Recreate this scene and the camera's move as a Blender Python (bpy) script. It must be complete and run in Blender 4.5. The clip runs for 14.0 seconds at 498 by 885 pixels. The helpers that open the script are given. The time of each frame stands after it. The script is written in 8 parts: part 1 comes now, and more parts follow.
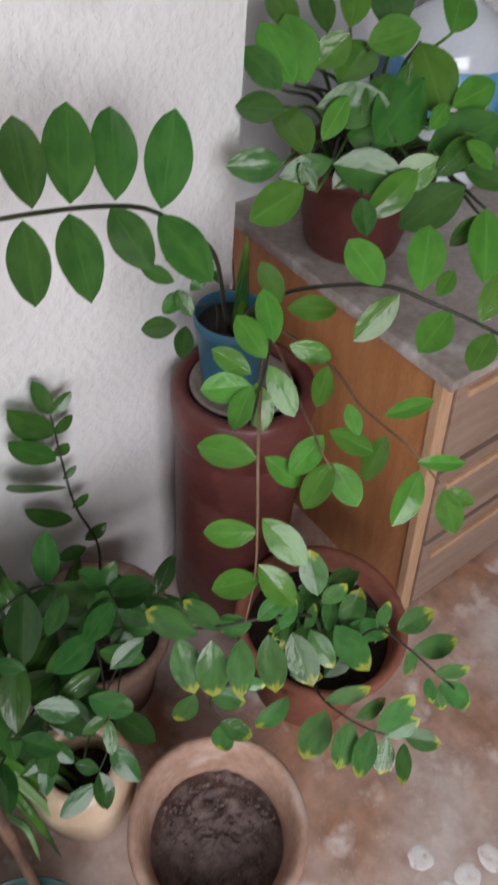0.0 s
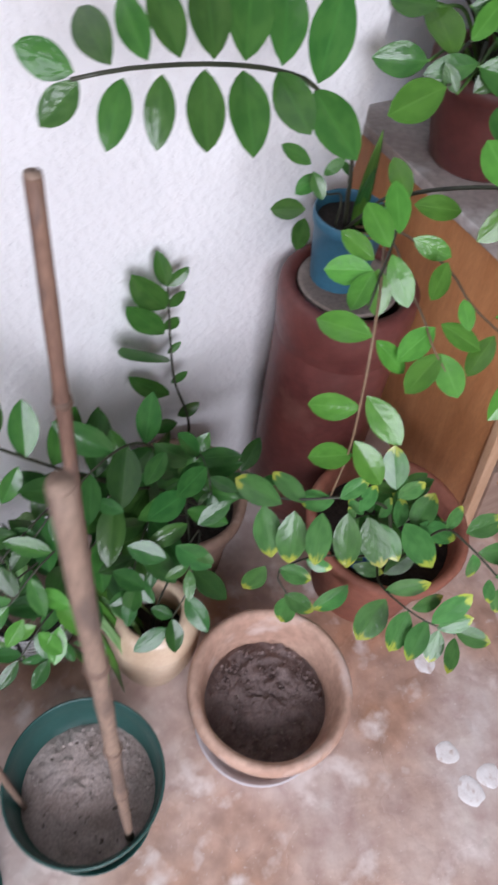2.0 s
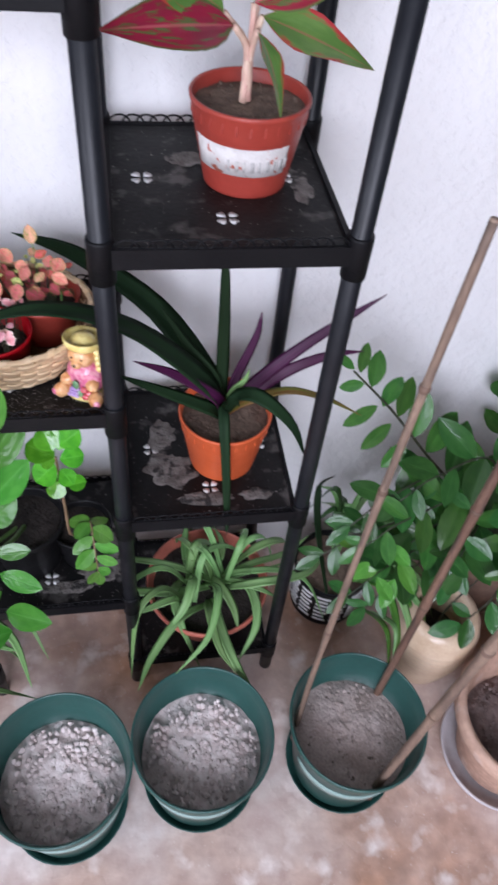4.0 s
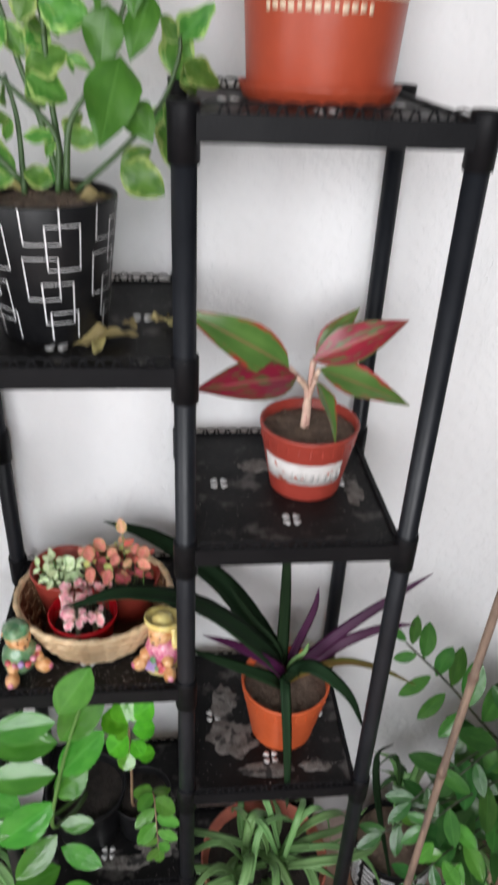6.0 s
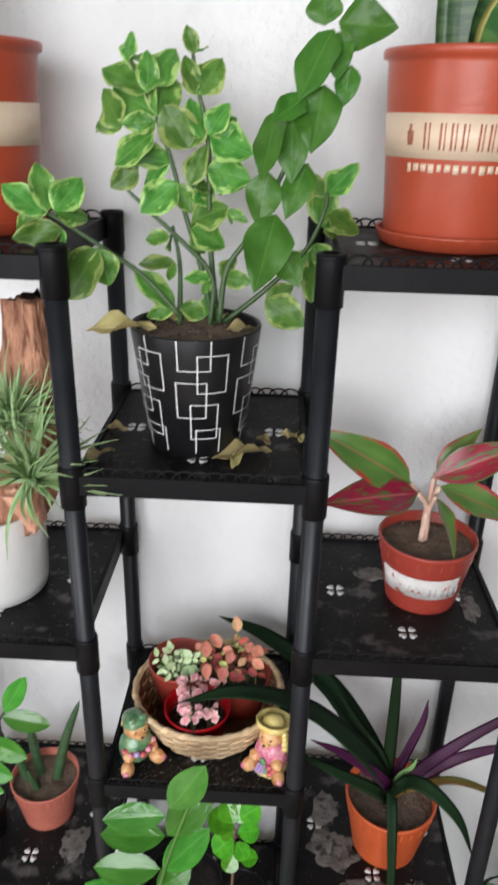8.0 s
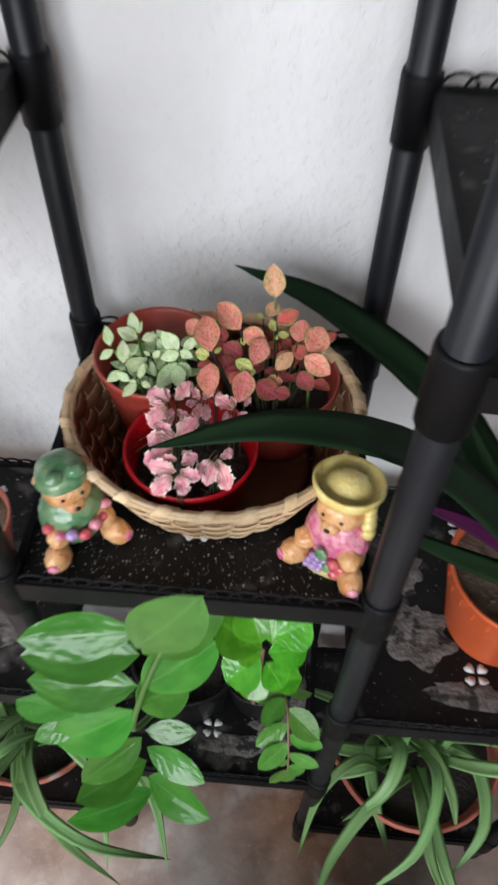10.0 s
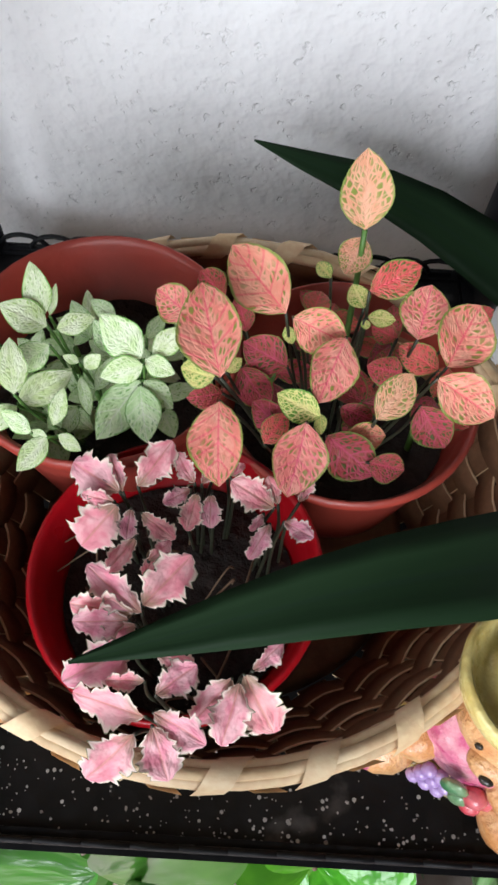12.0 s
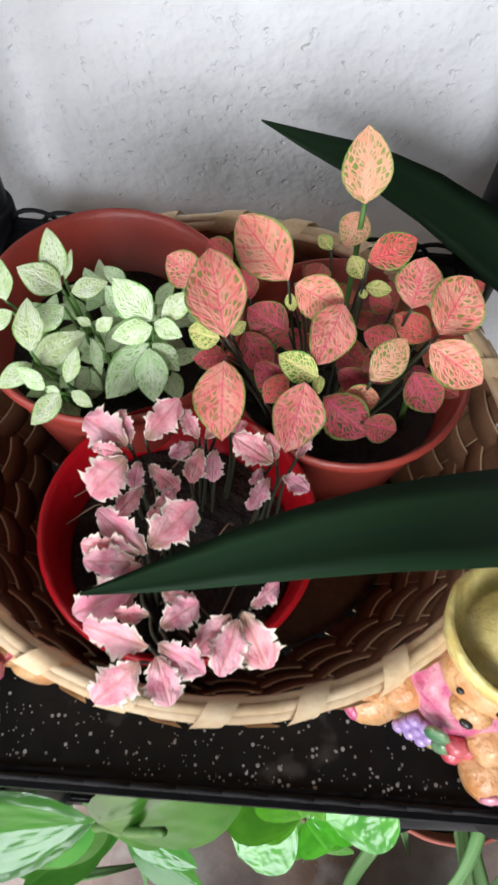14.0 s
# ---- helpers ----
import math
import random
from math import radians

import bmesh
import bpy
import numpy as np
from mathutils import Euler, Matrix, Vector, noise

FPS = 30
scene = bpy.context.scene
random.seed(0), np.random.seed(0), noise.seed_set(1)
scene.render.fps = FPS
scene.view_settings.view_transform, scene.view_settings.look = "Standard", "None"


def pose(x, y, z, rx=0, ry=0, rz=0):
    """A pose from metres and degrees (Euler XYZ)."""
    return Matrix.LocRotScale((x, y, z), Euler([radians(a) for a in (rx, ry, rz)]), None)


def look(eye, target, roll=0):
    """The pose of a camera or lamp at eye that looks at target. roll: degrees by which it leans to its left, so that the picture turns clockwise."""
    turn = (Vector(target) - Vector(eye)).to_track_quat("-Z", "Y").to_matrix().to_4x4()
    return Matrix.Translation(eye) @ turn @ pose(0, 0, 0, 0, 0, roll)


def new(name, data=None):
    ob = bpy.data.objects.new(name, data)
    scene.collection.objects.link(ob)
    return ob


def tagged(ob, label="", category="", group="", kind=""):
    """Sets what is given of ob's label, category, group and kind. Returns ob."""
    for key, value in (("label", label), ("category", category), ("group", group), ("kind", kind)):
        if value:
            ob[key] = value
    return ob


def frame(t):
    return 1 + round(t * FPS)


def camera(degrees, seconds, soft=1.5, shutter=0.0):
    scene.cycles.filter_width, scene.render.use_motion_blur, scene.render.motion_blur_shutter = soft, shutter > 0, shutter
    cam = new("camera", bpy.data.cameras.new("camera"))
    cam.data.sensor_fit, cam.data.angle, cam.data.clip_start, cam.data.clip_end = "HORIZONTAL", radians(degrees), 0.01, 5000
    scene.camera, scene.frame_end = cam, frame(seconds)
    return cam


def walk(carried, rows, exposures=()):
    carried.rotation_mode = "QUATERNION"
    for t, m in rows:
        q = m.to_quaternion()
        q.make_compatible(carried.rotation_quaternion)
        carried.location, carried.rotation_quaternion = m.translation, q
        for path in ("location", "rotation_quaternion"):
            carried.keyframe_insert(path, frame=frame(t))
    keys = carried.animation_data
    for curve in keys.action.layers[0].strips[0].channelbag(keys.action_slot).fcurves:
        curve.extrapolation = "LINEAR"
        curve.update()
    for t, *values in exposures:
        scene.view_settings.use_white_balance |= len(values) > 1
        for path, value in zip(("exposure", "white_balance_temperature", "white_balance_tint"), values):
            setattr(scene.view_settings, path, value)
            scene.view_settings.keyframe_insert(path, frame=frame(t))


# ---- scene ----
cam = camera(38.24, 14.0, soft=2.8, shutter=0.5)
# seconds, x, y, z, pitch, roll, yaw
PATH = [
    (0.0, 0.4446, -0.4503, 1.3757, -46.47, -3.93, -41.88),
    (0.5, 0.4329, -0.4505, 1.3610, -49.77, -3.88, -40.50),
    (1.0, 0.4350, -0.4565, 1.3600, -50.84, -4.26, -38.81),
    (1.5, 0.4101, -0.4634, 1.3546, -51.53, -5.04, -36.57),
    (2.0, 0.3396, -0.4866, 1.3656, -52.35, -5.76, -33.04),
    (2.5, 0.2413, -0.5383, 1.3835, -51.07, -6.14, -28.42),
    (3.0, 0.1401, -0.5848, 1.4375, -49.48, -6.02, -21.49),
    (3.5, 0.0598, -0.6086, 1.4350, -49.02, -5.67, -13.63),
    (3.7, 0.0431, -0.6090, 1.4226, -49.50, -5.35, -10.25),
    (5.8, -0.0074, -0.6629, 1.4933, -31.54, -2.66, -4.94),
    (6.0, -0.0094, -0.6561, 1.5422, -30.57, -2.36, -5.33),
    (6.5, -0.0004, -0.6661, 1.5928, -24.95, -1.81, -4.55),
    (7.0, 0.0040, -0.6744, 1.6231, -22.24, -1.35, -2.62),
    (7.5, -0.0251, -0.6742, 1.6156, -22.49, -1.09, 0.06),
    (8.0, -0.0490, -0.6792, 1.5974, -24.54, -1.40, 2.58),
    (8.5, -0.0609, -0.6667, 1.5758, -29.17, -1.86, 3.90),
    (8.7, -0.0624, -0.6427, 1.5433, -31.74, -2.12, 4.36),
    (10.8, -0.1080, -0.0201, 1.1013, -58.20, -0.23, 3.93),
    (11.0, -0.1173, -0.0038, 1.0889, -58.79, -1.69, 3.22),
    (11.5, -0.1227, 0.0015, 1.0692, -60.92, -1.51, 3.05),
    (12.0, -0.1172, 0.0010, 1.0669, -61.84, -1.91, 3.00),
    (12.5, -0.1172, 0.0029, 1.0654, -62.00, -2.12, 2.86),
    (13.0, -0.1178, 0.0039, 1.0667, -62.04, -2.14, 2.97),
    (13.5, -0.1173, -0.0004, 1.0650, -62.17, -2.50, 3.21),
    (14.0, -0.1173, -0.0147, 1.0732, -62.32, -2.58, 4.05),
]
walk(cam, [(t, pose(x, y, z, 90 + p, r, w)) for t, x, y, z, p, r, w in PATH],
     exposures=[(0.0, -0.34, 6650, 14), (0.5, 0.02, 6360, 19), (2.0, 0.15, 6160, 18), (3.0, 0.04, 5950, 19), (3.6, 0.04, 5900, 19), (6.0, -0.12, 6550, 10), (7.0, -0.28, 6550, 9), (8.7, -0.10, 6550, 9), (10.8, -0.22, 6300, 9), (11.6, 0.02, 6300, 9), (14.0, 0.22, 6300, 9)])

# ---- world and light ----
world = bpy.data.worlds.new("sky")
scene.world = world
world.use_nodes = True
wn = world.node_tree
sky = wn.nodes.new("ShaderNodeTexSky")
sky.sky_type = "NISHITA"
sky.sun_disc = False
sky.sun_elevation, sky.sun_rotation = radians(48), radians(200)
wn.links.new(sky.outputs[0], wn.nodes["Background"].inputs[0])
wn.nodes["Background"].inputs[1].default_value = 0.07

WALL_Y = 0.295
NICHE_X, NICHE_Y = 1.135, 0.475
ROOM = dict(x0=-1.9, x1=2.7, y0=-2.6, top=2.75)


def area_lamp(name, m, sx, sy, power, color):
    lamp = bpy.data.lights.new(name, "AREA")
    lamp.shape, lamp.size, lamp.size_y, lamp.energy, lamp.color = "RECTANGLE", sx, sy, power, color
    ob = new(name, lamp)
    ob.matrix_world = m
    return ob


# daylight in the opening of the large window behind the camera, and in the smaller one in the wall beside it
area_lamp("window_daylight", look((-0.40, -2.52, 1.75), (-0.1, 0, 0.8)), 1.8, 1.5, 94, (0.95, 0.965, 1.0))
area_lamp("side_window_daylight", look((-1.84, -1.15, 1.5), (0.4, 0.1, 0.6)), 1.1, 1.1, 24, (0.95, 0.965, 1.0))

# ---- materials ----
def material(name, c1, c2, scale=20.0, rough=0.6, bump=0.0, bump_scale=200.0, coat=0.0, fine=0.25,
             spots=None, spot_scale=12.0, spot_size=0.6, spot_soft=0.08, vary=0.0, through_light=0.0, stretch=(1, 1, 1), rough2=None, specks=None, gloss=0.5, pits=None):
    """Principled surface: two colours mixed by broad noise, fine grain over it, an optional third colour in patches, and bump."""
    m = bpy.data.materials.new(name)
    m.use_nodes = True
    t = m.node_tree
    n, l = t.nodes, t.links
    b = n["Principled BSDF"]
    co = n.new("ShaderNodeTexCoord")
    mp = n.new("ShaderNodeMapping")
    mp.inputs["Scale"].default_value = stretch
    l.new(co.outputs["Object"], mp.inputs["Vector"])
    info = n.new("ShaderNodeObjectInfo")
    off = n.new("ShaderNodeVectorMath")
    off.operation = "MULTIPLY_ADD"
    off.inputs[1].default_value = (7.3, 3.1, 5.7)
    l.new(info.outputs["Random"], off.inputs[0])
    l.new(mp.outputs[0], off.inputs[2])

    def noise_of(s, d=4.0):
        k = n.new("ShaderNodeTexNoise")
        k.inputs["Scale"].default_value, k.inputs["Detail"].default_value = s, d
        l.new(off.outputs[0], k.inputs["Vector"])
        return k.outputs["Fac"]

    def mixed(fac, a, c, kind="MIX"):
        k = n.new("ShaderNodeMix")
        k.data_type, k.blend_type = "RGBA", kind
        for sock, v in ((k.inputs["Factor"], fac), (k.inputs[6], a), (k.inputs[7], c)):
            if isinstance(v, (int, float)):
                sock.default_value = v
            elif isinstance(v, tuple):
                sock.default_value = (*v, 1)
            else:
                l.new(v, sock)
        return k.outputs[2]

    def ramp(src, lo, hi):
        k = n.new("ShaderNodeMapRange")
        k.inputs["From Min"].default_value, k.inputs["From Max"].default_value = lo, hi
        l.new(src, k.inputs["Value"])
        return k.outputs[0]

    col = mixed(ramp(noise_of(scale), 0.35, 0.65), c1, c2)
    if fine:
        g = n.new("ShaderNodeMix")
        g.data_type, g.blend_type = "RGBA", "OVERLAY"
        g.inputs["Factor"].default_value = fine
        l.new(col, g.inputs[6])
        l.new(noise_of(scale * 9, 6.0), g.inputs[7])
        col = g.outputs[2]
    if spots:
        edge = ramp(noise_of(spot_scale, 5.0), spot_size, spot_size + spot_soft)
        col = mixed(edge, col, spots)
    if specks:
        col = mixed(ramp(noise_of(300.0, 1.0), 0.735, 0.77), col, specks)
    if vary:
        hsv = n.new("ShaderNodeHueSaturation")
        r = n.new("ShaderNodeMapRange")
        r.inputs["To Min"].default_value, r.inputs["To Max"].default_value = 1 - vary, 1 + vary
        l.new(info.outputs["Random"], r.inputs["Value"])
        l.new(r.outputs[0], hsv.inputs["Value"])
        l.new(col, hsv.inputs["Color"])
        col = hsv.outputs[0]
    l.new(col, b.inputs["Base Color"])
    b.inputs["Specular IOR Level"].default_value = gloss
    b.inputs["Coat Weight"].default_value = coat
    b.inputs["Coat Roughness"].default_value = 0.15
    rr = n.new("ShaderNodeMapRange")
    rr.inputs["To Min"].default_value, rr.inputs["To Max"].default_value = rough * 0.8, rough2 or min(1, rough * 1.2)
    l.new(noise_of(scale * 2.3), rr.inputs["Value"])
    l.new(rr.outputs[0], b.inputs["Roughness"])
    if bump:
        bp = n.new("ShaderNodeBump")
        bp.inputs["Strength"].default_value, bp.inputs["Distance"].default_value = 1.0, bump
        high = noise_of(bump_scale, 3.0 if pits else 6.0)
        if pits:
            hole = n.new("ShaderNodeMath")
            hole.operation = "MULTIPLY_ADD"
            hole.inputs[1].default_value = -pits[2]
            l.new(ramp(noise_of(pits[0], 2.0), pits[1], pits[1] + 0.12), hole.inputs[0])
            l.new(high, hole.inputs[2])
            high = hole.outputs[0]
        l.new(high, bp.inputs["Height"])
        l.new(bp.outputs[0], b.inputs["Normal"])
    if through_light:
        tr = n.new("ShaderNodeBsdfTranslucent")
        l.new(col, tr.inputs["Color"])
        ms = n.new("ShaderNodeMixShader")
        ms.inputs[0].default_value = through_light
        l.new(b.outputs[0], ms.inputs[1])
        l.new(tr.outputs[0], ms.inputs[2])
        l.new(ms.outputs[0], n["Material Output"].inputs["Surface"])
    return m


PLASTER = material("white_plaster", (0.86, 0.855, 0.86), (0.80, 0.795, 0.80), 3.0, 0.75, 0.0034, 62.0, fine=0.10,
                   spots=(0.62, 0.60, 0.59), spot_scale=7.0, spot_size=0.66, spot_soft=0.2, pits=(210.0, 0.64, 0.16))
FLOOR = material("worn_concrete_floor", (0.45, 0.25, 0.16), (0.63, 0.53, 0.49), 2.9, 0.17, 0.0012, 60.0, fine=0.6,
                 spots=(0.80, 0.70, 0.65), spot_scale=17.0, spot_size=0.55, spot_soft=0.16, rough2=0.42, specks=(0.78, 0.72, 0.68), gloss=0.75)
# for the unseen ceiling and walls: kept dark so that less light bounces back
CEILING = material("ceiling_paint", (0.24, 0.24, 0.235), (0.20, 0.20, 0.195), 2.0, 0.8)
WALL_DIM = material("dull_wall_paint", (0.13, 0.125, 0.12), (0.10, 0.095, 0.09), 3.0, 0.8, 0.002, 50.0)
BLACK = material("black_plastic", (0.0035, 0.0035, 0.0045), (0.006, 0.006, 0.007), 25.0, 0.5, 0.0003, 300.0, fine=0.2, gloss=0.16)
TRAY = material("dusty_black_plastic", (0.0045, 0.0045, 0.005), (0.010, 0.009, 0.009), 14.0, 0.5, 0.0006, 160.0, fine=0.5,
                spots=(0.085, 0.078, 0.074), spot_scale=26.0, spot_size=0.565, spot_soft=0.10, specks=(0.30, 0.28, 0.26), gloss=0.2)
TUBE = material("grey_coated_tube", (0.008, 0.009, 0.012), (0.012, 0.0135, 0.017), 18.0, 0.42, gloss=0.3)
MOTIF = material("pale_motif", (0.72, 0.72, 0.72), (0.55, 0.54, 0.53), 200.0, 0.6)
ORANGE = material("orange_plastic", (0.36, 0.055, 0.025), (0.41, 0.068, 0.030), 9.0, 0.38, 0.0003, 180.0, fine=0.1)
TERRA_P = material("brick_red_plastic", (0.30, 0.038, 0.026), (0.35, 0.05, 0.033), 14.0, 0.42, 0.0004, 160.0, fine=0.15)
TERRA_O = material("bright_orange_plastic", (0.62, 0.115, 0.035), (0.56, 0.10, 0.03), 14.0, 0.42, 0.0004, 160.0, fine=0.15)
TERRA_PINK = material("pink_terracotta_plastic", (0.52, 0.16, 0.11), (0.46, 0.13, 0.09), 14.0, 0.5, 0.0005, 140.0, fine=0.2,
                      spots=(0.55, 0.45, 0.40), spot_scale=20, spot_size=0.68)
CREAM = material("cream_print", (0.66, 0.50, 0.36), (0.70, 0.54, 0.40), 12.0, 0.45, fine=0.1)
PAPER = material("worn_paper_label", (0.66, 0.63, 0.61), (0.54, 0.50, 0.48), 60.0, 0.8, fine=0.2,
                 spots=(0.42, 0.10, 0.06), spot_scale=110.0, spot_size=0.60, spot_soft=0.05)
PRINT_RED = material("faded_red_print", (0.34, 0.10, 0.06), (0.40, 0.14, 0.09), 60.0, 0.6)
PRINT_GREY = material("grey_print", (0.42, 0.40, 0.39), (0.52, 0.50, 0.48), 90.0, 0.7)
CLAY = material("weathered_clay", (0.55, 0.365, 0.275), (0.43, 0.265, 0.195), 9.0, 0.8, 0.0012, 120.0, fine=0.35,
                spots=(0.60, 0.46, 0.40), spot_scale=14.0, spot_size=0.58, spot_soft=0.15)
CLAY_BROWN = material("grimy_brown_clay", (0.24, 0.15, 0.105), (0.17, 0.105, 0.075), 9.0, 0.85, 0.0012, 120.0, fine=0.35,
                      spots=(0.34, 0.25, 0.20), spot_scale=14.0, spot_size=0.60, spot_soft=0.15)
CLAY_DARK = material("dark_red_clay", (0.105, 0.030, 0.026), (0.15, 0.045, 0.037), 7.0, 0.42, 0.001, 70.0, fine=0.35,
                     spots=(0.21, 0.095, 0.075), spot_scale=6.0, spot_size=0.60, spot_soft=0.15)
CLAY_RED = material("red_clay", (0.32, 0.12, 0.075), (0.26, 0.09, 0.06), 9.0, 0.7, 0.0012, 100.0, fine=0.3,
                    spots=(0.42, 0.25, 0.18), spot_scale=10.0, spot_size=0.6, spot_soft=0.15)
PIPE_DUST = material("grey_brown_dust", (0.20, 0.155, 0.13), (0.28, 0.23, 0.20), 18.0, 0.85, 0.001, 120.0, fine=0.4)
SAUCER = material("whitish_plastic", (0.60, 0.56, 0.58), (0.50, 0.46, 0.47), 12.0, 0.5, fine=0.2)
GREEN_P = material("dark_green_plastic", (0.020, 0.072, 0.062), (0.026, 0.086, 0.074), 12.0, 0.36, 0.0003, 150.0, fine=0.15)
GREEN_LABEL = material("pale_green_strip", (0.30, 0.40, 0.37), (0.22, 0.33, 0.30), 40.0, 0.5)
BLUE_P = material("blue_plastic", (0.03, 0.12, 0.19), (0.04, 0.14, 0.21), 15.0, 0.4, 0.0003, 150.0)
RED_P = material("red_plastic", (0.52, 0.006, 0.014), (0.46, 0.005, 0.012), 30.0, 0.3, 0.0002, 200.0, fine=0.1, through_light=0.25)
CERAMIC_W = material("white_ceramic", (0.74, 0.73, 0.71), (0.68, 0.67, 0.65), 15.0, 0.25, coat=0.4, fine=0.08)
CERAMIC_B = material("black_ceramic", (0.007, 0.007, 0.008), (0.012, 0.012, 0.013), 30.0, 0.4, 0.0003, 200.0, gloss=0.25)
LINE_W = material("white_line_print", (0.74, 0.74, 0.74), (0.62, 0.62, 0.62), 90.0, 0.5)
URN = material("cream_glaze", (0.68, 0.53, 0.38), (0.60, 0.44, 0.30), 20.0, 0.35, 0.0005, 120.0, coat=0.3, fine=0.2)
SOIL = material("brown_soil", (0.085, 0.056, 0.040), (0.16, 0.11, 0.080), 60.0, 0.95, 0.004, 160.0, fine=0.5,
                spots=(0.22, 0.17, 0.13), spot_scale=150.0, spot_size=0.66, spot_soft=0.05)
SOIL_DARK = material("damp_soil", (0.013, 0.010, 0.008), (0.030, 0.022, 0.018), 70.0, 0.9, 0.004, 170.0, fine=0.5,
                     spots=(0.085, 0.06, 0.045), spot_scale=170.0, spot_size=0.68, spot_soft=0.05)
SOIL_GREY = material("dry_grey_soil", (0.42, 0.335, 0.30), (0.55, 0.46, 0.43), 26.0, 0.95, 0.005, 110.0, fine=0.5,
                     spots=(0.13, 0.10, 0.085), spot_scale=70.0, spot_size=0.64, spot_soft=0.06)
SOIL_PALE = material("pale_gritty_soil", (0.64, 0.55, 0.53), (0.84, 0.77, 0.75), 40.0, 0.95, 0.006, 90.0, fine=0.5,
                     spots=(0.22, 0.18, 0.16), spot_scale=85.0, spot_size=0.66, spot_soft=0.06)
GRIT = material("whitish_grit", (0.80, 0.72, 0.70), (0.58, 0.49, 0.47), 45.0, 0.95, 0.003, 160.0, fine=0.4)
SOIL_MAUVE = material("mauve_brown_soil", (0.145, 0.103, 0.096), (0.24, 0.18, 0.168), 30.0, 0.95, 0.004, 120.0, fine=0.5,
                      spots=(0.30, 0.25, 0.22), spot_scale=110.0, spot_size=0.66, spot_soft=0.06)
WOOD = material("orange_wood_veneer", (0.50, 0.215, 0.085), (0.58, 0.27, 0.115), 5.0, 0.4, 0.0003, 60.0, fine=0.3, stretch=(9, 9, 0.7))
WOOD_PALE = material("pale_wood_edge", (0.55, 0.33, 0.19), (0.62, 0.40, 0.25), 8.0, 0.5, 0.0004, 60.0, stretch=(6, 6, 1))
DRAWER = material("brown_drawer_front", (0.30, 0.20, 0.15), (0.38, 0.27, 0.21), 6.0, 0.45, 0.0004, 60.0, stretch=(1, 6, 6))
MARBLE = material("grey_stone_slab", (0.34, 0.28, 0.25), (0.46, 0.41, 0.38), 9.0, 0.5, 0.0008, 80.0, fine=0.4,
                  spots=(0.62, 0.59, 0.57), spot_scale=13.0, spot_size=0.58, spot_soft=0.12)
CANE = material("brown_cane", (0.20, 0.115, 0.078), (0.12, 0.065, 0.045), 16.0, 0.65, 0.001, 130.0, fine=0.5, stretch=(3, 3, 0.6),
                spots=(0.085, 0.055, 0.045), spot_scale=22.0, spot_size=0.56, spot_soft=0.12)
CANE_GREY = material("greyish_cane", (0.24, 0.165, 0.118), (0.15, 0.10, 0.074), 16.0, 0.7, 0.0012, 130.0, fine=0.5, stretch=(3, 3, 0.6),
                     spots=(0.10, 0.07, 0.055), spot_scale=24.0, spot_size=0.55, spot_soft=0.14)
CANE_DARK = material("dark_cane_joint", (0.10, 0.06, 0.04), (0.14, 0.085, 0.06), 60.0, 0.7, 0.0006, 160.0)
CANE_PALE = material("sawn_cane_end", (0.27, 0.19, 0.14), (0.19, 0.13, 0.095), 90.0, 0.8, 0.0006, 200.0)
SPILT = material("spilt_dry_soil", (0.09, 0.078, 0.07), (0.17, 0.155, 0.145), 70.0, 0.95, 0.003, 220.0, fine=0.5,
                 spots=(0.02, 0.018, 0.017), spot_scale=55.0, spot_size=0.54, spot_soft=0.07)
DUST = material("pale_dust", (0.30, 0.29, 0.28), (0.42, 0.41, 0.40), 90.0, 0.8)
WRAPPER = material("blue_plastic_film", (0.02, 0.06, 0.32), (0.05, 0.16, 0.46), 30.0, 0.25, 0.0006, 120.0, spots=(0.6, 0.68, 0.72), spot_scale=40.0, spot_size=0.64)
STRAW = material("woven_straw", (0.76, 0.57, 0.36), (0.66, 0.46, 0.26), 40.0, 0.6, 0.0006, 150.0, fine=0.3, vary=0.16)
# darker straw copy: the shade inside the basket is put into its colour
STRAW_SHADED = material("brown_straw", (0.27, 0.14, 0.072), (0.20, 0.095, 0.046), 40.0, 0.65, 0.0006, 150.0, fine=0.3, vary=0.2)
DRIFTWOOD = material("driftwood", (0.50, 0.25, 0.15), (0.22, 0.085, 0.045), 16.0, 0.8, 0.006, 45.0, fine=0.55, stretch=(4, 4, 0.8),
                     spots=(0.14, 0.05, 0.03), spot_scale=30.0, spot_size=0.57, spot_soft=0.10)
BARK = material("pale_split_bark", (0.66, 0.36, 0.25), (0.42, 0.19, 0.11), 22.0, 0.8, 0.004, 60.0, fine=0.5, stretch=(3, 3, 0.8))
WATER_PET = material("clear_plastic", (0.75, 0.80, 0.86), (0.70, 0.76, 0.84), 12.0, 0.12, coat=0.5)
LABEL_BLUE = material("blue_bottle_label", (0.10, 0.34, 0.62), (0.16, 0.42, 0.70), 30.0, 0.4)
LIME = material("white_lime_mark", (0.88, 0.86, 0.85), (0.80, 0.76, 0.74), 40.0, 0.55, 0.0006, 120.0, fine=0.4, spots=(0.58, 0.48, 0.43), spot_scale=60.0, spot_size=0.56, spot_soft=0.15)


# ---- building helpers ----
def part(name, bm, mat, parent=None, label="", smooth=True):
    """Links a bmesh as one mesh object under parent."""
    me = bpy.data.meshes.new(name)
    bm.normal_update()
    bm.to_mesh(me)
    bm.free()
    for k in (mat if isinstance(mat, (list, tuple)) else [mat]):
        me.materials.append(k)
    if smooth:
        me.shade_smooth()
    ob = new(name, me)
    ob.parent = parent
    return tagged(ob, label)


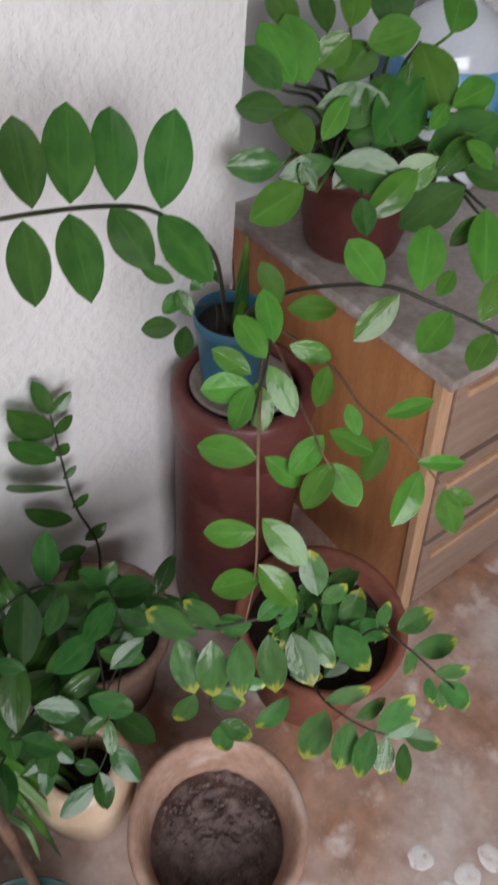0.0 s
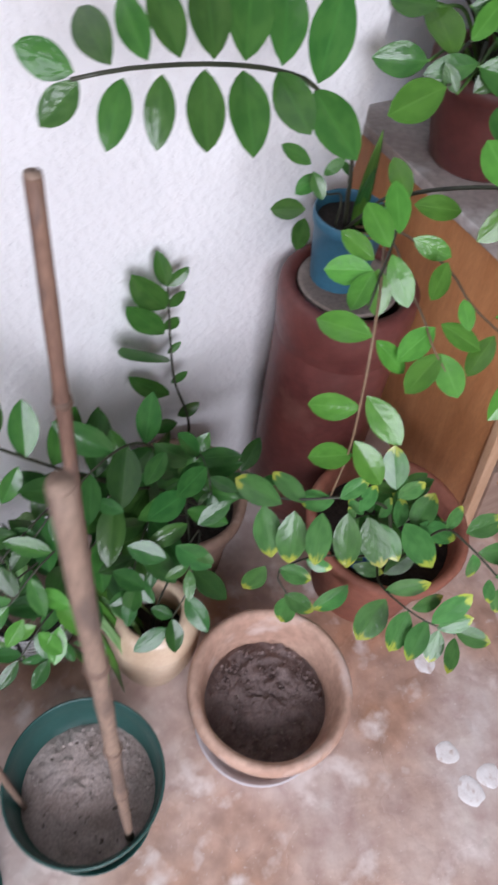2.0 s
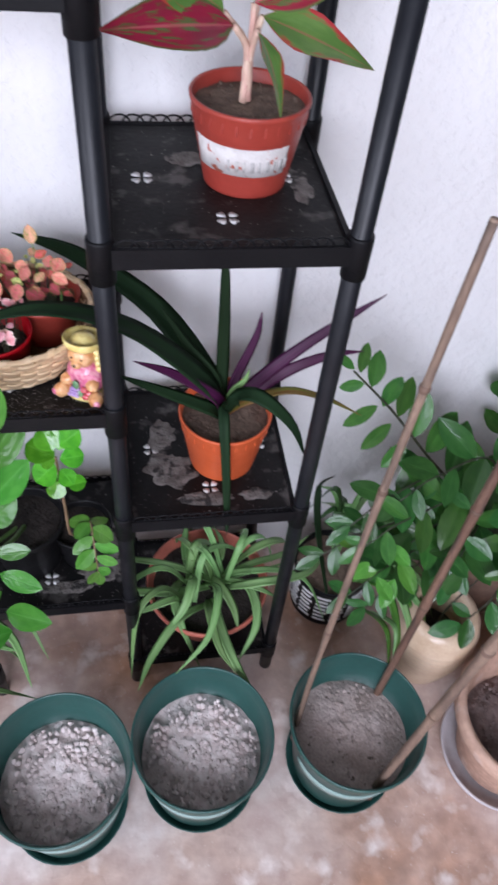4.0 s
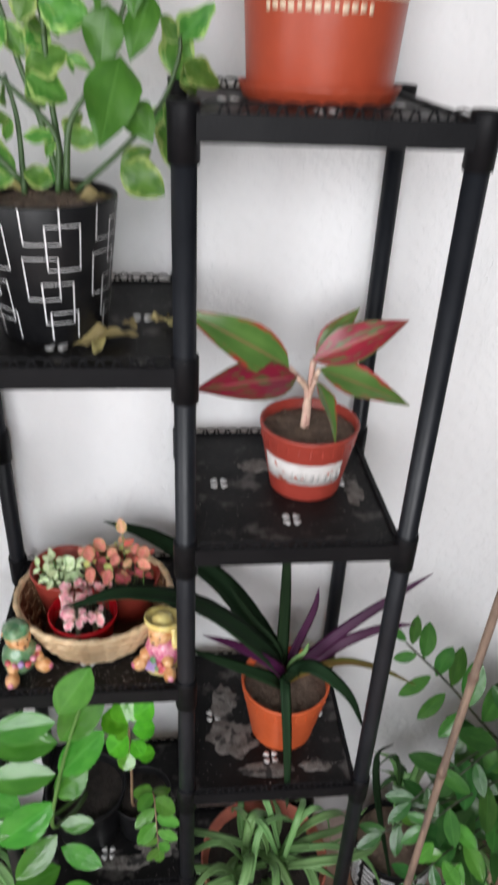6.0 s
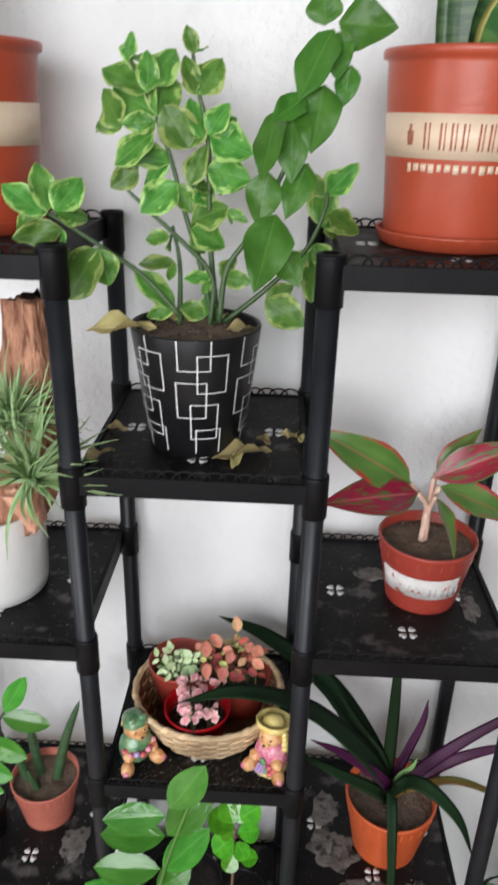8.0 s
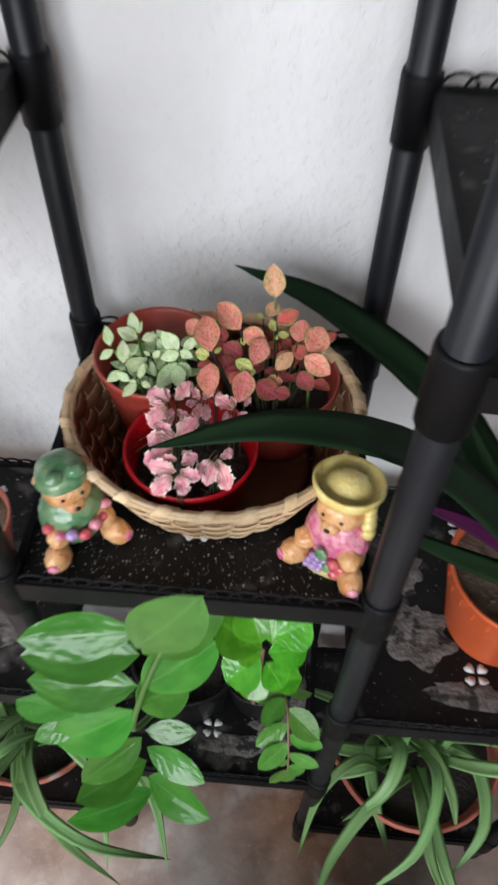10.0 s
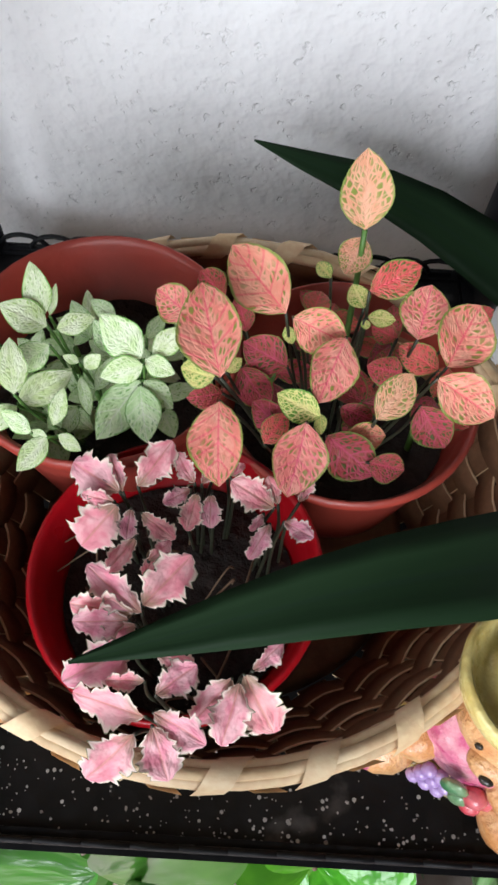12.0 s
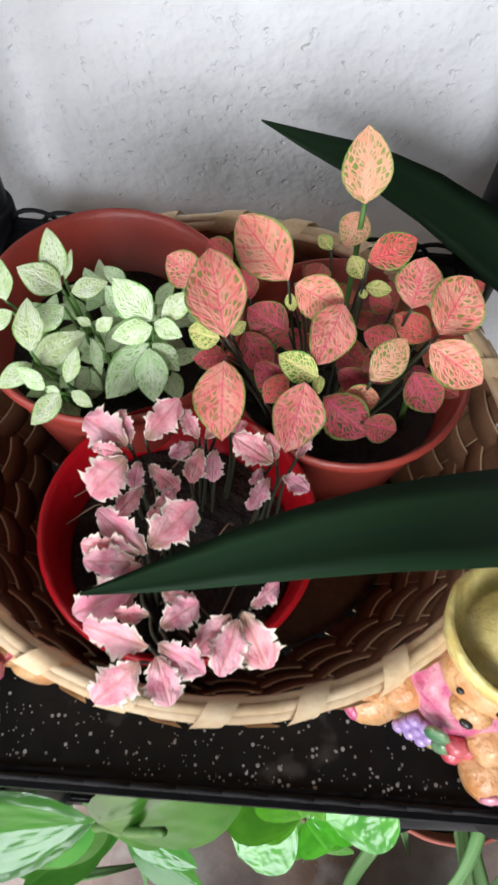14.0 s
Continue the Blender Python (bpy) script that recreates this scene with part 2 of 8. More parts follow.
def thing(name, at, label, category, group="", kind="", turn=0.0):
    ob = new(name)
    ob.empty_display_size = 0.05
    ob.matrix_world = pose(*at, 0, 0, turn)
    return tagged(ob, label, category, group, kind)


def box(bm, x0, x1, y0, y1, z0, z1, bevel=0.0, mat=0):
    g = bmesh.ops.create_cube(bm, size=1.0)
    for v in g["verts"]:
        v.co = Vector(((x0 + x1) / 2 + v.co.x * (x1 - x0), (y0 + y1) / 2 + v.co.y * (y1 - y0), (z0 + z1) / 2 + v.co.z * (z1 - z0)))
    faces = {f for v in g["verts"] for f in v.link_faces}
    for f in faces:
        f.material_index = mat
    if bevel:
        edges = {e for v in g["verts"] for e in v.link_edges}
        bmesh.ops.bevel(bm, geom=list(edges), offset=bevel, segments=2, profile=0.7, affect="EDGES")


def lathe(profile, n=40, bm=None, center=(0, 0), wobble=0.0, ripple=None, mat=0):
    """A turned form from (radius, height) points; a radius of 0 closes it."""
    bm = bm or bmesh.new()
    rings = []
    for r, z in profile:
        if r <= 1e-6:
            rings.append([bm.verts.new((center[0], center[1], z))])
            continue
        ring = []
        for i in range(n):
            a = 2 * math.pi * i / n
            q = r * (1 + wobble * noise.noise((math.cos(a) * 1.5, math.sin(a) * 1.5, z * 12)))
            if ripple:
                q += ripple(a, r, z)
            ring.append(bm.verts.new((center[0] + q * math.cos(a), center[1] + q * math.sin(a), z)))
        rings.append(ring)
    for a, b in zip(rings, rings[1:]):
        for i in range(n):
            j = (i + 1) % n
            if len(a) == 1 and len(b) == 1:
                continue
            if len(a) == 1:
                f = bm.faces.new((a[0], b[j], b[i]))
            elif len(b) == 1:
                f = bm.faces.new((a[i], a[j], b[0]))
            else:
                f = bm.faces.new((a[i], a[j], b[j], b[i]))
            f.material_index = mat
    return bm


def tube(points, radius, n=8, bm=None, taper=None, mat=0):
    """A round bar along points; taper gives the factor of the radius along it (0 to 1)."""
    bm = bm or bmesh.new()
    pts = [Vector(p) for p in points]
    rings = []
    side = None
    for i, p in enumerate(pts):
        d = (pts[min(i + 1, len(pts) - 1)] - pts[max(i - 1, 0)]).normalized()
        if side is None:
            side = d.orthogonal().normalized()
        side = (side - d * side.dot(d)).normalized()
        up = d.cross(side)
        r = radius * (taper(i / (len(pts) - 1)) if taper else 1)
        rings.append([bm.verts.new(p + (side * math.cos(2 * math.pi * k / n) + up * math.sin(2 * math.pi * k / n)) * r) for k in range(n)])
    for a, b in zip(rings, rings[1:]):
        for k in range(n):
            f = bm.faces.new((a[k], a[(k + 1) % n], b[(k + 1) % n], b[k]))
            f.material_index = mat
    for ring in (rings[0][::-1], rings[-1]):
        f = bm.faces.new(ring)
        f.material_index = mat
    return bm


def spline(ctrl, n=16):
    """Points on a smooth line through ctrl."""
    c = [Vector(p) for p in ctrl]
    c = [2 * c[0] - c[1]] + c + [2 * c[-1] - c[-2]]
    out = []
    spans = len(c) - 3
    for k in range(n + 1):
        u = k / n * spans
        i = min(int(u), spans - 1)
        t = u - i
        a, b, d, e = c[i:i + 4]
        out.append(0.5 * (2 * b + (d - a) * t + (2 * a - 5 * b + 4 * d - e) * t * t + (3 * b - a - 3 * d + e) * t ** 3))
    return out


def heap(radius, z, rise=0.004, rough=0.003, seed=0, n=28, rings=8, center=(0, 0)):
    """The uneven surface of soil in a pot."""
    bm = bmesh.new()
    prof = [(0, z + rise)] + [(radius * k / rings, z + rise * (1 - (k / rings) ** 2)) for k in range(1, rings + 1)]
    lathe(prof[::-1], n, bm, center)
    for v in bm.verts:
        v.co.z += rough * (noise.noise((v.co.x * 45 + seed, v.co.y * 45, seed)) + 0.7 * noise.noise((v.co.x * 130, v.co.y * 130 + seed, 1)))
    return bm


def crumbs(radius, z, count, size, seed, center=(0, 0)):
    """Loose crumbs of soil lying on a pot's surface."""
    rnd = random.Random(seed)
    bm = bmesh.new()
    for _ in range(count):
        a, r = rnd.uniform(0, 6.283), radius * math.sqrt(rnd.random())
        s = size * rnd.uniform(0.4, 1.2)
        m = Matrix.Translation((center[0] + r * math.cos(a), center[1] + r * math.sin(a), z + s * 0.3)) @ pose(0, 0, 0, rnd.uniform(0, 360), rnd.uniform(0, 360), 0) @ Matrix.Diagonal((s, s * rnd.uniform(0.6, 1), s * rnd.uniform(0.5, 0.9), 1))
        bmesh.ops.create_icosphere(bm, subdivisions=1, radius=1.0, matrix=m)
    return bm


# ---- room ----
def slab(name, label, mat, x0, x1, y0, y1, z0, z1, category):
    bm = bmesh.new()
    box(bm, x0, x1, y0, y1, z0, z1)
    return tagged(part(name, bm, mat, None, label, smooth=False), label, category, "", "structure")


def wall_with_opening(name, label, axis, at, thick, a0, a1, top, o0, o1, oz0, oz1):
    """A wall along x or y with one window opening through it."""
    bm = bmesh.new()
    for u0, u1, z0, z1 in ((a0, o0, 0, top), (o1, a1, 0, top), (o0, o1, 0, oz0), (o0, o1, oz1, top)):
        if axis == "x":
            box(bm, u0, u1, at, at + thick, z0, z1)
        else:
            box(bm, at, at + thick, u0, u1, z0, z1)
    return tagged(part(name, bm, WALL_DIM, None, label, smooth=False), label, "wall", "", "structure")


R = ROOM
slab("floor", "worn brownish concrete floor with whitish patches", FLOOR, R["x0"] - 0.2, R["x1"] + 0.2, R["y0"] - 0.2, NICHE_Y + 0.2, -0.15, 0.0, "floor")
# unseen ceiling; its dark colour holds the fill light down
slab("ceiling", "plain unseen ceiling, darkened against bounced light", CEILING, R["x0"] - 0.2, R["x1"] + 0.2, R["y0"] - 0.2, NICHE_Y + 0.2, R["top"], R["top"] + 0.15, "ceiling")
slab("wall_north", "rough white plastered wall behind the plants", PLASTER, R["x0"] - 0.2, NICHE_X, WALL_Y, NICHE_Y + 0.2, 0.0, R["top"], "wall")
slab("wall_niche", "white plastered wall set back behind the cabinet", PLASTER, NICHE_X, R["x1"] + 0.2, NICHE_Y, NICHE_Y + 0.2, 0.0, R["top"], "wall")
# unseen walls that close the room, darkened to weaken the fill light
slab("wall_east", "unseen grey wall darkened against bounced light", WALL_DIM, R["x1"], R["x1"] + 0.2, R["y0"], NICHE_Y, 0.0, R["top"], "wall")
wall_with_opening("wall_south", "unseen grey wall darkened against bounced light, with a wide window", "x", R["y0"] - 0.2, 0.2, R["x0"] - 0.2, R["x1"] + 0.2, R["top"], -1.3, 0.5, 1.0, 2.5)
wall_with_opening("wall_west", "unseen grey wall darkened against bounced light, with a window", "y", R["x0"] - 0.2, 0.2, R["y0"], WALL_Y, R["top"], -1.7, -0.6, 0.95, 2.05)

# white lime marks on the floor
for k, (x, y, r) in enumerate([(0.954, -0.535, 0.020), (1.002, -0.533, 0.018), (1.054, -0.542, 0.017), (0.960, -0.463, 0.017), (1.042, -0.311, 0.018)]):
    bm = lathe([(r * 1.25, 0.0002), (r * 1.1, 0.0012), (r * 0.6, 0.0014), (0, 0.001)], 26, wobble=0.22)
    mark = part("lime_mark", bm, LIME)
    mark.matrix_world = pose(x, y, 0.0, 0, 0, k * 77)
    tagged(mark, "dried white lime splash on the concrete floor", "stain", "lime marks on the floor")

# ---- plant rack ----
BAY, DEPTH = 0.262, 0.26
R_TOP, STEP = 1.472, 0.4595
rack = thing("plant_rack", (0, 0, 0), "black plastic stepped plant rack with lacy tray edges, dusty", "rack")


def tray_mesh(w, d):
    """Tray, top at z=0, with front and back fascia; corner sleeves are built apart."""
    bm = bmesh.new()
    box(bm, -w / 2, w / 2, -d / 2 - 0.0065, d / 2 - 0.002, -0.006, 0.0, 0.0015)
    for s in (-1, 1):
        y = s * d / 2 - (0.008 if s < 0 else 0)
        box(bm, -w / 2, w / 2, y - 0.0035, y + 0.0035, -0.0215, 0.0015, mat=1)
        box(bm, s * w / 2 - 0.003, s * w / 2 + 0.003, -d / 2, d / 2, -0.0215, 0.004, mat=1)
    return bm


def lace_mesh(w, n, r):
    """A row of overlapping arches along x, standing on z=0."""
    bm = bmesh.new()
    step = w / n
    for i in range(n):
        c = -w / 2 + step * (i + 0.5)
        tube([(c + math.cos(a) * step * 0.78, 0, math.sin(a) * r) for a in [math.pi * k / 8 for k in range(9)]], 0.0013, 5, bm)
    box(bm, -w / 2, w / 2, -0.0012, 0.0012, -0.001, 0.0012)
    return bm


def motif_mesh():
    """Four heart-shaped petals, flat."""
    bm = bmesh.new()
    for q in range(4):
        a0 = q * math.pi / 2 + math.pi / 4
        ring = []
        for x, y in ((0.0026, 0.0), (0.0062, -0.0034), (0.0092, -0.0048), (0.0116, -0.0046), (0.0130, -0.0028), (0.0120, 0.0), (0.0130, 0.0028), (0.0116, 0.0046), (0.0092, 0.0048), (0.0062, 0.0034)):
            ring.append((x * math.cos(a0) - y * math.sin(a0), x * math.sin(a0) + y * math.cos(a0)))
        lo = [bm.verts.new((x, y, 0.0)) for x, y in ring]
        hi = [bm.verts.new((x, y, 0.0005)) for x, y in ring]
        bm.faces.new(hi)
        for i in range(10):
            bm.faces.new((lo[i], lo[(i + 1) % 10], hi[(i + 1) % 10], hi[i]))
    return bm


TRAY_PART = part("tray", tray_mesh(BAY - 0.02, DEPTH - 0.004), [TRAY, BLACK], rack, smooth=False)
LACE_PART = part("lace_edge", lace_mesh(BAY - 0.034, 14, 0.010), BLACK, TRAY_PART, "arched lace edging")
MOTIF_PART = part("petal_motif", motif_mesh(), MOTIF, TRAY_PART, "pale four-petal motif")


def sub(ob, parent, m, name=None):
    """Another object on ob's mesh."""
    k = new(name or ob.name.split(".")[0], ob.data)
    k.parent = parent
    k.matrix_local = m
    if "label" in ob:
        k["label"] = ob["label"]
    return k


shelves = []
for col, (x0, first) in enumerate(((-2 * BAY, R_TOP), (-BAY, R_TOP - STEP / 2), (0, R_TOP))):
    for row in range(4 if col != 1 else 3):
        z = first - row * STEP
        m = pose(x0 + BAY / 2, DEPTH / 2, z)
        if not shelves:
            s = TRAY_PART
            s.matrix_local = m
        else:
            s = sub(TRAY_PART, rack, m)
        shelves.append((x0, z))
        laces = [pose(0, -DEPTH / 2 - 0.006, 0.001), pose(0, DEPTH / 2 - 0.002, 0.001)]
        motifs = [pose(-0.085, 0, 0.0004), pose(0.0, -0.082, 0.0004), pose(0.085, 0, 0.0004), pose(0, 0.085, 0.0004)]
        if s is TRAY_PART:
            LACE_PART.matrix_local, MOTIF_PART.matrix_local = laces.pop(0), motifs.pop(0)
        for k in laces:
            sub(LACE_PART, s, k)
        for k in motifs:
            sub(MOTIF_PART, s, k)

sleeve_bm = lathe([(0.0118, -0.040), (0.0141, -0.039), (0.0143, 0.008), (0.0138, 0.011), (0.0116, 0.011)], 20)
SLEEVE = None
for ix, x in enumerate((-2 * BAY, -BAY, 0, BAY)):
    for y in (0.0, DEPTH):
        part("post", tube([(x, y, 0.0), (x, y, R_TOP + 0.004)], 0.0116, 20), TUBE, rack, "dark grey tube")
        levels = [R_TOP - k * STEP for k in range(4)]
        if ix in (1, 2):
            levels += [R_TOP - STEP / 2 - k * STEP for k in range(3)]
        for z in levels:
            if SLEEVE is None:
                SLEEVE = part("sleeve", sleeve_bm, BLACK, rack)
                SLEEVE.matrix_local = pose(x, y, z)
            else:
                sub(SLEEVE, rack, pose(x, y, z))
        part("cap", lathe([(0.0122, R_TOP + 0.004), (0.0148, R_TOP + 0.006), (0.0148, R_TOP + 0.010), (0.009, R_TOP + 0.011), (0.008, R_TOP + 0.0075), (0, R_TOP + 0.0075)], 20, center=(x, y)), BLACK, rack)


# ---- pots and plain vessels ----
def pot_profile(r0, r1, h, rim=0.006, lip=0.004, wall=0.003, soil=None, foot=0.0):
    """Outline of a tapering pot from its foot up, over the rim and down to below the soil."""
    s = h * 0.55 if soil is None else soil
    ri = r0 + (r1 - r0) * s / h
    return [(0, 0.002), (r0 * 0.8, 0.002), (r0 * 0.86, 0.0), (r0, 0.0), (r0 * 1.01, 0.003), (r1 - lip, h - rim - 0.002), (r1 - 0.001, h - rim),
            (r1, h - rim * 0.6), (r1, h - 0.0015), (r1 - 0.001, h), (r1 - wall, h), (r1 - wall - 0.001, h - 0.003),
            (r1 - lip - wall, h - rim), (ri - wall, s - 0.004), (0, s - 0.004)]


def band(r0, r1, z0, z1, a0, a1, off=0.0012, n=24):
    """A curved patch lying on a tapering pot, between two heights and two angles."""
    bm = bmesh.new()
    rows = []
    for r, z in ((r0, z0), (r1, z1)):
        rows.append([[bm.verts.new(((r + o) * math.cos(a0 + (a1 - a0) * k / n), (r + o) * math.sin(a0 + (a1 - a0) * k / n), z)) for k in range(n + 1)] for o in (-0.001, off)])
    (li, lo), (hi, ho) = rows
    for k in range(n):
        bm.faces.new((lo[k], lo[k + 1], ho[k + 1], ho[k]))
        bm.faces.new((ho[k], ho[k + 1], hi[k + 1], hi[k]))
        bm.faces.new((li[k + 1], li[k], lo[k], lo[k + 1])[::-1])
    bm.faces.new((li[0], lo[0], ho[0], hi[0]))
    bm.faces.new((lo[n], li[n], hi[n], ho[n]))
    return bm


# green nursery pots in a row on the floor
def green_pot(name, x, y, soil_mat, label, seed, grit):
    t = thing(name, (x, y, 0), label, "plant pot", "green nursery pots on the floor", turn=seed * 40)
    part("saucer", lathe([(0, 0.002), (0.086, 0.0), (0.097, 0.006), (0.103, 0.022), (0.1005, 0.022), (0.095, 0.009), (0, 0.006)], 40), GREEN_P, t, "dark green saucer")
    p = part("pot", lathe([(r, z + 0.008) for r, z in pot_profile(0.088, 0.1185, 0.205, 0.016, 0.006, 0.003, 0.112)], 48), GREEN_P, t)
    part("pale_strip", band(0.1005, 0.1060, 0.105, 0.140, math.radians(-165 - seed * 40), math.radians(-20 - seed * 40), 0.0016), GREEN_LABEL, p, "pale worn strip")
    part("soil", heap(0.1030, 0.128, 0.010, 0.006, seed, 36, 12), soil_mat, t)
    c = part("soil_crumb_layer", crumbs(0.094, 0.136, 300 if grit else 90, 0.0062 if grit else 0.0035, seed), GRIT if grit else soil_mat, t)
    tagged(c, kind="stuff")
    return t


green_pot("green_pot", -0.128, -0.224, SOIL_PALE, "dark green plastic pot filled with pale gritty soil", 1, True)
green_pot("green_pot", 0.106, -0.203, SOIL_PALE, "dark green plastic pot filled with pale gritty soil", 2, True)
green_pot("green_pot", 0.372, -0.205, SOIL_GREY, "dark green plastic pot of grey soil holding three canes", 3, False)

# clay pot with saucer
t = thing("clay_pot", (0.688, -0.232, 0), "pale weathered clay pot half filled with brown soil", "plant pot")
part("saucer", lathe([(0, 0.003), (0.092, 0.0), (0.110, 0.01), (0.119, 0.034), (0.114, 0.034), (0.104, 0.014), (0, 0.01)], 44), SAUCER, t, "whitish plastic saucer")
part("pot", lathe([(0, 0.02), (0.080, 0.02), (0.088, 0.03), (0.106, 0.11), (0.115, 0.165), (0.131, 0.174), (0.137, 0.186), (0.1355, 0.204), (0.130, 0.2105),
                   (0.121, 0.208), (0.115, 0.19), (0.108, 0.150), (0.102, 0.10), (0, 0.10)], 56, wobble=0.012), CLAY, t)
part("soil", heap(0.1045, 0.125, 0.014, 0.009, 7, 72, 26), SOIL_MAUVE, t)
tagged(part("soil_crumb_layer", crumbs(0.095, 0.1345, 260, 0.0042, 8), SOIL_MAUVE, t), kind="stuff")

# ribbed cream urn
t = thing("cream_urn", (0.580, -0.028, 0), "cream glazed ribbed urn with a few leaves inside", "urn")
prof = [(0, 0.0), (0.040, 0.0), (0.046, 0.006)]
for k in range(12):
    z = 0.012 + k * 0.0145
    r = 0.055 + 0.028 * math.sin(min(1, z / 0.19) * math.pi * 0.62)
    prof += [(r - 0.0022, z), (r + 0.0008, z + 0.0045), (r + 0.0010, z + 0.0095)]
prof += [(0.080, 0.190), (0.077, 0.205), (0.070, 0.219), (0.061, 0.227), (0.053, 0.229), (0.049, 0.226), (0.049, 0.215), (0.060, 0.18), (0.060, 0.10), (0, 0.10)]
part("vessel", lathe(prof, 44), URN, t)
part("soil", heap(0.056, 0.13, 0.004, 0.004, 3), SOIL_DARK, t)

# tall clay pipe standing on end
pipe = thing("clay_pipe", (1.065, 0.172, 0), "dark red glazed clay pipe standing upright as a pedestal", "pedestal")
part("pipe", lathe([(0.080, 0.0), (0.109, 0.0), (0.113, 0.012), (0.114, 0.475), (0.111, 0.487), (0.111, 0.494), (0.116, 0.505), (0.121, 0.565), (0.119, 0.594), (0.112, 0.603),
                    (0.097, 0.602), (0.091, 0.59), (0.088, 0.40), (0.086, 0.02), (0.080, 0.0)], 48, wobble=0.02), CLAY_DARK, pipe)
lid = thing("pipe_saucer", (1.062, 0.176, 0.590), "dusty grey saucer sunk in the mouth of the pipe", "saucer")
part("dish", lathe([(0, 0.0), (0.082, 0.0), (0.0865, 0.004), (0.084, 0.010), (0.078, 0.007), (0, 0.005)], 32), PIPE_DUST, lid)

# wooden cabinet with a stone slab
cab = thing("wooden_cabinet", (1.309, -0.114, 0), "orange wood veneer cabinet with brown drawer fronts, dusty", "cabinet", turn=-5.0)
bm = bmesh.new()
box(bm, 0.0, 0.02, 0.0, 0.54, 0.0, 0.683, 0.002)
part("side_panel", bm, WOOD, cab, "orange wood veneer", smooth=False)
bm = bmesh.new()
box(bm, 0.62, 0.64, 0.0, 0.54, 0.0, 0.683, 0.002)
part("side_panel", bm, WOOD, cab, smooth=False)
bm = bmesh.new()
box(bm, 0.02, 0.62, 0.525, 0.54, 0.02, 0.683)
part("back_panel", bm, WOOD, cab, smooth=False)
bm = bmesh.new()
box(bm, 0.02, 0.62, 0.0, 0.525, 0.663, 0.683)
part("top_panel", bm, WOOD, cab, smooth=False)
bm = bmesh.new()
box(bm, -0.004, 0.026, -0.014, 0.004, 0.0, 0.683, 0.002)
part("front_stile", bm, WOOD_PALE, cab, "pale worn wooden edge", smooth=False)
for z0, z1 in ((0.470, 0.678), (0.248, 0.450), (0.02, 0.228)):
    bm = bmesh.new()
    box(bm, 0.03, 0.61, -0.018, 0.0, z0, z1, 0.003)
    d = part("drawer_front", bm, DRAWER, cab, "dull brown drawer front", smooth=False)
    bm = bmesh.new()
    box(bm, 0.05, 0.59, -0.026, -0.0175, z1 - 0.045, z1 - 0.030, 0.002)
    part("grip_strip", bm, WOOD_PALE, d, "pale wooden grip strip", smooth=False)
# the old carcass leans a little towards the pipe and the wall
for k in (*cab.children, *(g for c in cab.children for g in c.children)):
    for v in k.data.vertices:
        v.co.x -= 0.110 * v.co.z
        v.co.y += 0.060 * v.co.z
sl = thing("stone_slab", (1.234, -0.073, 0.6835), "grey mottled stone slab lying on the cabinet", "slab", turn=-5.0)
bm = bmesh.new()
box(bm, -0.012, 0.66, -0.03, 0.555, 0.0, 0.022, 0.004)
part("slab", bm, MARBLE, sl, smooth=False)


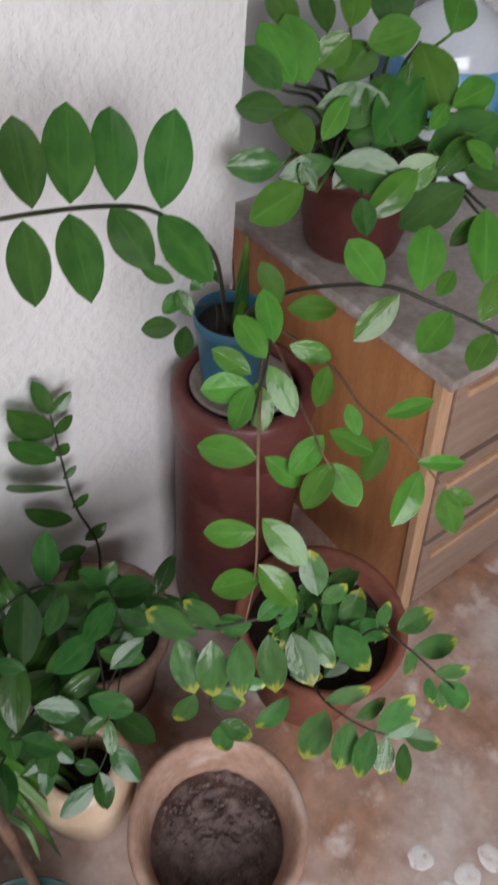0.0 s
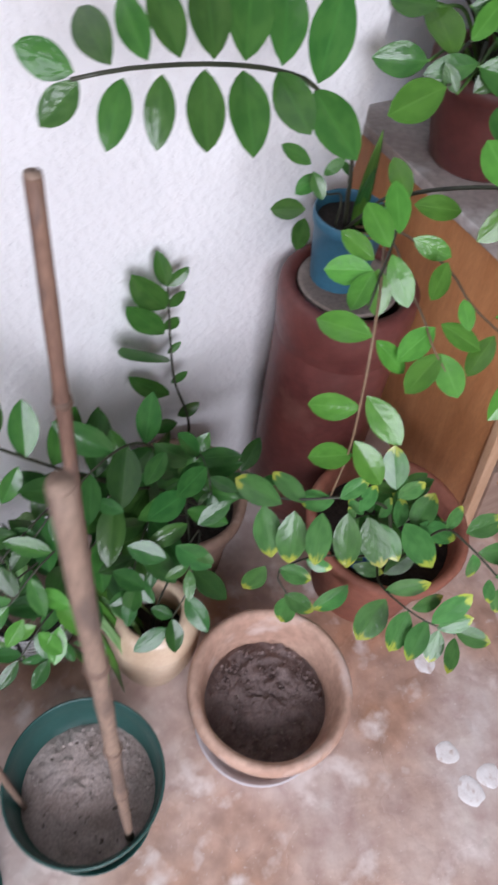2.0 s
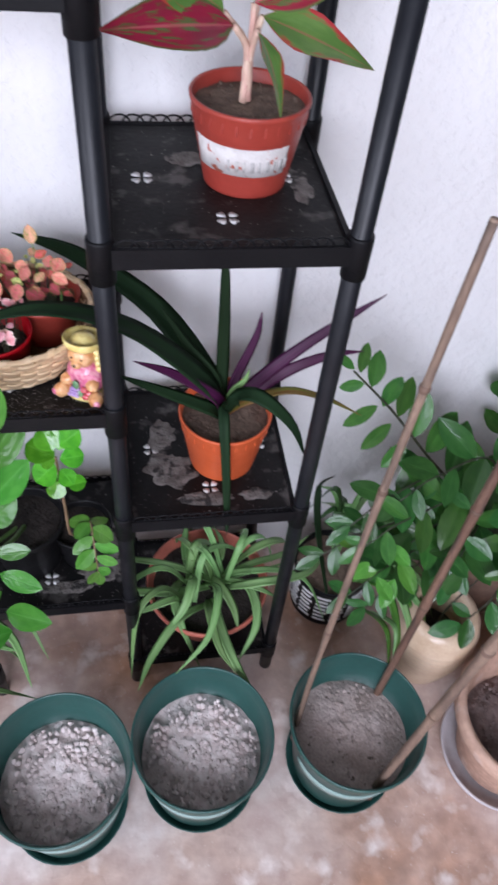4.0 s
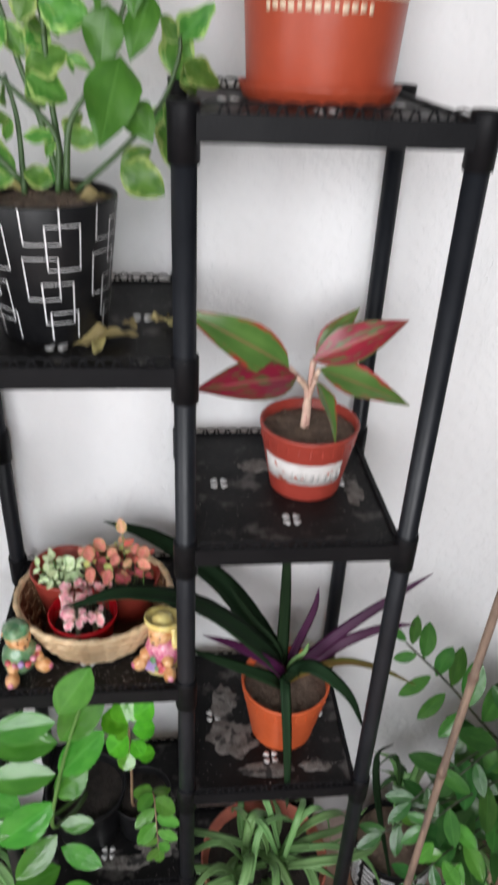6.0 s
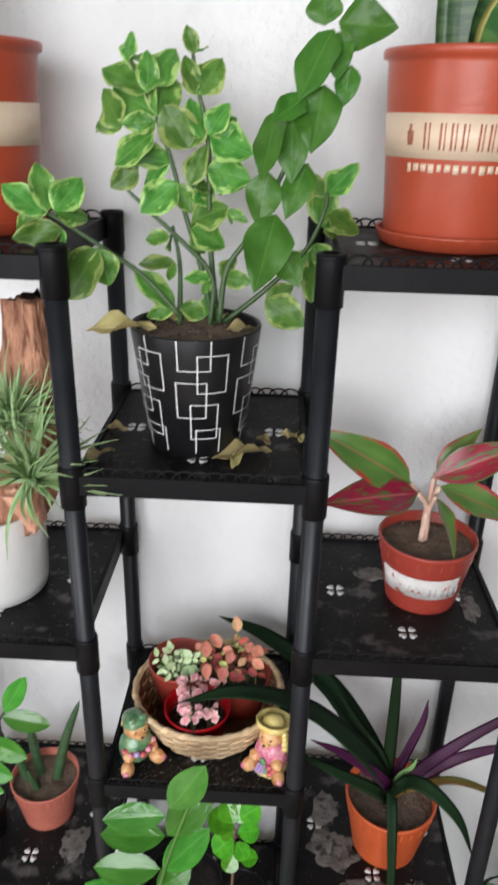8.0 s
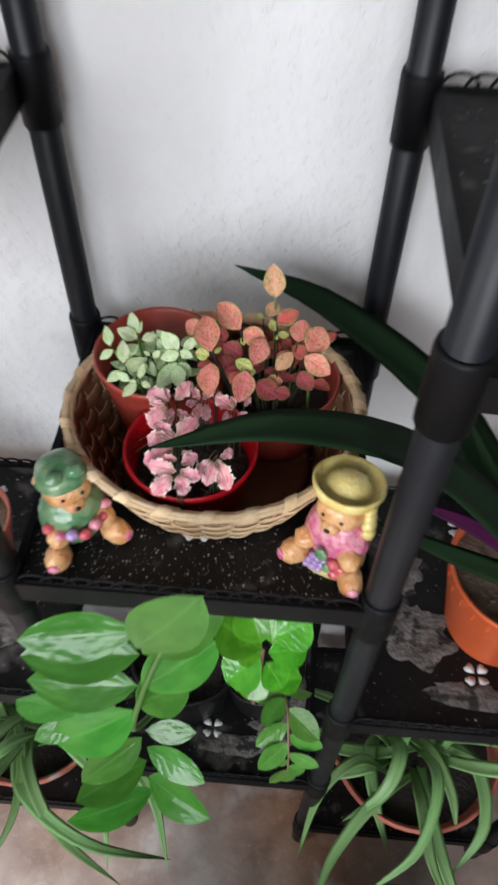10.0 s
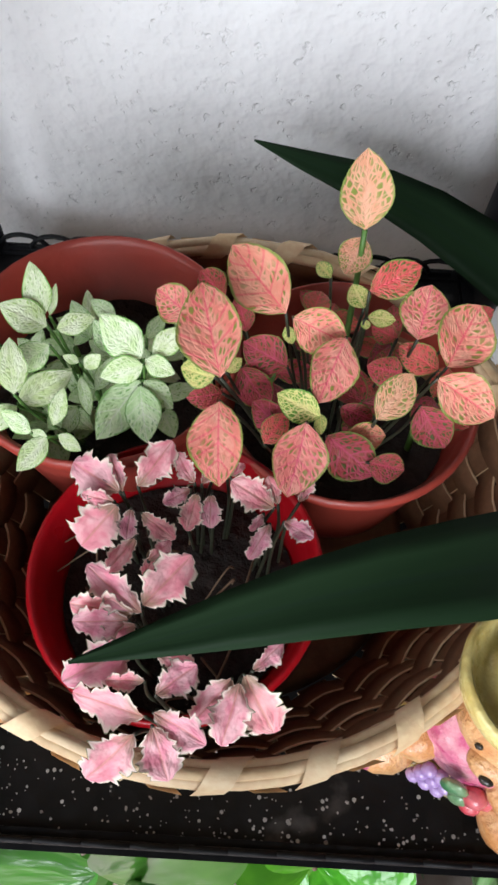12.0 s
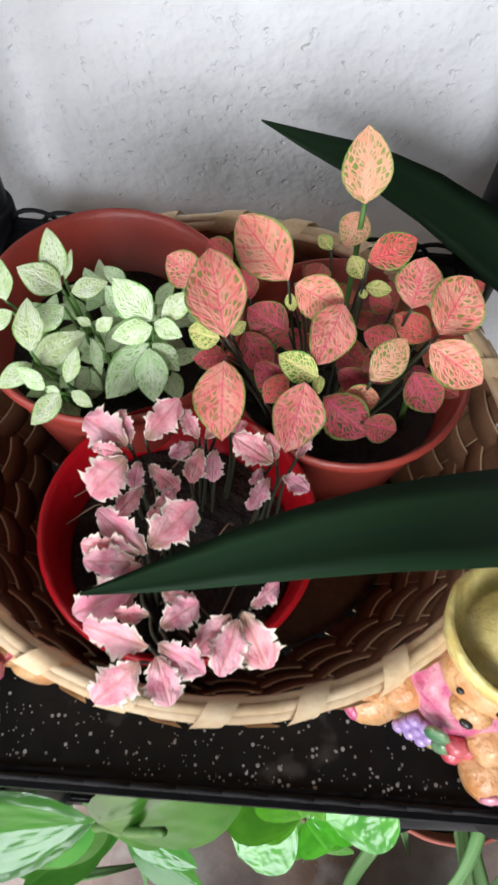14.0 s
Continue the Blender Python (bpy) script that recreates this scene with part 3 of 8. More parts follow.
# ---- leaf materials ----
def leaf_material(name, c1, c2, kind="plain", c3=(0.5, 0.5, 0.1), rough=0.3, glow=0.12, rib=None, amount=0.5, scale=60.0, vary=0.25, hue=0.012, coat=0.0, edge=None, gloss=0.4, relief=1.0):
    """Leaf surface from the leaf's own across/along coordinates: plain, margin, blotch, bands, cells, fringed or tip."""
    m = bpy.data.materials.new(name)
    m.use_nodes = True
    t = m.node_tree
    n, l = t.nodes, t.links
    b = n["Principled BSDF"]

    def math_node(op, a, c=None, clamp=False):
        k = n.new("ShaderNodeMath")
        k.operation, k.use_clamp = op, clamp
        for i, v in enumerate((a, c)):
            if v is None:
                continue
            if isinstance(v, (int, float)):
                k.inputs[i].default_value = v
            else:
                l.new(v, k.inputs[i])
        return k.outputs[0]

    def step(src, lo, hi):
        k = n.new("ShaderNodeMapRange")
        k.interpolation_type = "SMOOTHSTEP"
        k.inputs["From Min"].default_value, k.inputs["From Max"].default_value = lo, hi
        l.new(src, k.inputs["Value"])
        return k.outputs[0]

    def mixed(fac, a, c):
        k = n.new("ShaderNodeMix")
        k.data_type = "RGBA"
        for sock, v in ((k.inputs["Factor"], fac), (k.inputs[6], a), (k.inputs[7], c)):
            if isinstance(v, (int, float)):
                sock.default_value = v
            elif isinstance(v, tuple):
                sock.default_value = (*v, 1)
            else:
                l.new(v, sock)
        return k.outputs[2]

    uv = n.new("ShaderNodeTexCoord")
    sep = n.new("ShaderNodeSeparateXYZ")
    l.new(uv.outputs["UV"], sep.inputs[0])
    across, along = sep.outputs[0], sep.outputs[1]
    d = math_node("MULTIPLY", math_node("ABSOLUTE", math_node("SUBTRACT", across, 0.5)), 2.0)
    info = n.new("ShaderNodeObjectInfo")
    shift = n.new("ShaderNodeVectorMath")
    shift.operation = "MULTIPLY_ADD"
    shift.inputs[1].default_value = (13.7, 5.3, 9.1)
    l.new(info.outputs["Random"], shift.inputs[0])
    l.new(uv.outputs["UV"], shift.inputs[2])

    def noise_of(s, stretch=(1, 1, 1), detail=4.0):
        mp = n.new("ShaderNodeMapping")
        mp.inputs["Scale"].default_value = stretch
        l.new(shift.outputs[0], mp.inputs["Vector"])
        k = n.new("ShaderNodeTexNoise")
        k.inputs["Scale"].default_value, k.inputs["Detail"].default_value = s, detail
        l.new(mp.outputs[0], k.inputs["Vector"])
        return k.outputs["Fac"]

    broad = noise_of(3.0)
    col = mixed(step(broad, 0.35, 0.65), c1, c2)
    height = None
    if kind == "margin":
        rag = math_node("ADD", d, math_node("MULTIPLY", math_node("SUBTRACT", noise_of(5.0, (1.6, 1, 1)), 0.5), 1.7))
        col = mixed(step(rag, amount, amount + 0.34), col, c3)
    elif kind == "blotch":
        core = math_node("SUBTRACT", math_node("MULTIPLY", math_node("SUBTRACT", noise_of(5.5, (2.2, 1, 1), 6.0), 0.5), 2.6), math_node("MULTIPLY", d, 0.35))
        col = mixed(step(core, amount - 0.25, amount), col, c3)
        col = mixed(step(d, 0.86, 0.95), col, c3)
    elif kind == "bands":
        w = n.new("ShaderNodeTexNoise")
        mp = n.new("ShaderNodeMapping")
        mp.inputs["Scale"].default_value = (1.2, scale, 1)
        l.new(shift.outputs[0], mp.inputs["Vector"])
        l.new(mp.outputs[0], w.inputs["Vector"])
        w.inputs["Scale"].default_value, w.inputs["Detail"].default_value = 1.0, 3.0
        col = mixed(step(w.outputs["Fac"], 0.44, 0.56), c1, c2)
        if edge:
            col = mixed(step(d, 0.60, 0.68), col, edge)
    elif kind == "cells":
        # small cells between side veins that sweep outwards and up
        bent0 = n.new("ShaderNodeCombineXYZ")
        l.new(math_node("MULTIPLY", across, 8.5), bent0.inputs[0])
        l.new(math_node("MULTIPLY", math_node("SUBTRACT", along, math_node("MULTIPLY", d, 0.24)), 11.0), bent0.inputs[1])
        l.new(math_node("MULTIPLY", info.outputs["Random"], 40.0), bent0.inputs[2])
        v = n.new("ShaderNodeTexVoronoi")
        v.feature = "DISTANCE_TO_EDGE"
        v.inputs["Scale"].default_value = 1.0
        l.new(bent0.outputs[0], v.inputs["Vector"])
        cell = step(v.outputs["Distance"], amount, amount + 0.10)
        cell = math_node("MULTIPLY", cell, step(d, 0.05, 0.22))
        cell = math_node("MULTIPLY", cell, step(noise_of(2.4), 0.30, 0.58))
        col = mixed(math_node("MULTIPLY", cell, 0.92), col, c3)
        side = n.new("ShaderNodeTexWave")
        side.wave_type, side.bands_direction = "BANDS", "Y"
        side.inputs["Scale"].default_value = 1.6
        bent1 = n.new("ShaderNodeCombineXYZ")
        l.new(math_node("SUBTRACT", along, math_node("MULTIPLY", d, 0.24)), bent1.inputs[1])
        l.new(bent1.outputs[0], side.inputs["Vector"])
        col = mixed(math_node("MULTIPLY", step(side.outputs["Fac"], 0.90, 0.98), 0.55), col, rib or c1)
        col = mixed(math_node("MULTIPLY", math_node("SUBTRACT", 1.0, step(d, 0.0, 0.07)), 0.8), col, rib or c1)
        height = math_node("SUBTRACT", 1.0, step(v.outputs["Distance"], 0.0, 0.35))
        if edge:
            col = mixed(step(math_node("ADD", d, math_node("MULTIPLY", noise_of(4.0), 0.25)), 1.00, 1.10), col, edge)
    elif kind == "fringed":
        low = math_node("SUBTRACT", 1.0, step(math_node("ADD", along, math_node("MULTIPLY", noise_of(5.0), 0.4)), 0.28, 0.55))
        col = mixed(math_node("MULTIPLY", low, 0.7), col, c3)
        col = mixed(step(d, 0.70, 0.90), col, edge)
        col = mixed(step(d, 0.95, 0.985), col, (0.12, 0.16, 0.06))
    elif kind == "tip":
        tipped = math_node("ADD", along, math_node("MULTIPLY", math_node("SUBTRACT", broad, 0.5), 0.5))
        col = mixed(step(tipped, amount, amount + 0.1), col, c3)
    if kind != "cells" and rib:
        mid = math_node("SUBTRACT", 1.0, step(d, 0.02, 0.09))
        col = mixed(math_node("MULTIPLY", mid, 0.8), col, rib)
    hsv = n.new("ShaderNodeHueSaturation")
    for sock, a in (("Value", vary), ("Hue", hue)):
        r = n.new("ShaderNodeMapRange")
        mid0 = 1.0 if sock == "Value" else 0.5
        r.inputs["To Min"].default_value, r.inputs["To Max"].default_value = mid0 - a, mid0 + a
        l.new(info.outputs["Random"], r.inputs["Value"])
        l.new(r.outputs[0], hsv.inputs[sock])
    l.new(col, hsv.inputs["Color"])
    col = hsv.outputs[0]
    l.new(col, b.inputs["Base Color"])
    b.inputs["Roughness"].default_value = rough
    b.inputs["Specular IOR Level"].default_value = gloss
    b.inputs["Coat Weight"].default_value = coat
    b.inputs["Coat Roughness"].default_value = 0.14
    # fine relief: side veins swelling between ribs, and an uneven skin
    wav = n.new("ShaderNodeTexWave")
    wav.wave_type, wav.bands_direction = "BANDS", "Y"
    wav.inputs["Scale"].default_value = 1.9
    bent = n.new("ShaderNodeCombineXYZ")
    l.new(math_node("SUBTRACT", along, math_node("MULTIPLY", d, 0.28)), bent.inputs[1])
    l.new(bent.outputs[0], wav.inputs["Vector"])
    hgt = math_node("ADD", math_node("MULTIPLY", wav.outputs["Fac"], 0.0 if kind in ("cells", "fringed") else 0.045), math_node("MULTIPLY", noise_of(4.0, detail=2.0), 0.7))
    hgt = math_node("ADD", hgt, math_node("MULTIPLY", step(d, 0.0, 0.16), 0.12))
    if height is not None:
        hgt = math_node("SUBTRACT", hgt, math_node("MULTIPLY", height, 0.2))
    bp = n.new("ShaderNodeBump")
    bp.inputs["Strength"].default_value, bp.inputs["Distance"].default_value = 0.5, 0.002 * relief
    l.new(hgt, bp.inputs["Height"])
    l.new(bp.outputs[0], b.inputs["Normal"])
    l.new(bp.outputs[0], b.inputs["Coat Normal"])
    tr = n.new("ShaderNodeBsdfTranslucent")
    l.new(col, tr.inputs["Color"])
    ms = n.new("ShaderNodeMixShader")
    ms.inputs[0].default_value = glow
    l.new(b.outputs[0], ms.inputs[1])
    l.new(tr.outputs[0], ms.inputs[2])
    l.new(ms.outputs[0], n["Material Output"].inputs["Surface"])
    return m


ZZ = leaf_material("glossy_dark_green_leaf", (0.035, 0.120, 0.022), (0.055, 0.155, 0.030), rough=0.32, rib=(0.055, 0.17, 0.032), coat=0.55, relief=1.2, gloss=0.18)
ZZ_YOUNG = leaf_material("glossy_young_leaf", (0.070, 0.205, 0.028), (0.090, 0.25, 0.036), rough=0.34, rib=(0.11, 0.28, 0.05), coat=0.55, relief=1.2, gloss=0.18)
ZZ_TIP = leaf_material("leaf_with_yellow_tip", (0.055, 0.170, 0.042), (0.080, 0.225, 0.058), "tip", (0.38, 0.44, 0.06), rough=0.32, amount=0.80, rib=(0.07, 0.20, 0.05), coat=0.55, relief=1.2, gloss=0.2)
ZZ_BRIGHT = leaf_material("glossy_vivid_green_leaf", (0.040, 0.185, 0.018), (0.062, 0.235, 0.028), rough=0.30, rib=(0.08, 0.27, 0.045), coat=0.7, relief=1.4, gloss=0.18)
# darker copy of the ZZ leaf green, with shade put into the colour
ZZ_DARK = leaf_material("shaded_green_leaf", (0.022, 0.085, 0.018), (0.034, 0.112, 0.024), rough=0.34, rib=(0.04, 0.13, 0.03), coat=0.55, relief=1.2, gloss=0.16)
PEDIL = leaf_material("variegated_leaf", (0.060, 0.185, 0.026), (0.115, 0.275, 0.048), "margin", (0.36, 0.50, 0.15), rough=0.38, amount=0.60, rib=(0.13, 0.28, 0.07), vary=0.32, hue=0.02, glow=0.22, gloss=0.35, relief=1.6)
PEDIL_G = leaf_material("plain_green_leaf", (0.042, 0.140, 0.016), (0.060, 0.175, 0.022), rough=0.40, rib=(0.075, 0.20, 0.032), glow=0.16, gloss=0.35, relief=1.6)
AGLAO = leaf_material("red_and_green_leaf", (0.075, 0.155, 0.032), (0.11, 0.20, 0.045), "margin", (0.34, 0.030, 0.035), rough=0.3, amount=0.70, rib=(0.26, 0.12, 0.07), vary=0.15)
AGLAO_R = leaf_material("dark_red_leaf", (0.32, 0.014, 0.03), (0.24, 0.016, 0.03), "blotch", (0.095, 0.13, 0.04), rough=0.32, amount=0.16, rib=(0.48, 0.12, 0.11), vary=0.12)
TRAD = leaf_material("dark_strap_leaf", (0.010, 0.024, 0.010), (0.015, 0.034, 0.014), rough=0.55, rib=(0.013, 0.029, 0.015), glow=0.03, vary=0.15, gloss=0.09, relief=0.12)
TRAD_P = leaf_material("purple_strap_leaf", (0.05, 0.008, 0.038), (0.07, 0.011, 0.05), rough=0.45, rib=(0.09, 0.014, 0.06), glow=0.08, vary=0.15, gloss=0.2, relief=0.12)
TRAD_Y = leaf_material("yellowing_strap_leaf", (0.16, 0.19, 0.03), (0.22, 0.12, 0.03), rough=0.4, rib=(0.28, 0.10, 0.04), glow=0.1)
SPIDER = leaf_material("light_green_strap_leaf", (0.16, 0.33, 0.10), (0.25, 0.43, 0.17), rough=0.42, rib=(0.27, 0.44, 0.19), glow=0.15)
SANS = leaf_material("banded_leaf", (0.020, 0.075, 0.022), (0.055, 0.135, 0.040), "bands", rough=0.36, scale=34.0, glow=0.03)
SANS_Y = leaf_material("banded_leaf_with_yellow_edge", (0.030, 0.10, 0.024), (0.075, 0.17, 0.04), "bands", rough=0.36, scale=16.0, glow=0.03, edge=(0.55, 0.50, 0.16))
FITT_P = leaf_material("pink_netted_leaf", (0.82, 0.27, 0.20), (0.85, 0.38, 0.27), "cells", (0.20, 0.26, 0.035), rough=0.45, amount=0.16, vary=0.10, hue=0.012, glow=0.14, rib=(0.80, 0.10, 0.15), edge=(0.26, 0.33, 0.07), gloss=0.3)
FITT_D = leaf_material("deep_pink_netted_leaf", (0.55, 0.075, 0.095), (0.50, 0.10, 0.08), "cells", (0.075, 0.13, 0.024), rough=0.45, amount=0.10, vary=0.25, glow=0.10, rib=(0.70, 0.09, 0.16), edge=(0.16, 0.25, 0.05), gloss=0.3)
FITT_C = leaf_material("pale_pink_netted_leaf", (0.78, 0.36, 0.22), (0.80, 0.44, 0.28), "cells", (0.22, 0.30, 0.05), rough=0.45, amount=0.10, vary=0.08, glow=0.1, rib=(0.80, 0.42, 0.28), edge=(0.25, 0.34, 0.08), gloss=0.3)
FITT_G = leaf_material("green_netted_leaf", (0.62, 0.62, 0.20), (0.66, 0.55, 0.22), "cells", (0.10, 0.28, 0.025), rough=0.45, amount=0.08, vary=0.15, glow=0.12, rib=(0.70, 0.62, 0.26), edge=(0.14, 0.32, 0.05), gloss=0.3)
FITT_W = leaf_material("pale_netted_leaf", (0.66, 0.82, 0.40), (0.84, 0.92, 0.66), "cells", (0.40, 0.62, 0.18), rough=0.42, amount=0.18, vary=0.12, glow=0.18, rib=(0.80, 0.90, 0.60), edge=(0.22, 0.46, 0.09), gloss=0.35)
FITT_WG = leaf_material("pale_green_netted_leaf", (0.52, 0.70, 0.34), (0.68, 0.80, 0.52), "cells", (0.22, 0.44, 0.12), rough=0.45, amount=0.20, vary=0.25, glow=0.15, rib=(0.72, 0.80, 0.62), edge=(0.22, 0.40, 0.12), gloss=0.35)
HYPO = leaf_material("pink_toothed_leaf", (0.80, 0.27, 0.34), (0.86, 0.47, 0.50), "fringed", (0.26, 0.19, 0.08), rough=0.5, rib=(0.66, 0.26, 0.24), vary=0.16, glow=0.12, edge=(0.84, 0.68, 0.60), gloss=0.3, relief=2.0)
AIR = leaf_material("grey_green_air_leaf", (0.20, 0.35, 0.10), (0.46, 0.60, 0.34), rough=0.6, glow=0.12)
DRY = leaf_material("dry_leaf", (0.36, 0.30, 0.12), (0.44, 0.36, 0.17), rough=0.7, rib=(0.50, 0.44, 0.25), glow=0.1)
SUCC = leaf_material("bright_green_leaf", (0.065, 0.28, 0.014), (0.10, 0.37, 0.020), rough=0.3, rib=(0.13, 0.42, 0.04), coat=1.0, glow=0.18, gloss=0.2)
STEM = material("dark_green_stem", (0.024, 0.028, 0.016), (0.038, 0.042, 0.022), 30.0, 0.5)
STEM_G = material("green_stem", (0.07, 0.17, 0.03), (0.10, 0.21, 0.045), 30.0, 0.5)
BRANCH = material("dark_woody_green_stem", (0.035, 0.075, 0.022), (0.055, 0.105, 0.035), 40.0, 0.5, 0.0005, 120.0)
STEM_B = material("brown_stem", (0.16, 0.10, 0.055), (0.22, 0.14, 0.08), 30.0, 0.6, 0.0005, 120.0)
SANS_STEM = material("dark_green_spike", (0.030, 0.075, 0.028), (0.06, 0.12, 0.05), 60.0, 0.45, 0.0006, 120.0, stretch=(1, 1, 4))
STEM_P = material("pale_pink_stem", (0.62, 0.36, 0.30), (0.68, 0.50, 0.38), 30.0, 0.5)


# ---- leaves ----
def leaf_mesh(name, shape, nu=9, nv=6, fold=0.10, bend=0.10, wave=0.0, teeth=0, mat=None, cup=0.0):
    """A leaf of length 1 along +y, upper side +z; shape gives the half width along it."""
    bm = bmesh.new()
    uvl = bm.loops.layers.uv.new("UVMap")
    grid = []
    for i in range(nu + 1):
        u = i / nu
        w = max(shape(u), 0.0005)
        row = []
        for j in range(nv + 1):
            s = 2 * j / nv - 1
            ww = w
            if teeth and abs(s) > 0.99:
                ww *= 1 + 0.14 * math.sin(i * 1.9 + s * teeth) + 0.10 * math.sin(i * 3.1 + teeth * 2) + 0.16 * math.sin(i * 0.7 + s * 2 + teeth)
            z = fold * abs(s) * w + cup * s * s * w - bend * u * u + wave * w * math.sin(u * 9 + s * 2) * abs(s)
            row.append(bm.verts.new((s * ww, u, z)))
        grid.append(row)
    for i in range(nu):
        for j in range(nv):
            f = bm.faces.new((grid[i][j], grid[i][j + 1], grid[i + 1][j + 1], grid[i + 1][j]))
            for lp, (a, c) in zip(f.loops, ((j, i), (j + 1, i), (j + 1, i + 1), (j, i + 1))):
                lp[uvl].uv = (a / nv, c / nu)
    me = bpy.data.meshes.new(name)
    bm.to_mesh(me)
    bm.free()
    me.materials.append(mat)
    me.shade_smooth()
    return me


def oval(width, peak=0.45, tip=1.0):
    """Half width of an oval leaf: broadest at peak, more pointed as tip grows."""
    def f(u):
        if u < peak:
            return width * math.sin(math.pi / 2 * (u / peak)) ** 0.75
        k = (u - peak) / (1 - peak)
        return width * (1 - k ** 2) ** (0.5 + 0.35 * tip) * (1 - 0.15 * tip * k)
    return f


def variants(name, mat, width, peak=0.45, tip=1.0, **kw):
    out = []
    for k, (fold, bend) in enumerate(((0.10, 0.06), (0.25, 0.16), (0.18, -0.05))):
        out.append(leaf_mesh(name, oval(width * (1 + 0.08 * (k - 1)), peak, tip), fold=fold, bend=bend, mat=mat, **kw))
    return out


def put_leaf(meshes, parent, base, along, up, length, rnd, wide=1.0, name="leaf"):
    """One leaf, growing from base along a direction, its upper side turned to up; parent stands unturned."""
    y = Vector(along).normalized()
    z = Vector(up)
    z = (z - y * z.dot(y))
    z = z.normalized() if z.length > 1e-4 else y.orthogonal().normalized()
    x = y.cross(z)
    m = Matrix((x, y, z)).transposed().to_4x4()
    ob = new(name, rnd.choice(meshes))
    ob.parent = parent
    o = Vector((0, 0, 0))
    p = parent
    while p is not None:
        o += p.location
        p = p.parent
    ob.matrix_local = Matrix.Translation(Vector(base) - o) @ m @ Matrix.Diagonal((length * wide, length, length, 1))
    return ob


LEAF_RND = random.Random(17)


def leaf_at(meshes, parent, base, tip, wide=1.0, face=(-0.35, -0.6, 0.72), loose=0.35):
    """A leaf from base to tip, its upper side turned roughly to face."""
    r = LEAF_RND
    along = Vector(tip) - Vector(base)
    up = Vector(face).normalized() + Vector((r.uniform(-loose, loose), r.uniform(-loose, loose), r.uniform(-loose, loose)))
    return put_leaf(meshes, parent, base, along, up, along.length, r, wide * r.uniform(0.95, 1.06))


def stem_part(name, pts, radius, mat, parent, taper=0.5, n=7):
    """A stem through world points under a thing that stands unturned."""
    o = parent.location
    return part(name, tube([Vector(p) - o for p in pts], radius, n, taper=lambda u: 1 - (1 - taper) * u), mat, parent)


def even(pts, n):
    """The same line in n equal steps."""
    run = [0.0]
    for a, b in zip(pts, pts[1:]):
        run.append(run[-1] + (b - a).length)
    out, i = [], 0
    for k in range(n + 1):
        s = run[-1] * k / n
        while i < len(pts) - 2 and run[i + 1] < s:
            i += 1
        out.append(pts[i].lerp(pts[i + 1], min(1, (s - run[i]) / max(1e-9, run[i + 1] - run[i]))))
    return out


def frond(plant, ctrl, pairs, length, meshes, seed, start=0.25, face=(0, -1, 0.4), radius=0.0035, mat=None, spread=62, wide=1.0, shrink=0.55, droop=0.0):
    """A feather-like shoot: a stem through ctrl with leaflets on both sides, facing a way."""
    rnd = random.Random(seed)
    pts = even(spline(ctrl, 60), 28)
    st = stem_part("stem", pts, radius, mat or STEM, plant, 0.45)
    f = Vector(face).normalized()
    for k in range(pairs):
        u = start + (0.985 - start) * (k + 0.35) / (pairs - 0.3)
        for s in (-1, 1):
            uu = min(0.985, u + (0.25 / pairs if s > 0 else 0) + rnd.uniform(-0.01, 0.01))
            i = min(int(uu * 28), 27)
            q = uu * 28 - i
            p = pts[i].lerp(pts[i + 1], q)
            d = (pts[i + 1] - pts[i]).normalized()
            side = d.cross(f).normalized() * s
            a = math.radians(spread + rnd.uniform(-13, 13) - 16 * uu)
            way = d * math.cos(a) + side * math.sin(a) + f * rnd.uniform(-0.22, 0.18) + Vector((0, 0, -droop))
            size = length * (0.75 + 0.25 * math.sin(math.pi * min(1, (k + 1) / pairs))) * (1 - (1 - shrink) * max(0, uu - 0.6) / 0.4) * rnd.uniform(0.88, 1.10)
            put_leaf(meshes, st, p, way, f + Vector((rnd.uniform(-0.35, 0.35), rnd.uniform(-0.35, 0.35), rnd.uniform(-0.3, 0.3))), size, rnd, wide)
    put_leaf(meshes, st, pts[-1], pts[-1] - pts[-3], f, length * shrink * 0.85, rnd, wide)
    return st


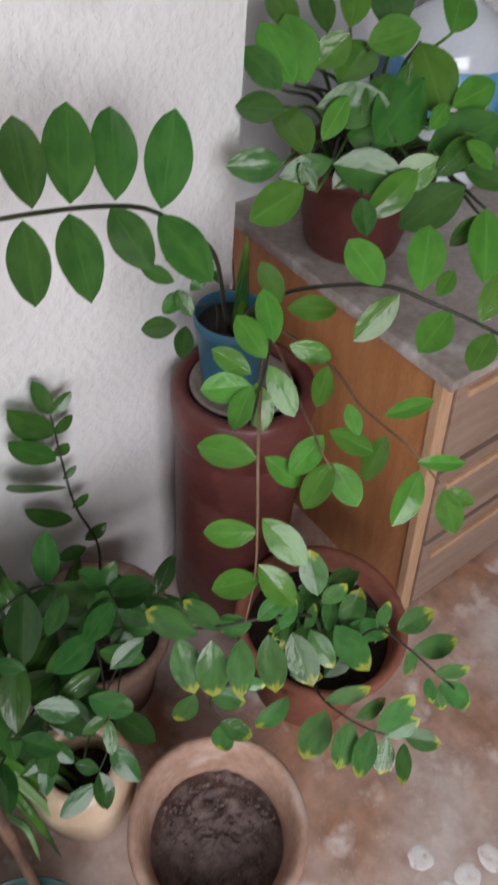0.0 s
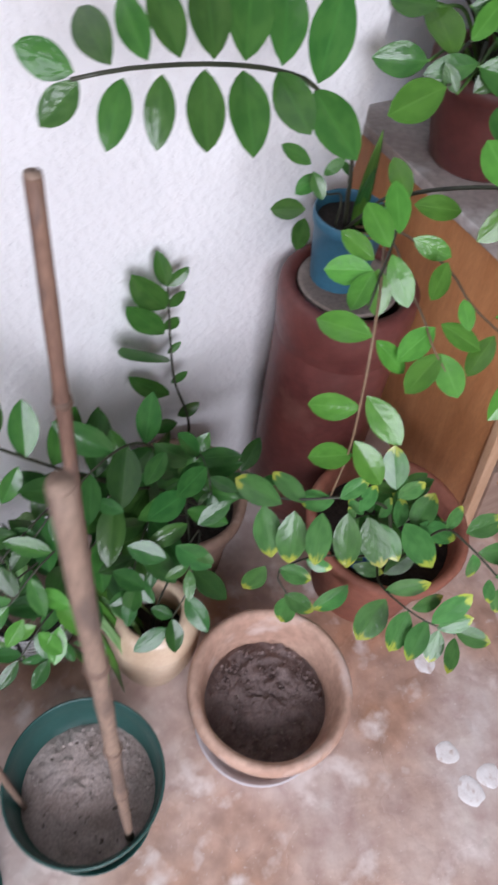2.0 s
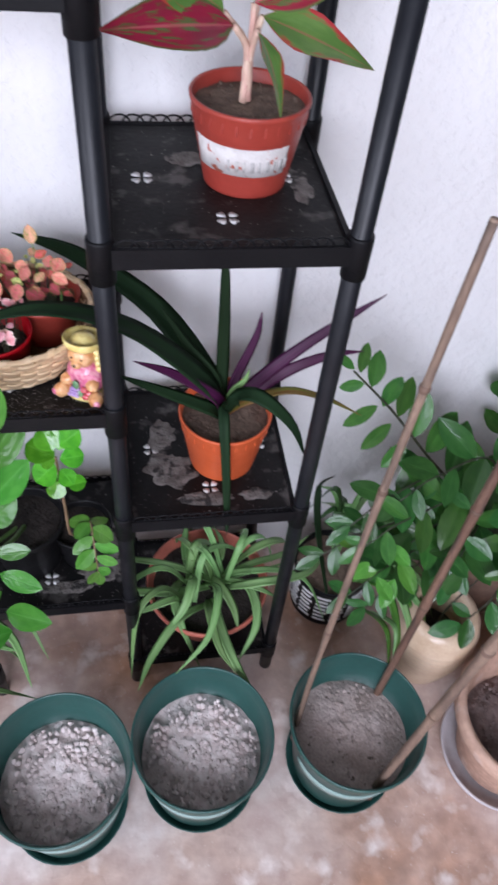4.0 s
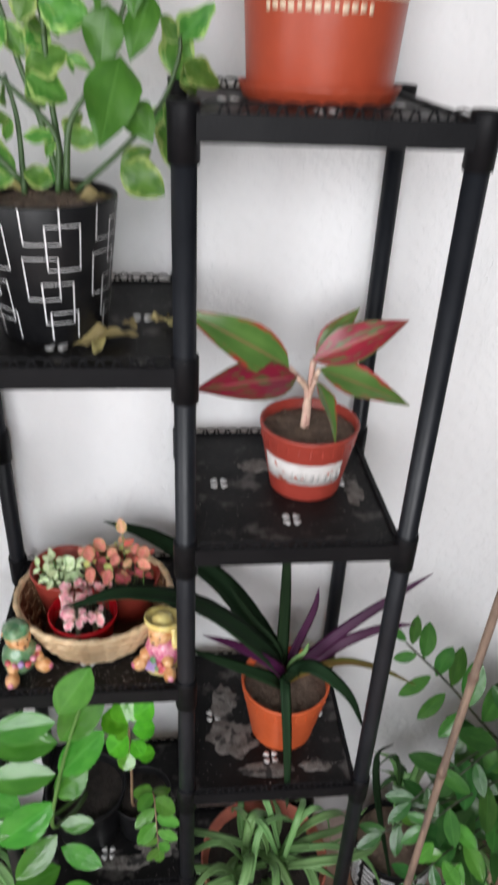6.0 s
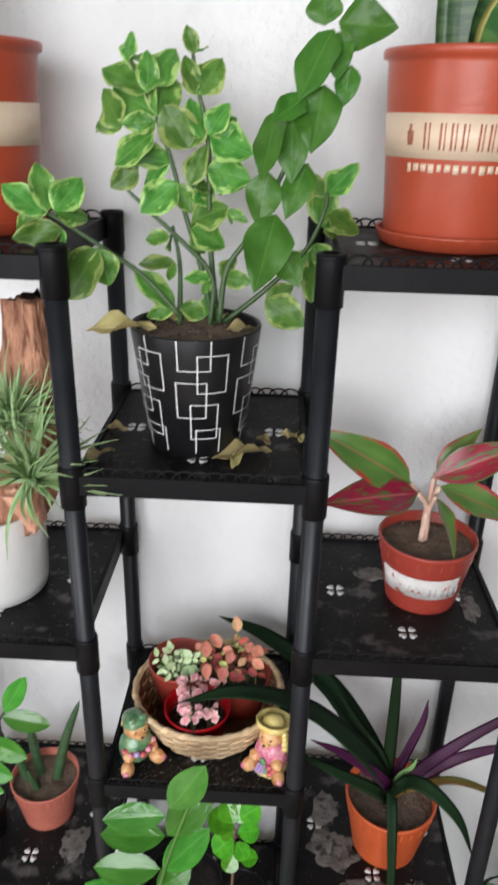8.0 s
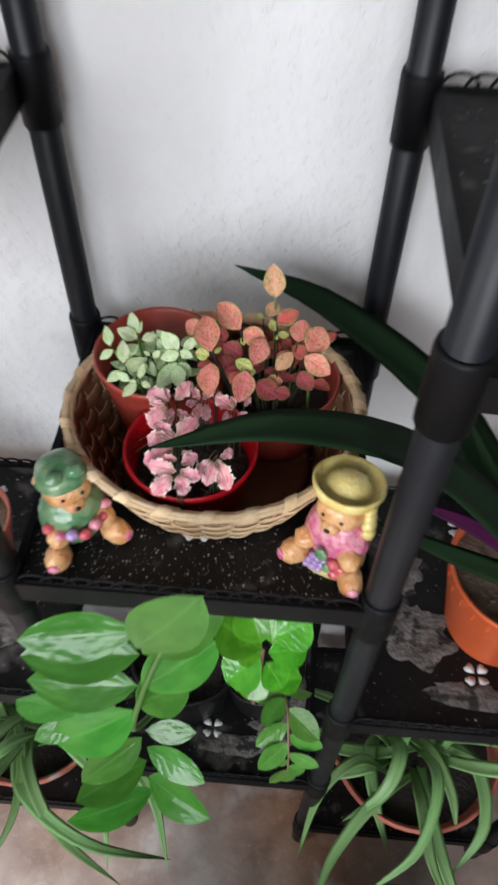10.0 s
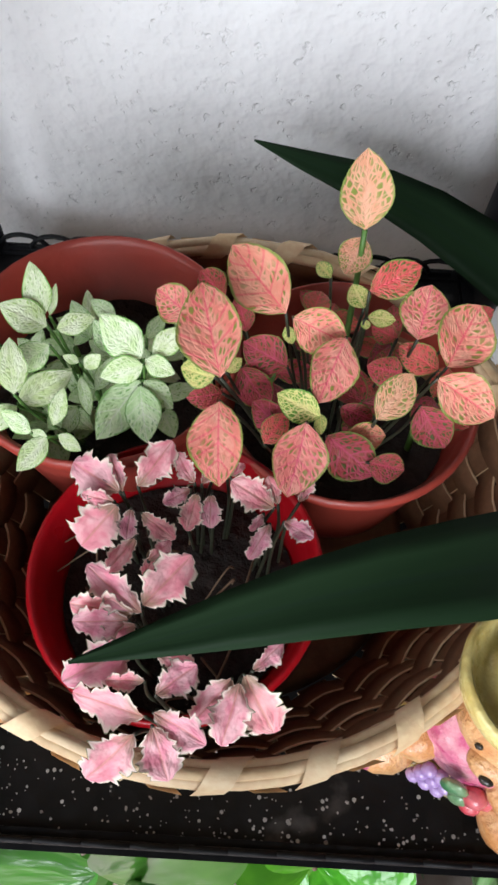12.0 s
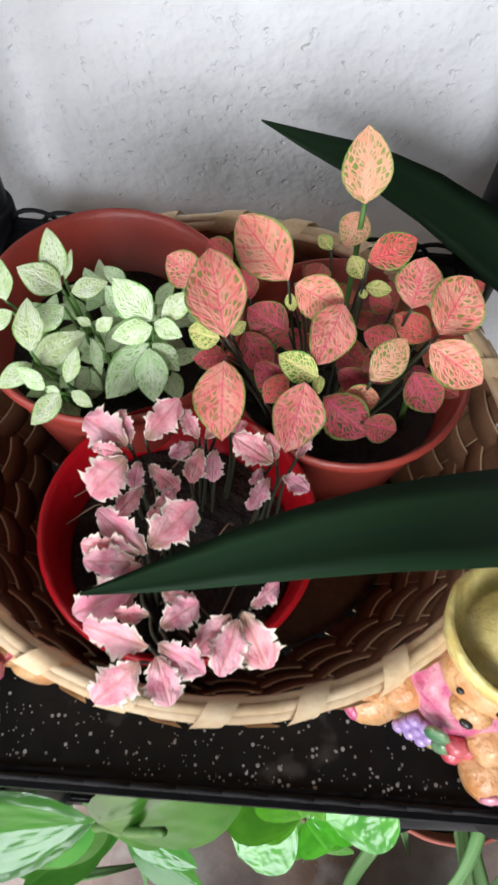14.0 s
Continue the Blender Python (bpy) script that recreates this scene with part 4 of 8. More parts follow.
def ribbon(name, ctrl, width, mat, parent, up=(0, 0, 1), fold=0.25, thick=0.0012, shape=None, n=18):
    """A long strap leaf with a lens-like section along ctrl (world points), its upper side turned to up."""
    pts = spline(ctrl, n)
    o = parent.location + (parent.parent.location if parent.parent else Vector((0, 0, 0)))
    shape = shape or (lambda u: min(1, 0.55 + 1.6 * u) * (1 - u ** 3) ** 0.9)
    bm = bmesh.new()
    uvl = bm.loops.layers.uv.new("UVMap")
    rows = []
    m = 4
    for i, p in enumerate(pts):
        u = i / n
        d = (pts[min(i + 1, n)] - pts[max(i - 1, 0)]).normalized()
        nz = Vector(up)
        nz = nz - d * nz.dot(d)
        nz = nz.normalized() if nz.length > 1e-3 else d.orthogonal().normalized()
        sd = d.cross(nz)
        w = max(width * shape(u), 0.0004)
        top, bot = [], []
        for j in range(m + 1):
            s = 2 * j / m - 1
            base = p - o + sd * s * w + nz * fold * abs(s) * w
            th = thick * (1 - s * s) * min(1, w / width * 2)
            top.append(bm.verts.new(base + nz * th))
            bot.append(bm.verts.new(base - nz * th) if 0 < j < m else top[-1])
        rows.append((top, bot))

    def quad(a, b, c, d4, uvs):
        vs = []
        for v in (a, b, c, d4):
            if v not in vs:
                vs.append(v)
        if len(vs) < 3:
            return
        f = bm.faces.new(vs)
        look_up = dict(zip((a, b, c, d4), uvs))
        for lp in f.loops:
            lp[uvl].uv = look_up[lp.vert]
    for i in range(n):
        for j in range(m):
            uvs = ((j / m, i / n), ((j + 1) / m, i / n), ((j + 1) / m, (i + 1) / n), (j / m, (i + 1) / n))
            (t0, b0), (t1, b1) = rows[i], rows[i + 1]
            quad(t0[j], t0[j + 1], t1[j + 1], t1[j], uvs)
            quad(b0[j + 1], b0[j], b1[j], b1[j + 1], (uvs[1], uvs[0], uvs[3], uvs[2]))
    return part(name, bm, mat, parent)


ZZ_L = variants("zz_leaf", ZZ, 0.215, 0.5, 0.55)
ZZ_YL = variants("zz_young_leaf", ZZ_YOUNG, 0.225, 0.52, 0.5)
ZZ_TL = variants("zz_tipped_leaf", ZZ_TIP, 0.215, 0.5, 0.5)
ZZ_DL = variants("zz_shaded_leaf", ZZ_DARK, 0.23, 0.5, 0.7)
ZZ_BIG = variants("zz_broad_leaf", ZZ, 0.225, 0.5, 0.6)
ZZ_VIVID = variants("zz_vivid_leaf", ZZ_BRIGHT, 0.225, 0.5, 0.6)
ZZ_BIGY = variants("zz_broad_young_leaf", ZZ_YOUNG, 0.235, 0.5, 0.6)


# ---- planted things on the floor ----
# three canes standing in the green pot
for pts, r0, mat, lab in (([(0.281, -0.176, 0.06), (0.279, -0.172, 0.35), (0.285, -0.170, 0.75), (0.289, -0.171, 0.93), (0.298, -0.168, 1.143)], 0.0048, CANE_GREY, "thin greyish cane stuck in the soil of a green pot"),
                          ([(0.441, -0.136, 0.06), (0.447, -0.130, 0.45), (0.451, -0.126, 0.80), (0.458, -0.123, 1.124)], 0.0069, CANE, "brown bamboo cane stuck in the soil of a green pot"),
                          ([(0.398, -0.292, 0.06), (0.391, -0.31, 0.50), (0.387, -0.322, 0.80), (0.381, -0.338, 1.144)], 0.0070, CANE_GREY, "thick weathered cane leaning in a green pot")):
    c = thing("cane", pts[0], lab, "cane", "canes in the green pot")
    path = spline(pts, 30)
    knots = [0.33, 0.58, 0.79]
    part("shaft", tube([p - Vector(pts[0]) for p in path], r0, 9, taper=lambda u: (1 - 0.12 * u) * (1 + 0.28 * max(math.exp(-((u - k) / 0.013) ** 2) for k in knots)) * (1 + 0.05 * math.sin(u * 37))), mat, c)
    for k in knots:
        q = path[round(k * 30)] - Vector(pts[0])
        way = (path[round(k * 30) + 1] - path[round(k * 30)]).normalized()
        part("joint_ring", tube([q - way * 0.004, q - way * 0.002, q + way * 0.002, q + way * 0.004], r0 * 1.22, 9, taper=lambda u: 1.0 if 0.2 < u < 0.8 else 0.9), CANE_DARK, c, "dark ring at a joint")
    top = path[-1] - Vector(pts[0])
    part("cut_end", tube([top, top + (path[-1] - path[-2]).normalized() * 0.002], r0 * 0.8, 9), CANE_PALE, c, "pale sawn end")

# blue pot with a feather-leaved plant on the clay pipe
BX, BY = 1.055, 0.198
blue = thing("potted_zz_plant", (BX, BY, 0.5955), "feather-leaved green plant in a blue plastic pot on a clay pipe", "potted plant")
part("pot", lathe(pot_profile(0.046, 0.061, 0.128, 0.020, 0.004, 0.0025, 0.104), 40), BLUE_P, blue, "blue plastic pot")
part("soil", heap(0.0545, 0.107, 0.004, 0.003, 4), SOIL_DARK, blue)


def shoot(plant, radius, mat, *ctrl):
    return stem_part("stem", even(spline(ctrl, 60), 28), radius, mat, plant, 0.5)


def arch(base, tip, wide=1.08):
    leaf_at(ZZ_L, st, base, tip, wide, (-0.42, -0.84, 0.32), 0.16)


def small(base, tip, wide=1.25):
    leaf_at(ZZ_L, st, base, tip, wide)


def young(base, tip, wide=1.2):
    leaf_at(ZZ_YL, st, base, tip, wide, (-0.45, -0.5, 0.72), 0.45)


# the long arching shoot
st = shoot(blue, 0.0036, STEM, (BX - 0.01, BY, 0.70), (1.005, 0.165, 0.775), (0.945, 0.125, 0.905), (0.838, 0.083, 1.007), (0.773, 0.063, 1.045), (0.682, 0.040, 1.077), (0.600, 0.036, 1.089), (0.550, 0.038, 1.088))
arch((0.841, 0.086, 1.010), (0.895, 0.133, 1.080))
arch((0.775, 0.066, 1.048), (0.821, 0.129, 1.109))
arch((0.721, 0.051, 1.068), (0.758, 0.105, 1.124))
arch((0.683, 0.043, 1.079), (0.709, 0.106, 1.128))
arch((0.836, 0.084, 1.007), (0.847, 0.009, 0.964))
arch((0.765, 0.059, 1.048), (0.761, -0.010, 1.020))
arch((0.717, 0.047, 1.063), (0.692, -0.018, 1.027))
arch((0.670, 0.036, 1.077), (0.648, -0.007, 1.028))
arch((0.649, 0.042, 1.086), (0.651, 0.092, 1.128))
arch((0.618, 0.040, 1.090), (0.615, 0.084, 1.127))
arch((0.585, 0.038, 1.093), (0.584, 0.103, 1.117))
arch((0.556, 0.042, 1.091), (0.524, 0.078, 1.101), 1.3)
arch((0.627, 0.032, 1.082), (0.605, 0.001, 1.038))
arch((0.592, 0.032, 1.085), (0.560, 0.000, 1.050))
arch((0.556, 0.036, 1.087), (0.519, 0.032, 1.060), 1.3)
st = shoot(blue, 0.002, STEM, (BX - 0.03, BY, 0.70), (0.975, 0.15, 0.80), (0.92, 0.125, 0.835), (0.877, 0.11, 0.88))
small((0.883, 0.120, 0.889), (0.855, 0.148, 0.907))
small((0.893, 0.114, 0.876), (0.863, 0.117, 0.854))
small((0.883, 0.115, 0.828), (0.854, 0.150, 0.814))
small((0.992, 0.234, 0.706), (0.962, 0.209, 0.672))
small((0.881, 0.113, 0.884), (0.884, 0.087, 0.859))
small((0.978, 0.170, 0.843), (0.988, 0.152, 0.829))
small((0.903, 0.116, 0.871), (0.922, 0.105, 0.896))
# the shoot that bends over the cabinet
st = shoot(blue, 0.0036, STEM, (BX + 0.01, BY, 0.70), (1.094, 0.15, 0.764), (1.07, 0.06, 0.84), (1.054, -0.05, 0.91), (1.081, -0.1, 0.904), (1.121, -0.15, 0.884), (1.18, -0.19, 0.843), (1.22, -0.21, 0.80))
young((1.053, -0.052, 0.910), (1.057, 0.012, 0.937))
young((1.077, -0.087, 0.912), (1.128, -0.048, 0.967))
young((1.056, -0.075, 0.910), (1.000, -0.067, 0.863))
young((1.091, -0.101, 0.908), (1.135, -0.092, 0.922))
young((1.096, -0.123, 0.897), (1.031, -0.132, 0.873))
young((1.134, -0.163, 0.874), (1.083, -0.176, 0.848))
young((1.122, -0.149, 0.885), (1.165, -0.140, 0.934))
st = shoot(blue, 0.0025, STEM_B, (BX, BY - 0.01, 0.70), (1.049, 0.1, 0.755), (1.025, -0.02, 0.785), (0.986, -0.1, 0.80), (0.974, -0.15, 0.807), (0.961, -0.2, 0.817), (0.975, -0.235, 0.785))
young((0.984, -0.140, 0.810), (1.047, -0.161, 0.813), 0.7)
young((0.966, -0.160, 0.806), (0.920, -0.175, 0.774))
young((0.958, -0.209, 0.809), (1.004, -0.247, 0.807), 0.7)
young((0.959, -0.216, 0.801), (0.905, -0.238, 0.766))
young((0.976, -0.242, 0.781), (0.960, -0.279, 0.750), 1.3)
young((0.976, -0.244, 0.780), (0.991, -0.275, 0.775))
st = shoot(blue, 0.0025, STEM_B, (BX - 0.01, BY - 0.02, 0.70), (1.02, 0.08, 0.76), (0.96, -0.02, 0.78), (0.907, -0.10, 0.805), (0.890, -0.137, 0.800), (0.895, -0.175, 0.775))
young((0.931, -0.148, 0.817), (0.936, -0.120, 0.842))
young((0.915, -0.118, 0.811), (0.943, -0.165, 0.797))
young((0.908, -0.117, 0.808), (0.859, -0.119, 0.776))
young((0.894, -0.147, 0.798), (0.853, -0.151, 0.753))
young((0.894, -0.147, 0.798), (0.895, -0.191, 0.764), 1.2)
young((0.846, -0.089, 0.790), (0.869, -0.129, 0.760))
st = shoot(blue, 0.003, STEM, (BX - 0.02, BY - 0.01, 0.70), (1.03, 0.12, 0.80), (0.985, 0.055, 0.845), (0.93, 0.0, 0.852), (0.872, -0.045, 0.84), (0.845, -0.065, 0.82))
young((1.006, 0.058, 0.843), (1.018, 0.115, 0.871))
young((0.934, -0.003, 0.853), (0.959, 0.047, 0.892))
young((0.909, -0.016, 0.850), (0.904, 0.034, 0.885))
young((0.881, -0.022, 0.846), (0.853, 0.014, 0.873))
young((0.871, -0.034, 0.843), (0.832, 0.007, 0.829))
young((0.871, -0.034, 0.843), (0.831, -0.052, 0.811))
young((0.877, -0.034, 0.844), (0.862, -0.070, 0.804))
young((0.906, -0.024, 0.848), (0.907, -0.073, 0.802))
young((0.996, 0.040, 0.850), (1.050, 0.003, 0.848))
young((0.946, -0.015, 0.852), (0.986, -0.051, 0.834), 1.25)
young((0.964, -0.063, 0.844), (0.926, -0.084, 0.815))
# the hanging shoot
st = shoot(blue, 0.0026, STEM_B, (BX - 0.02, BY - 0.03, 0.70), (0.99, 0.07, 0.775), (0.90, -0.02, 0.83), (0.835, -0.085, 0.846), (0.806, -0.118, 0.82), (0.796, -0.135, 0.763), (0.787, -0.15, 0.682), (0.775, -0.155, 0.60))
young((0.811, -0.111, 0.830), (0.774, -0.054, 0.828))
young((0.796, -0.138, 0.747), (0.753, -0.093, 0.727))
young((0.801, -0.137, 0.764), (0.816, -0.197, 0.729))
young((0.791, -0.154, 0.677), (0.738, -0.131, 0.677))
young((0.792, -0.148, 0.698), (0.807, -0.202, 0.658))
ribbon("new_shoot", [(1.055, 0.19, 0.695), (1.045, 0.175, 0.80), (1.035, 0.16, 0.88)], 0.010, ZZ_YOUNG, blue, (-0.5, -0.8, 0.2), 0.6, 0.003)
ribbon("new_shoot", [(1.065, 0.195, 0.695), (1.05, 0.18, 0.76), (1.045, 0.165, 0.82)], 0.012, ZZ_DARK, blue, (-0.5, -0.8, 0.2), 0.6, 0.003)

# large red clay pot with fronds that have yellow tips
GX, GY = 1.04, -0.098
big = thing("potted_zz_plant", (GX, GY, 0), "glossy feather-leaved plant with yellowing tips in a red clay pot", "potted plant")
part("pot", lathe([(0, 0.0), (0.098, 0.0), (0.106, 0.01), (0.132, 0.19), (0.140, 0.205), (0.152, 0.215), (0.155, 0.240), (0.150, 0.247), (0.139, 0.246), (0.133, 0.225), (0.126, 0.17), (0, 0.17)], 52, wobble=0.015), CLAY_RED, big, "red clay pot with a thick rim")
part("soil", heap(0.129, 0.195, 0.006, 0.004, 6), SOIL_DARK, big)


def tipped(base, tip, wide=1.22):
    leaf_at(ZZ_TL, st, base, tip, wide, (-0.4, -0.55, 0.75), 0.4)


st = shoot(big, 0.0034, STEM, (GX - 0.02, GY, 0.20), (0.968, -0.162, 0.285), (0.914, -0.163, 0.461), (0.827, -0.157, 0.557), (0.780, -0.133, 0.558), (0.754, -0.109, 0.544), (0.730, -0.074, 0.526))
tipped((0.743, -0.105, 0.535), (0.710, -0.028, 0.528), 1.15)
tipped((0.765, -0.127, 0.550), (0.753, -0.063, 0.551), 1.1)
tipped((0.726, -0.086, 0.520), (0.709, -0.142, 0.473))
tipped((0.751, -0.123, 0.537), (0.720, -0.168, 0.478))
tipped((0.778, -0.149, 0.547), (0.736, -0.198, 0.515))
tipped((0.807, -0.168, 0.550), (0.784, -0.215, 0.485))
tipped((0.845, -0.176, 0.521), (0.835, -0.235, 0.475))
tipped((0.923, -0.154, 0.407), (0.915, -0.215, 0.384))
tipped((0.954, -0.175, 0.413), (0.948, -0.255, 0.399))
tipped((0.972, -0.188, 0.415), (1.023, -0.235, 0.387))
tipped((0.796, -0.148, 0.561), (0.765, -0.108, 0.532))
tipped((0.803, -0.150, 0.564), (0.834, -0.161, 0.604))
tipped((0.948, -0.170, 0.395), (0.989, -0.136, 0.412))
tipped((0.967, -0.186, 0.396), (1.016, -0.167, 0.443))
tipped((0.927, -0.160, 0.485), (0.958, -0.172, 0.523))
tipped((0.923, -0.153, 0.501), (0.940, -0.110, 0.553))
tipped((0.827, -0.171, 0.541), (0.869, -0.155, 0.556))
tipped((0.881, -0.170, 0.482), (0.924, -0.158, 0.484))
st = shoot(big, 0.003, STEM, (GX, GY - 0.02, 0.20), (0.987, -0.175, 0.263), (0.974, -0.224, 0.446), (0.979, -0.264, 0.465), (0.987, -0.329, 0.456), (0.995, -0.358, 0.444))
tipped((0.987, -0.254, 0.471), (1.026, -0.278, 0.515))
tipped((0.984, -0.286, 0.465), (1.045, -0.326, 0.467))
tipped((0.984, -0.327, 0.455), (1.010, -0.359, 0.486))
tipped((0.984, -0.339, 0.450), (1.009, -0.390, 0.418))
tipped((0.977, -0.324, 0.451), (0.957, -0.350, 0.438))
tipped((0.978, -0.283, 0.461), (0.977, -0.306, 0.417))
tipped((0.985, -0.342, 0.449), (0.981, -0.363, 0.398))
tipped((0.972, -0.233, 0.460), (1.005, -0.218, 0.486))
st = shoot(big, 0.0026, STEM, (GX - 0.01, GY - 0.03, 0.20), (0.965, -0.157, 0.261), (0.891, -0.217, 0.339), (0.894, -0.294, 0.360), (0.932, -0.347, 0.350))
tipped((0.878, -0.245, 0.347), (0.831, -0.257, 0.271))
tipped((0.890, -0.281, 0.357), (0.836, -0.309, 0.325))
tipped((0.903, -0.309, 0.360), (0.843, -0.338, 0.343))
tipped((0.913, -0.329, 0.353), (0.884, -0.353, 0.314))
tipped((0.930, -0.350, 0.347), (0.886, -0.386, 0.339))
tipped((0.934, -0.344, 0.352), (0.961, -0.388, 0.367))
tipped((0.911, -0.326, 0.354), (0.960, -0.345, 0.378))
tipped((0.894, -0.282, 0.362), (0.947, -0.299, 0.372))
tipped((0.884, -0.234, 0.349), (0.938, -0.268, 0.388))
tipped((0.907, -0.316, 0.358), (0.958, -0.326, 0.419))
st = shoot(big, 0.0026, STEM, (GX - 0.03, GY - 0.02, 0.20), (0.942, -0.139, 0.258), (0.837, -0.121, 0.325), (0.764, -0.114, 0.327), (0.763, -0.152, 0.304))
tipped((0.886, -0.168, 0.253), (0.828, -0.166, 0.188))
tipped((0.758, -0.144, 0.306), (0.782, -0.193, 0.307))
tipped((0.766, -0.151, 0.307), (0.742, -0.166, 0.245))
tipped((0.751, -0.095, 0.330), (0.713, -0.096, 0.275))
tipped((0.767, -0.110, 0.329), (0.801, -0.154, 0.333))
tipped((0.815, -0.119, 0.330), (0.842, -0.156, 0.327))
tipped((0.844, -0.128, 0.317), (0.833, -0.082, 0.336))
tipped((0.909, -0.146, 0.267), (0.953, -0.185, 0.256))
tipped((0.938, -0.145, 0.252), (0.928, -0.095, 0.267))
tipped((0.959, -0.181, 0.243), (1.024, -0.183, 0.273))
# shorter shoots low over the soil
for k, (x, y, z) in enumerate([(0.95, -0.16, 0.36), (1.03, -0.20, 0.37), (0.99, -0.12, 0.42), (0.93, -0.10, 0.34)]):
    frond(big, [(GX - 0.01, GY - 0.01, 0.2), ((GX + x) / 2, (GY + y) / 2, z * 0.9), (x, y, z)], 4, 0.074, ZZ_TL if k % 2 else ZZ_L, 21 + k, 0.45, (-0.4, -0.6, 0.7), 0.0026, spread=66)

# crumpled blue wrapper lying on the soil of the red clay pot
bm = bmesh.new()
bmesh.ops.create_grid(bm, x_segments=12, y_segments=8, size=0.5)
for v in bm.verts:
    v.co = Vector((v.co.x * 0.075, v.co.y * 0.045, 0.012 * noise.noise((v.co.x * 5, v.co.y * 6, 2)) + 0.006 * noise.noise((v.co.x * 14, v.co.y * 12, 5))))
back = bmesh.ops.solidify(bm, geom=bm.faces[:], thickness=0.0008)
wr = part("plastic_wrapper", bm, WRAPPER)
wr.matrix_world = pose(0.970, -0.118, 0.214, 12, -8, 35)
tagged(wr, "crumpled blue plastic wrapper on the soil of a pot", "wrapper")

# weathered clay pot with a dense plant against the wall
HX, HY = 0.730, 0.146
den = thing("potted_zz_plant", (HX, HY, 0), "dense dark feather-leaved plant in a weathered clay pot by the wall", "potted plant")
part("pot", lathe([(0, 0.0), (0.085, 0.0), (0.092, 0.01), (0.110, 0.18), (0.118, 0.205), (0.127, 0.215), (0.129, 0.240), (0.124, 0.247), (0.114, 0.246), (0.108, 0.22), (0.102, 0.17), (0, 0.17)], 48, wobble=0.015), CLAY_BROWN, den)
part("soil", heap(0.106, 0.20, 0.005, 0.004, 9), SOIL_DARK, den)


def plain(base, tip, wide=1.1):
    leaf_at(ZZ_L, st, base, tip, wide, (-0.3, -0.85, 0.35), 0.35)


st = shoot(den, 0.003, STEM, (HX + 0.02, HY + 0.04, 0.2), (0.785, 0.21, 0.335), (0.77, 0.24, 0.435), (0.765, 0.25, 0.533), (0.764, 0.258, 0.635))
plain((0.765, 0.262, 0.633), (0.754, 0.270, 0.693))
plain((0.765, 0.262, 0.633), (0.800, 0.255, 0.660))
plain((0.762, 0.262, 0.589), (0.703, 0.249, 0.672))
plain((0.762, 0.262, 0.595), (0.807, 0.268, 0.600))
plain((0.760, 0.262, 0.535), (0.695, 0.258, 0.618))
plain((0.763, 0.262, 0.544), (0.779, 0.249, 0.578))
plain((0.764, 0.261, 0.467), (0.676, 0.243, 0.570))
plain((0.766, 0.261, 0.488), (0.793, 0.261, 0.503))
plain((0.764, 0.247, 0.398), (0.695, 0.261, 0.451))
plain((0.769, 0.252, 0.421), (0.800, 0.250, 0.440))
plain((0.772, 0.231, 0.352), (0.811, 0.219, 0.375), 1.2)
plain((0.772, 0.229, 0.334), (0.719, 0.239, 0.337))
plain((0.758, 0.233, 0.316), (0.701, 0.193, 0.291))
st = shoot(den, 0.0034, STEM, (HX - 0.03, HY, 0.2), (0.64, 0.105, 0.36), (0.566, 0.1, 0.455), (0.496, 0.1, 0.54), (0.415, 0.10, 0.645), (0.335, 0.10, 0.735))
plain((0.496, 0.101, 0.540), (0.557, 0.155, 0.578), 1.2)
plain((0.463, 0.098, 0.582), (0.486, 0.148, 0.640), 1.15)
plain((0.424, 0.097, 0.636), (0.448, 0.141, 0.679))
plain((0.395, 0.100, 0.658), (0.428, 0.133, 0.691))
plain((0.369, 0.101, 0.699), (0.386, 0.137, 0.740))
plain((0.345, 0.101, 0.730), (0.359, 0.130, 0.762))
plain((0.386, 0.098, 0.663), (0.333, 0.082, 0.637), 1.1)
plain((0.417, 0.098, 0.621), (0.369, 0.074, 0.589))
plain((0.452, 0.097, 0.575), (0.415, 0.074, 0.537))
plain((0.500, 0.099, 0.530), (0.447, 0.061, 0.492), 1.1)
plain((0.355, 0.097, 0.711), (0.317, 0.098, 0.707))
plain((0.336, 0.102, 0.737), (0.318, 0.131, 0.739))
rnd = random.Random(5)
for k, (x, y, z, L) in enumerate([(0.50, 0.02, 0.42, 0.088), (0.47, -0.02, 0.36, 0.078), (0.56, -0.02, 0.42, 0.080), (0.64, -0.03, 0.45, 0.080), (0.70, 0.02, 0.49, 0.078),
                                  (0.80, 0.03, 0.40, 0.072), (0.53, 0.09, 0.40, 0.076), (0.42, 0.03, 0.52, 0.084), (0.40, 0.02, 0.44, 0.082), (0.45, 0.0, 0.50, 0.084), (0.50, 0.05, 0.54, 0.084), (0.44, -0.02, 0.40, 0.080)]):
    base = (HX + rnd.uniform(-0.05, 0.05), HY + rnd.uniform(-0.04, 0.03), 0.2)
    mid = ((base[0] + x) / 2 + rnd.uniform(-0.01, 0.01), (base[1] + y) / 2, max(0.33, z * 0.92))
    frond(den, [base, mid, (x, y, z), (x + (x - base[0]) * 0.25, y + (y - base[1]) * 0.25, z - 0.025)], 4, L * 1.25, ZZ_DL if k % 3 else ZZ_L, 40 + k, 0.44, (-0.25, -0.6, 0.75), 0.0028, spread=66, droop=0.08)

st = shoot(den, 0.003, STEM, (HX - 0.05, HY - 0.02, 0.2), (0.60, 0.08, 0.33), (0.54, 0.02, 0.40), (0.50, 0.0, 0.38))


def lime(base, tip, wide=1.1):
    leaf_at(ZZ_YL, st, base, tip, wide, (-0.2, -0.6, 0.78), 0.35)


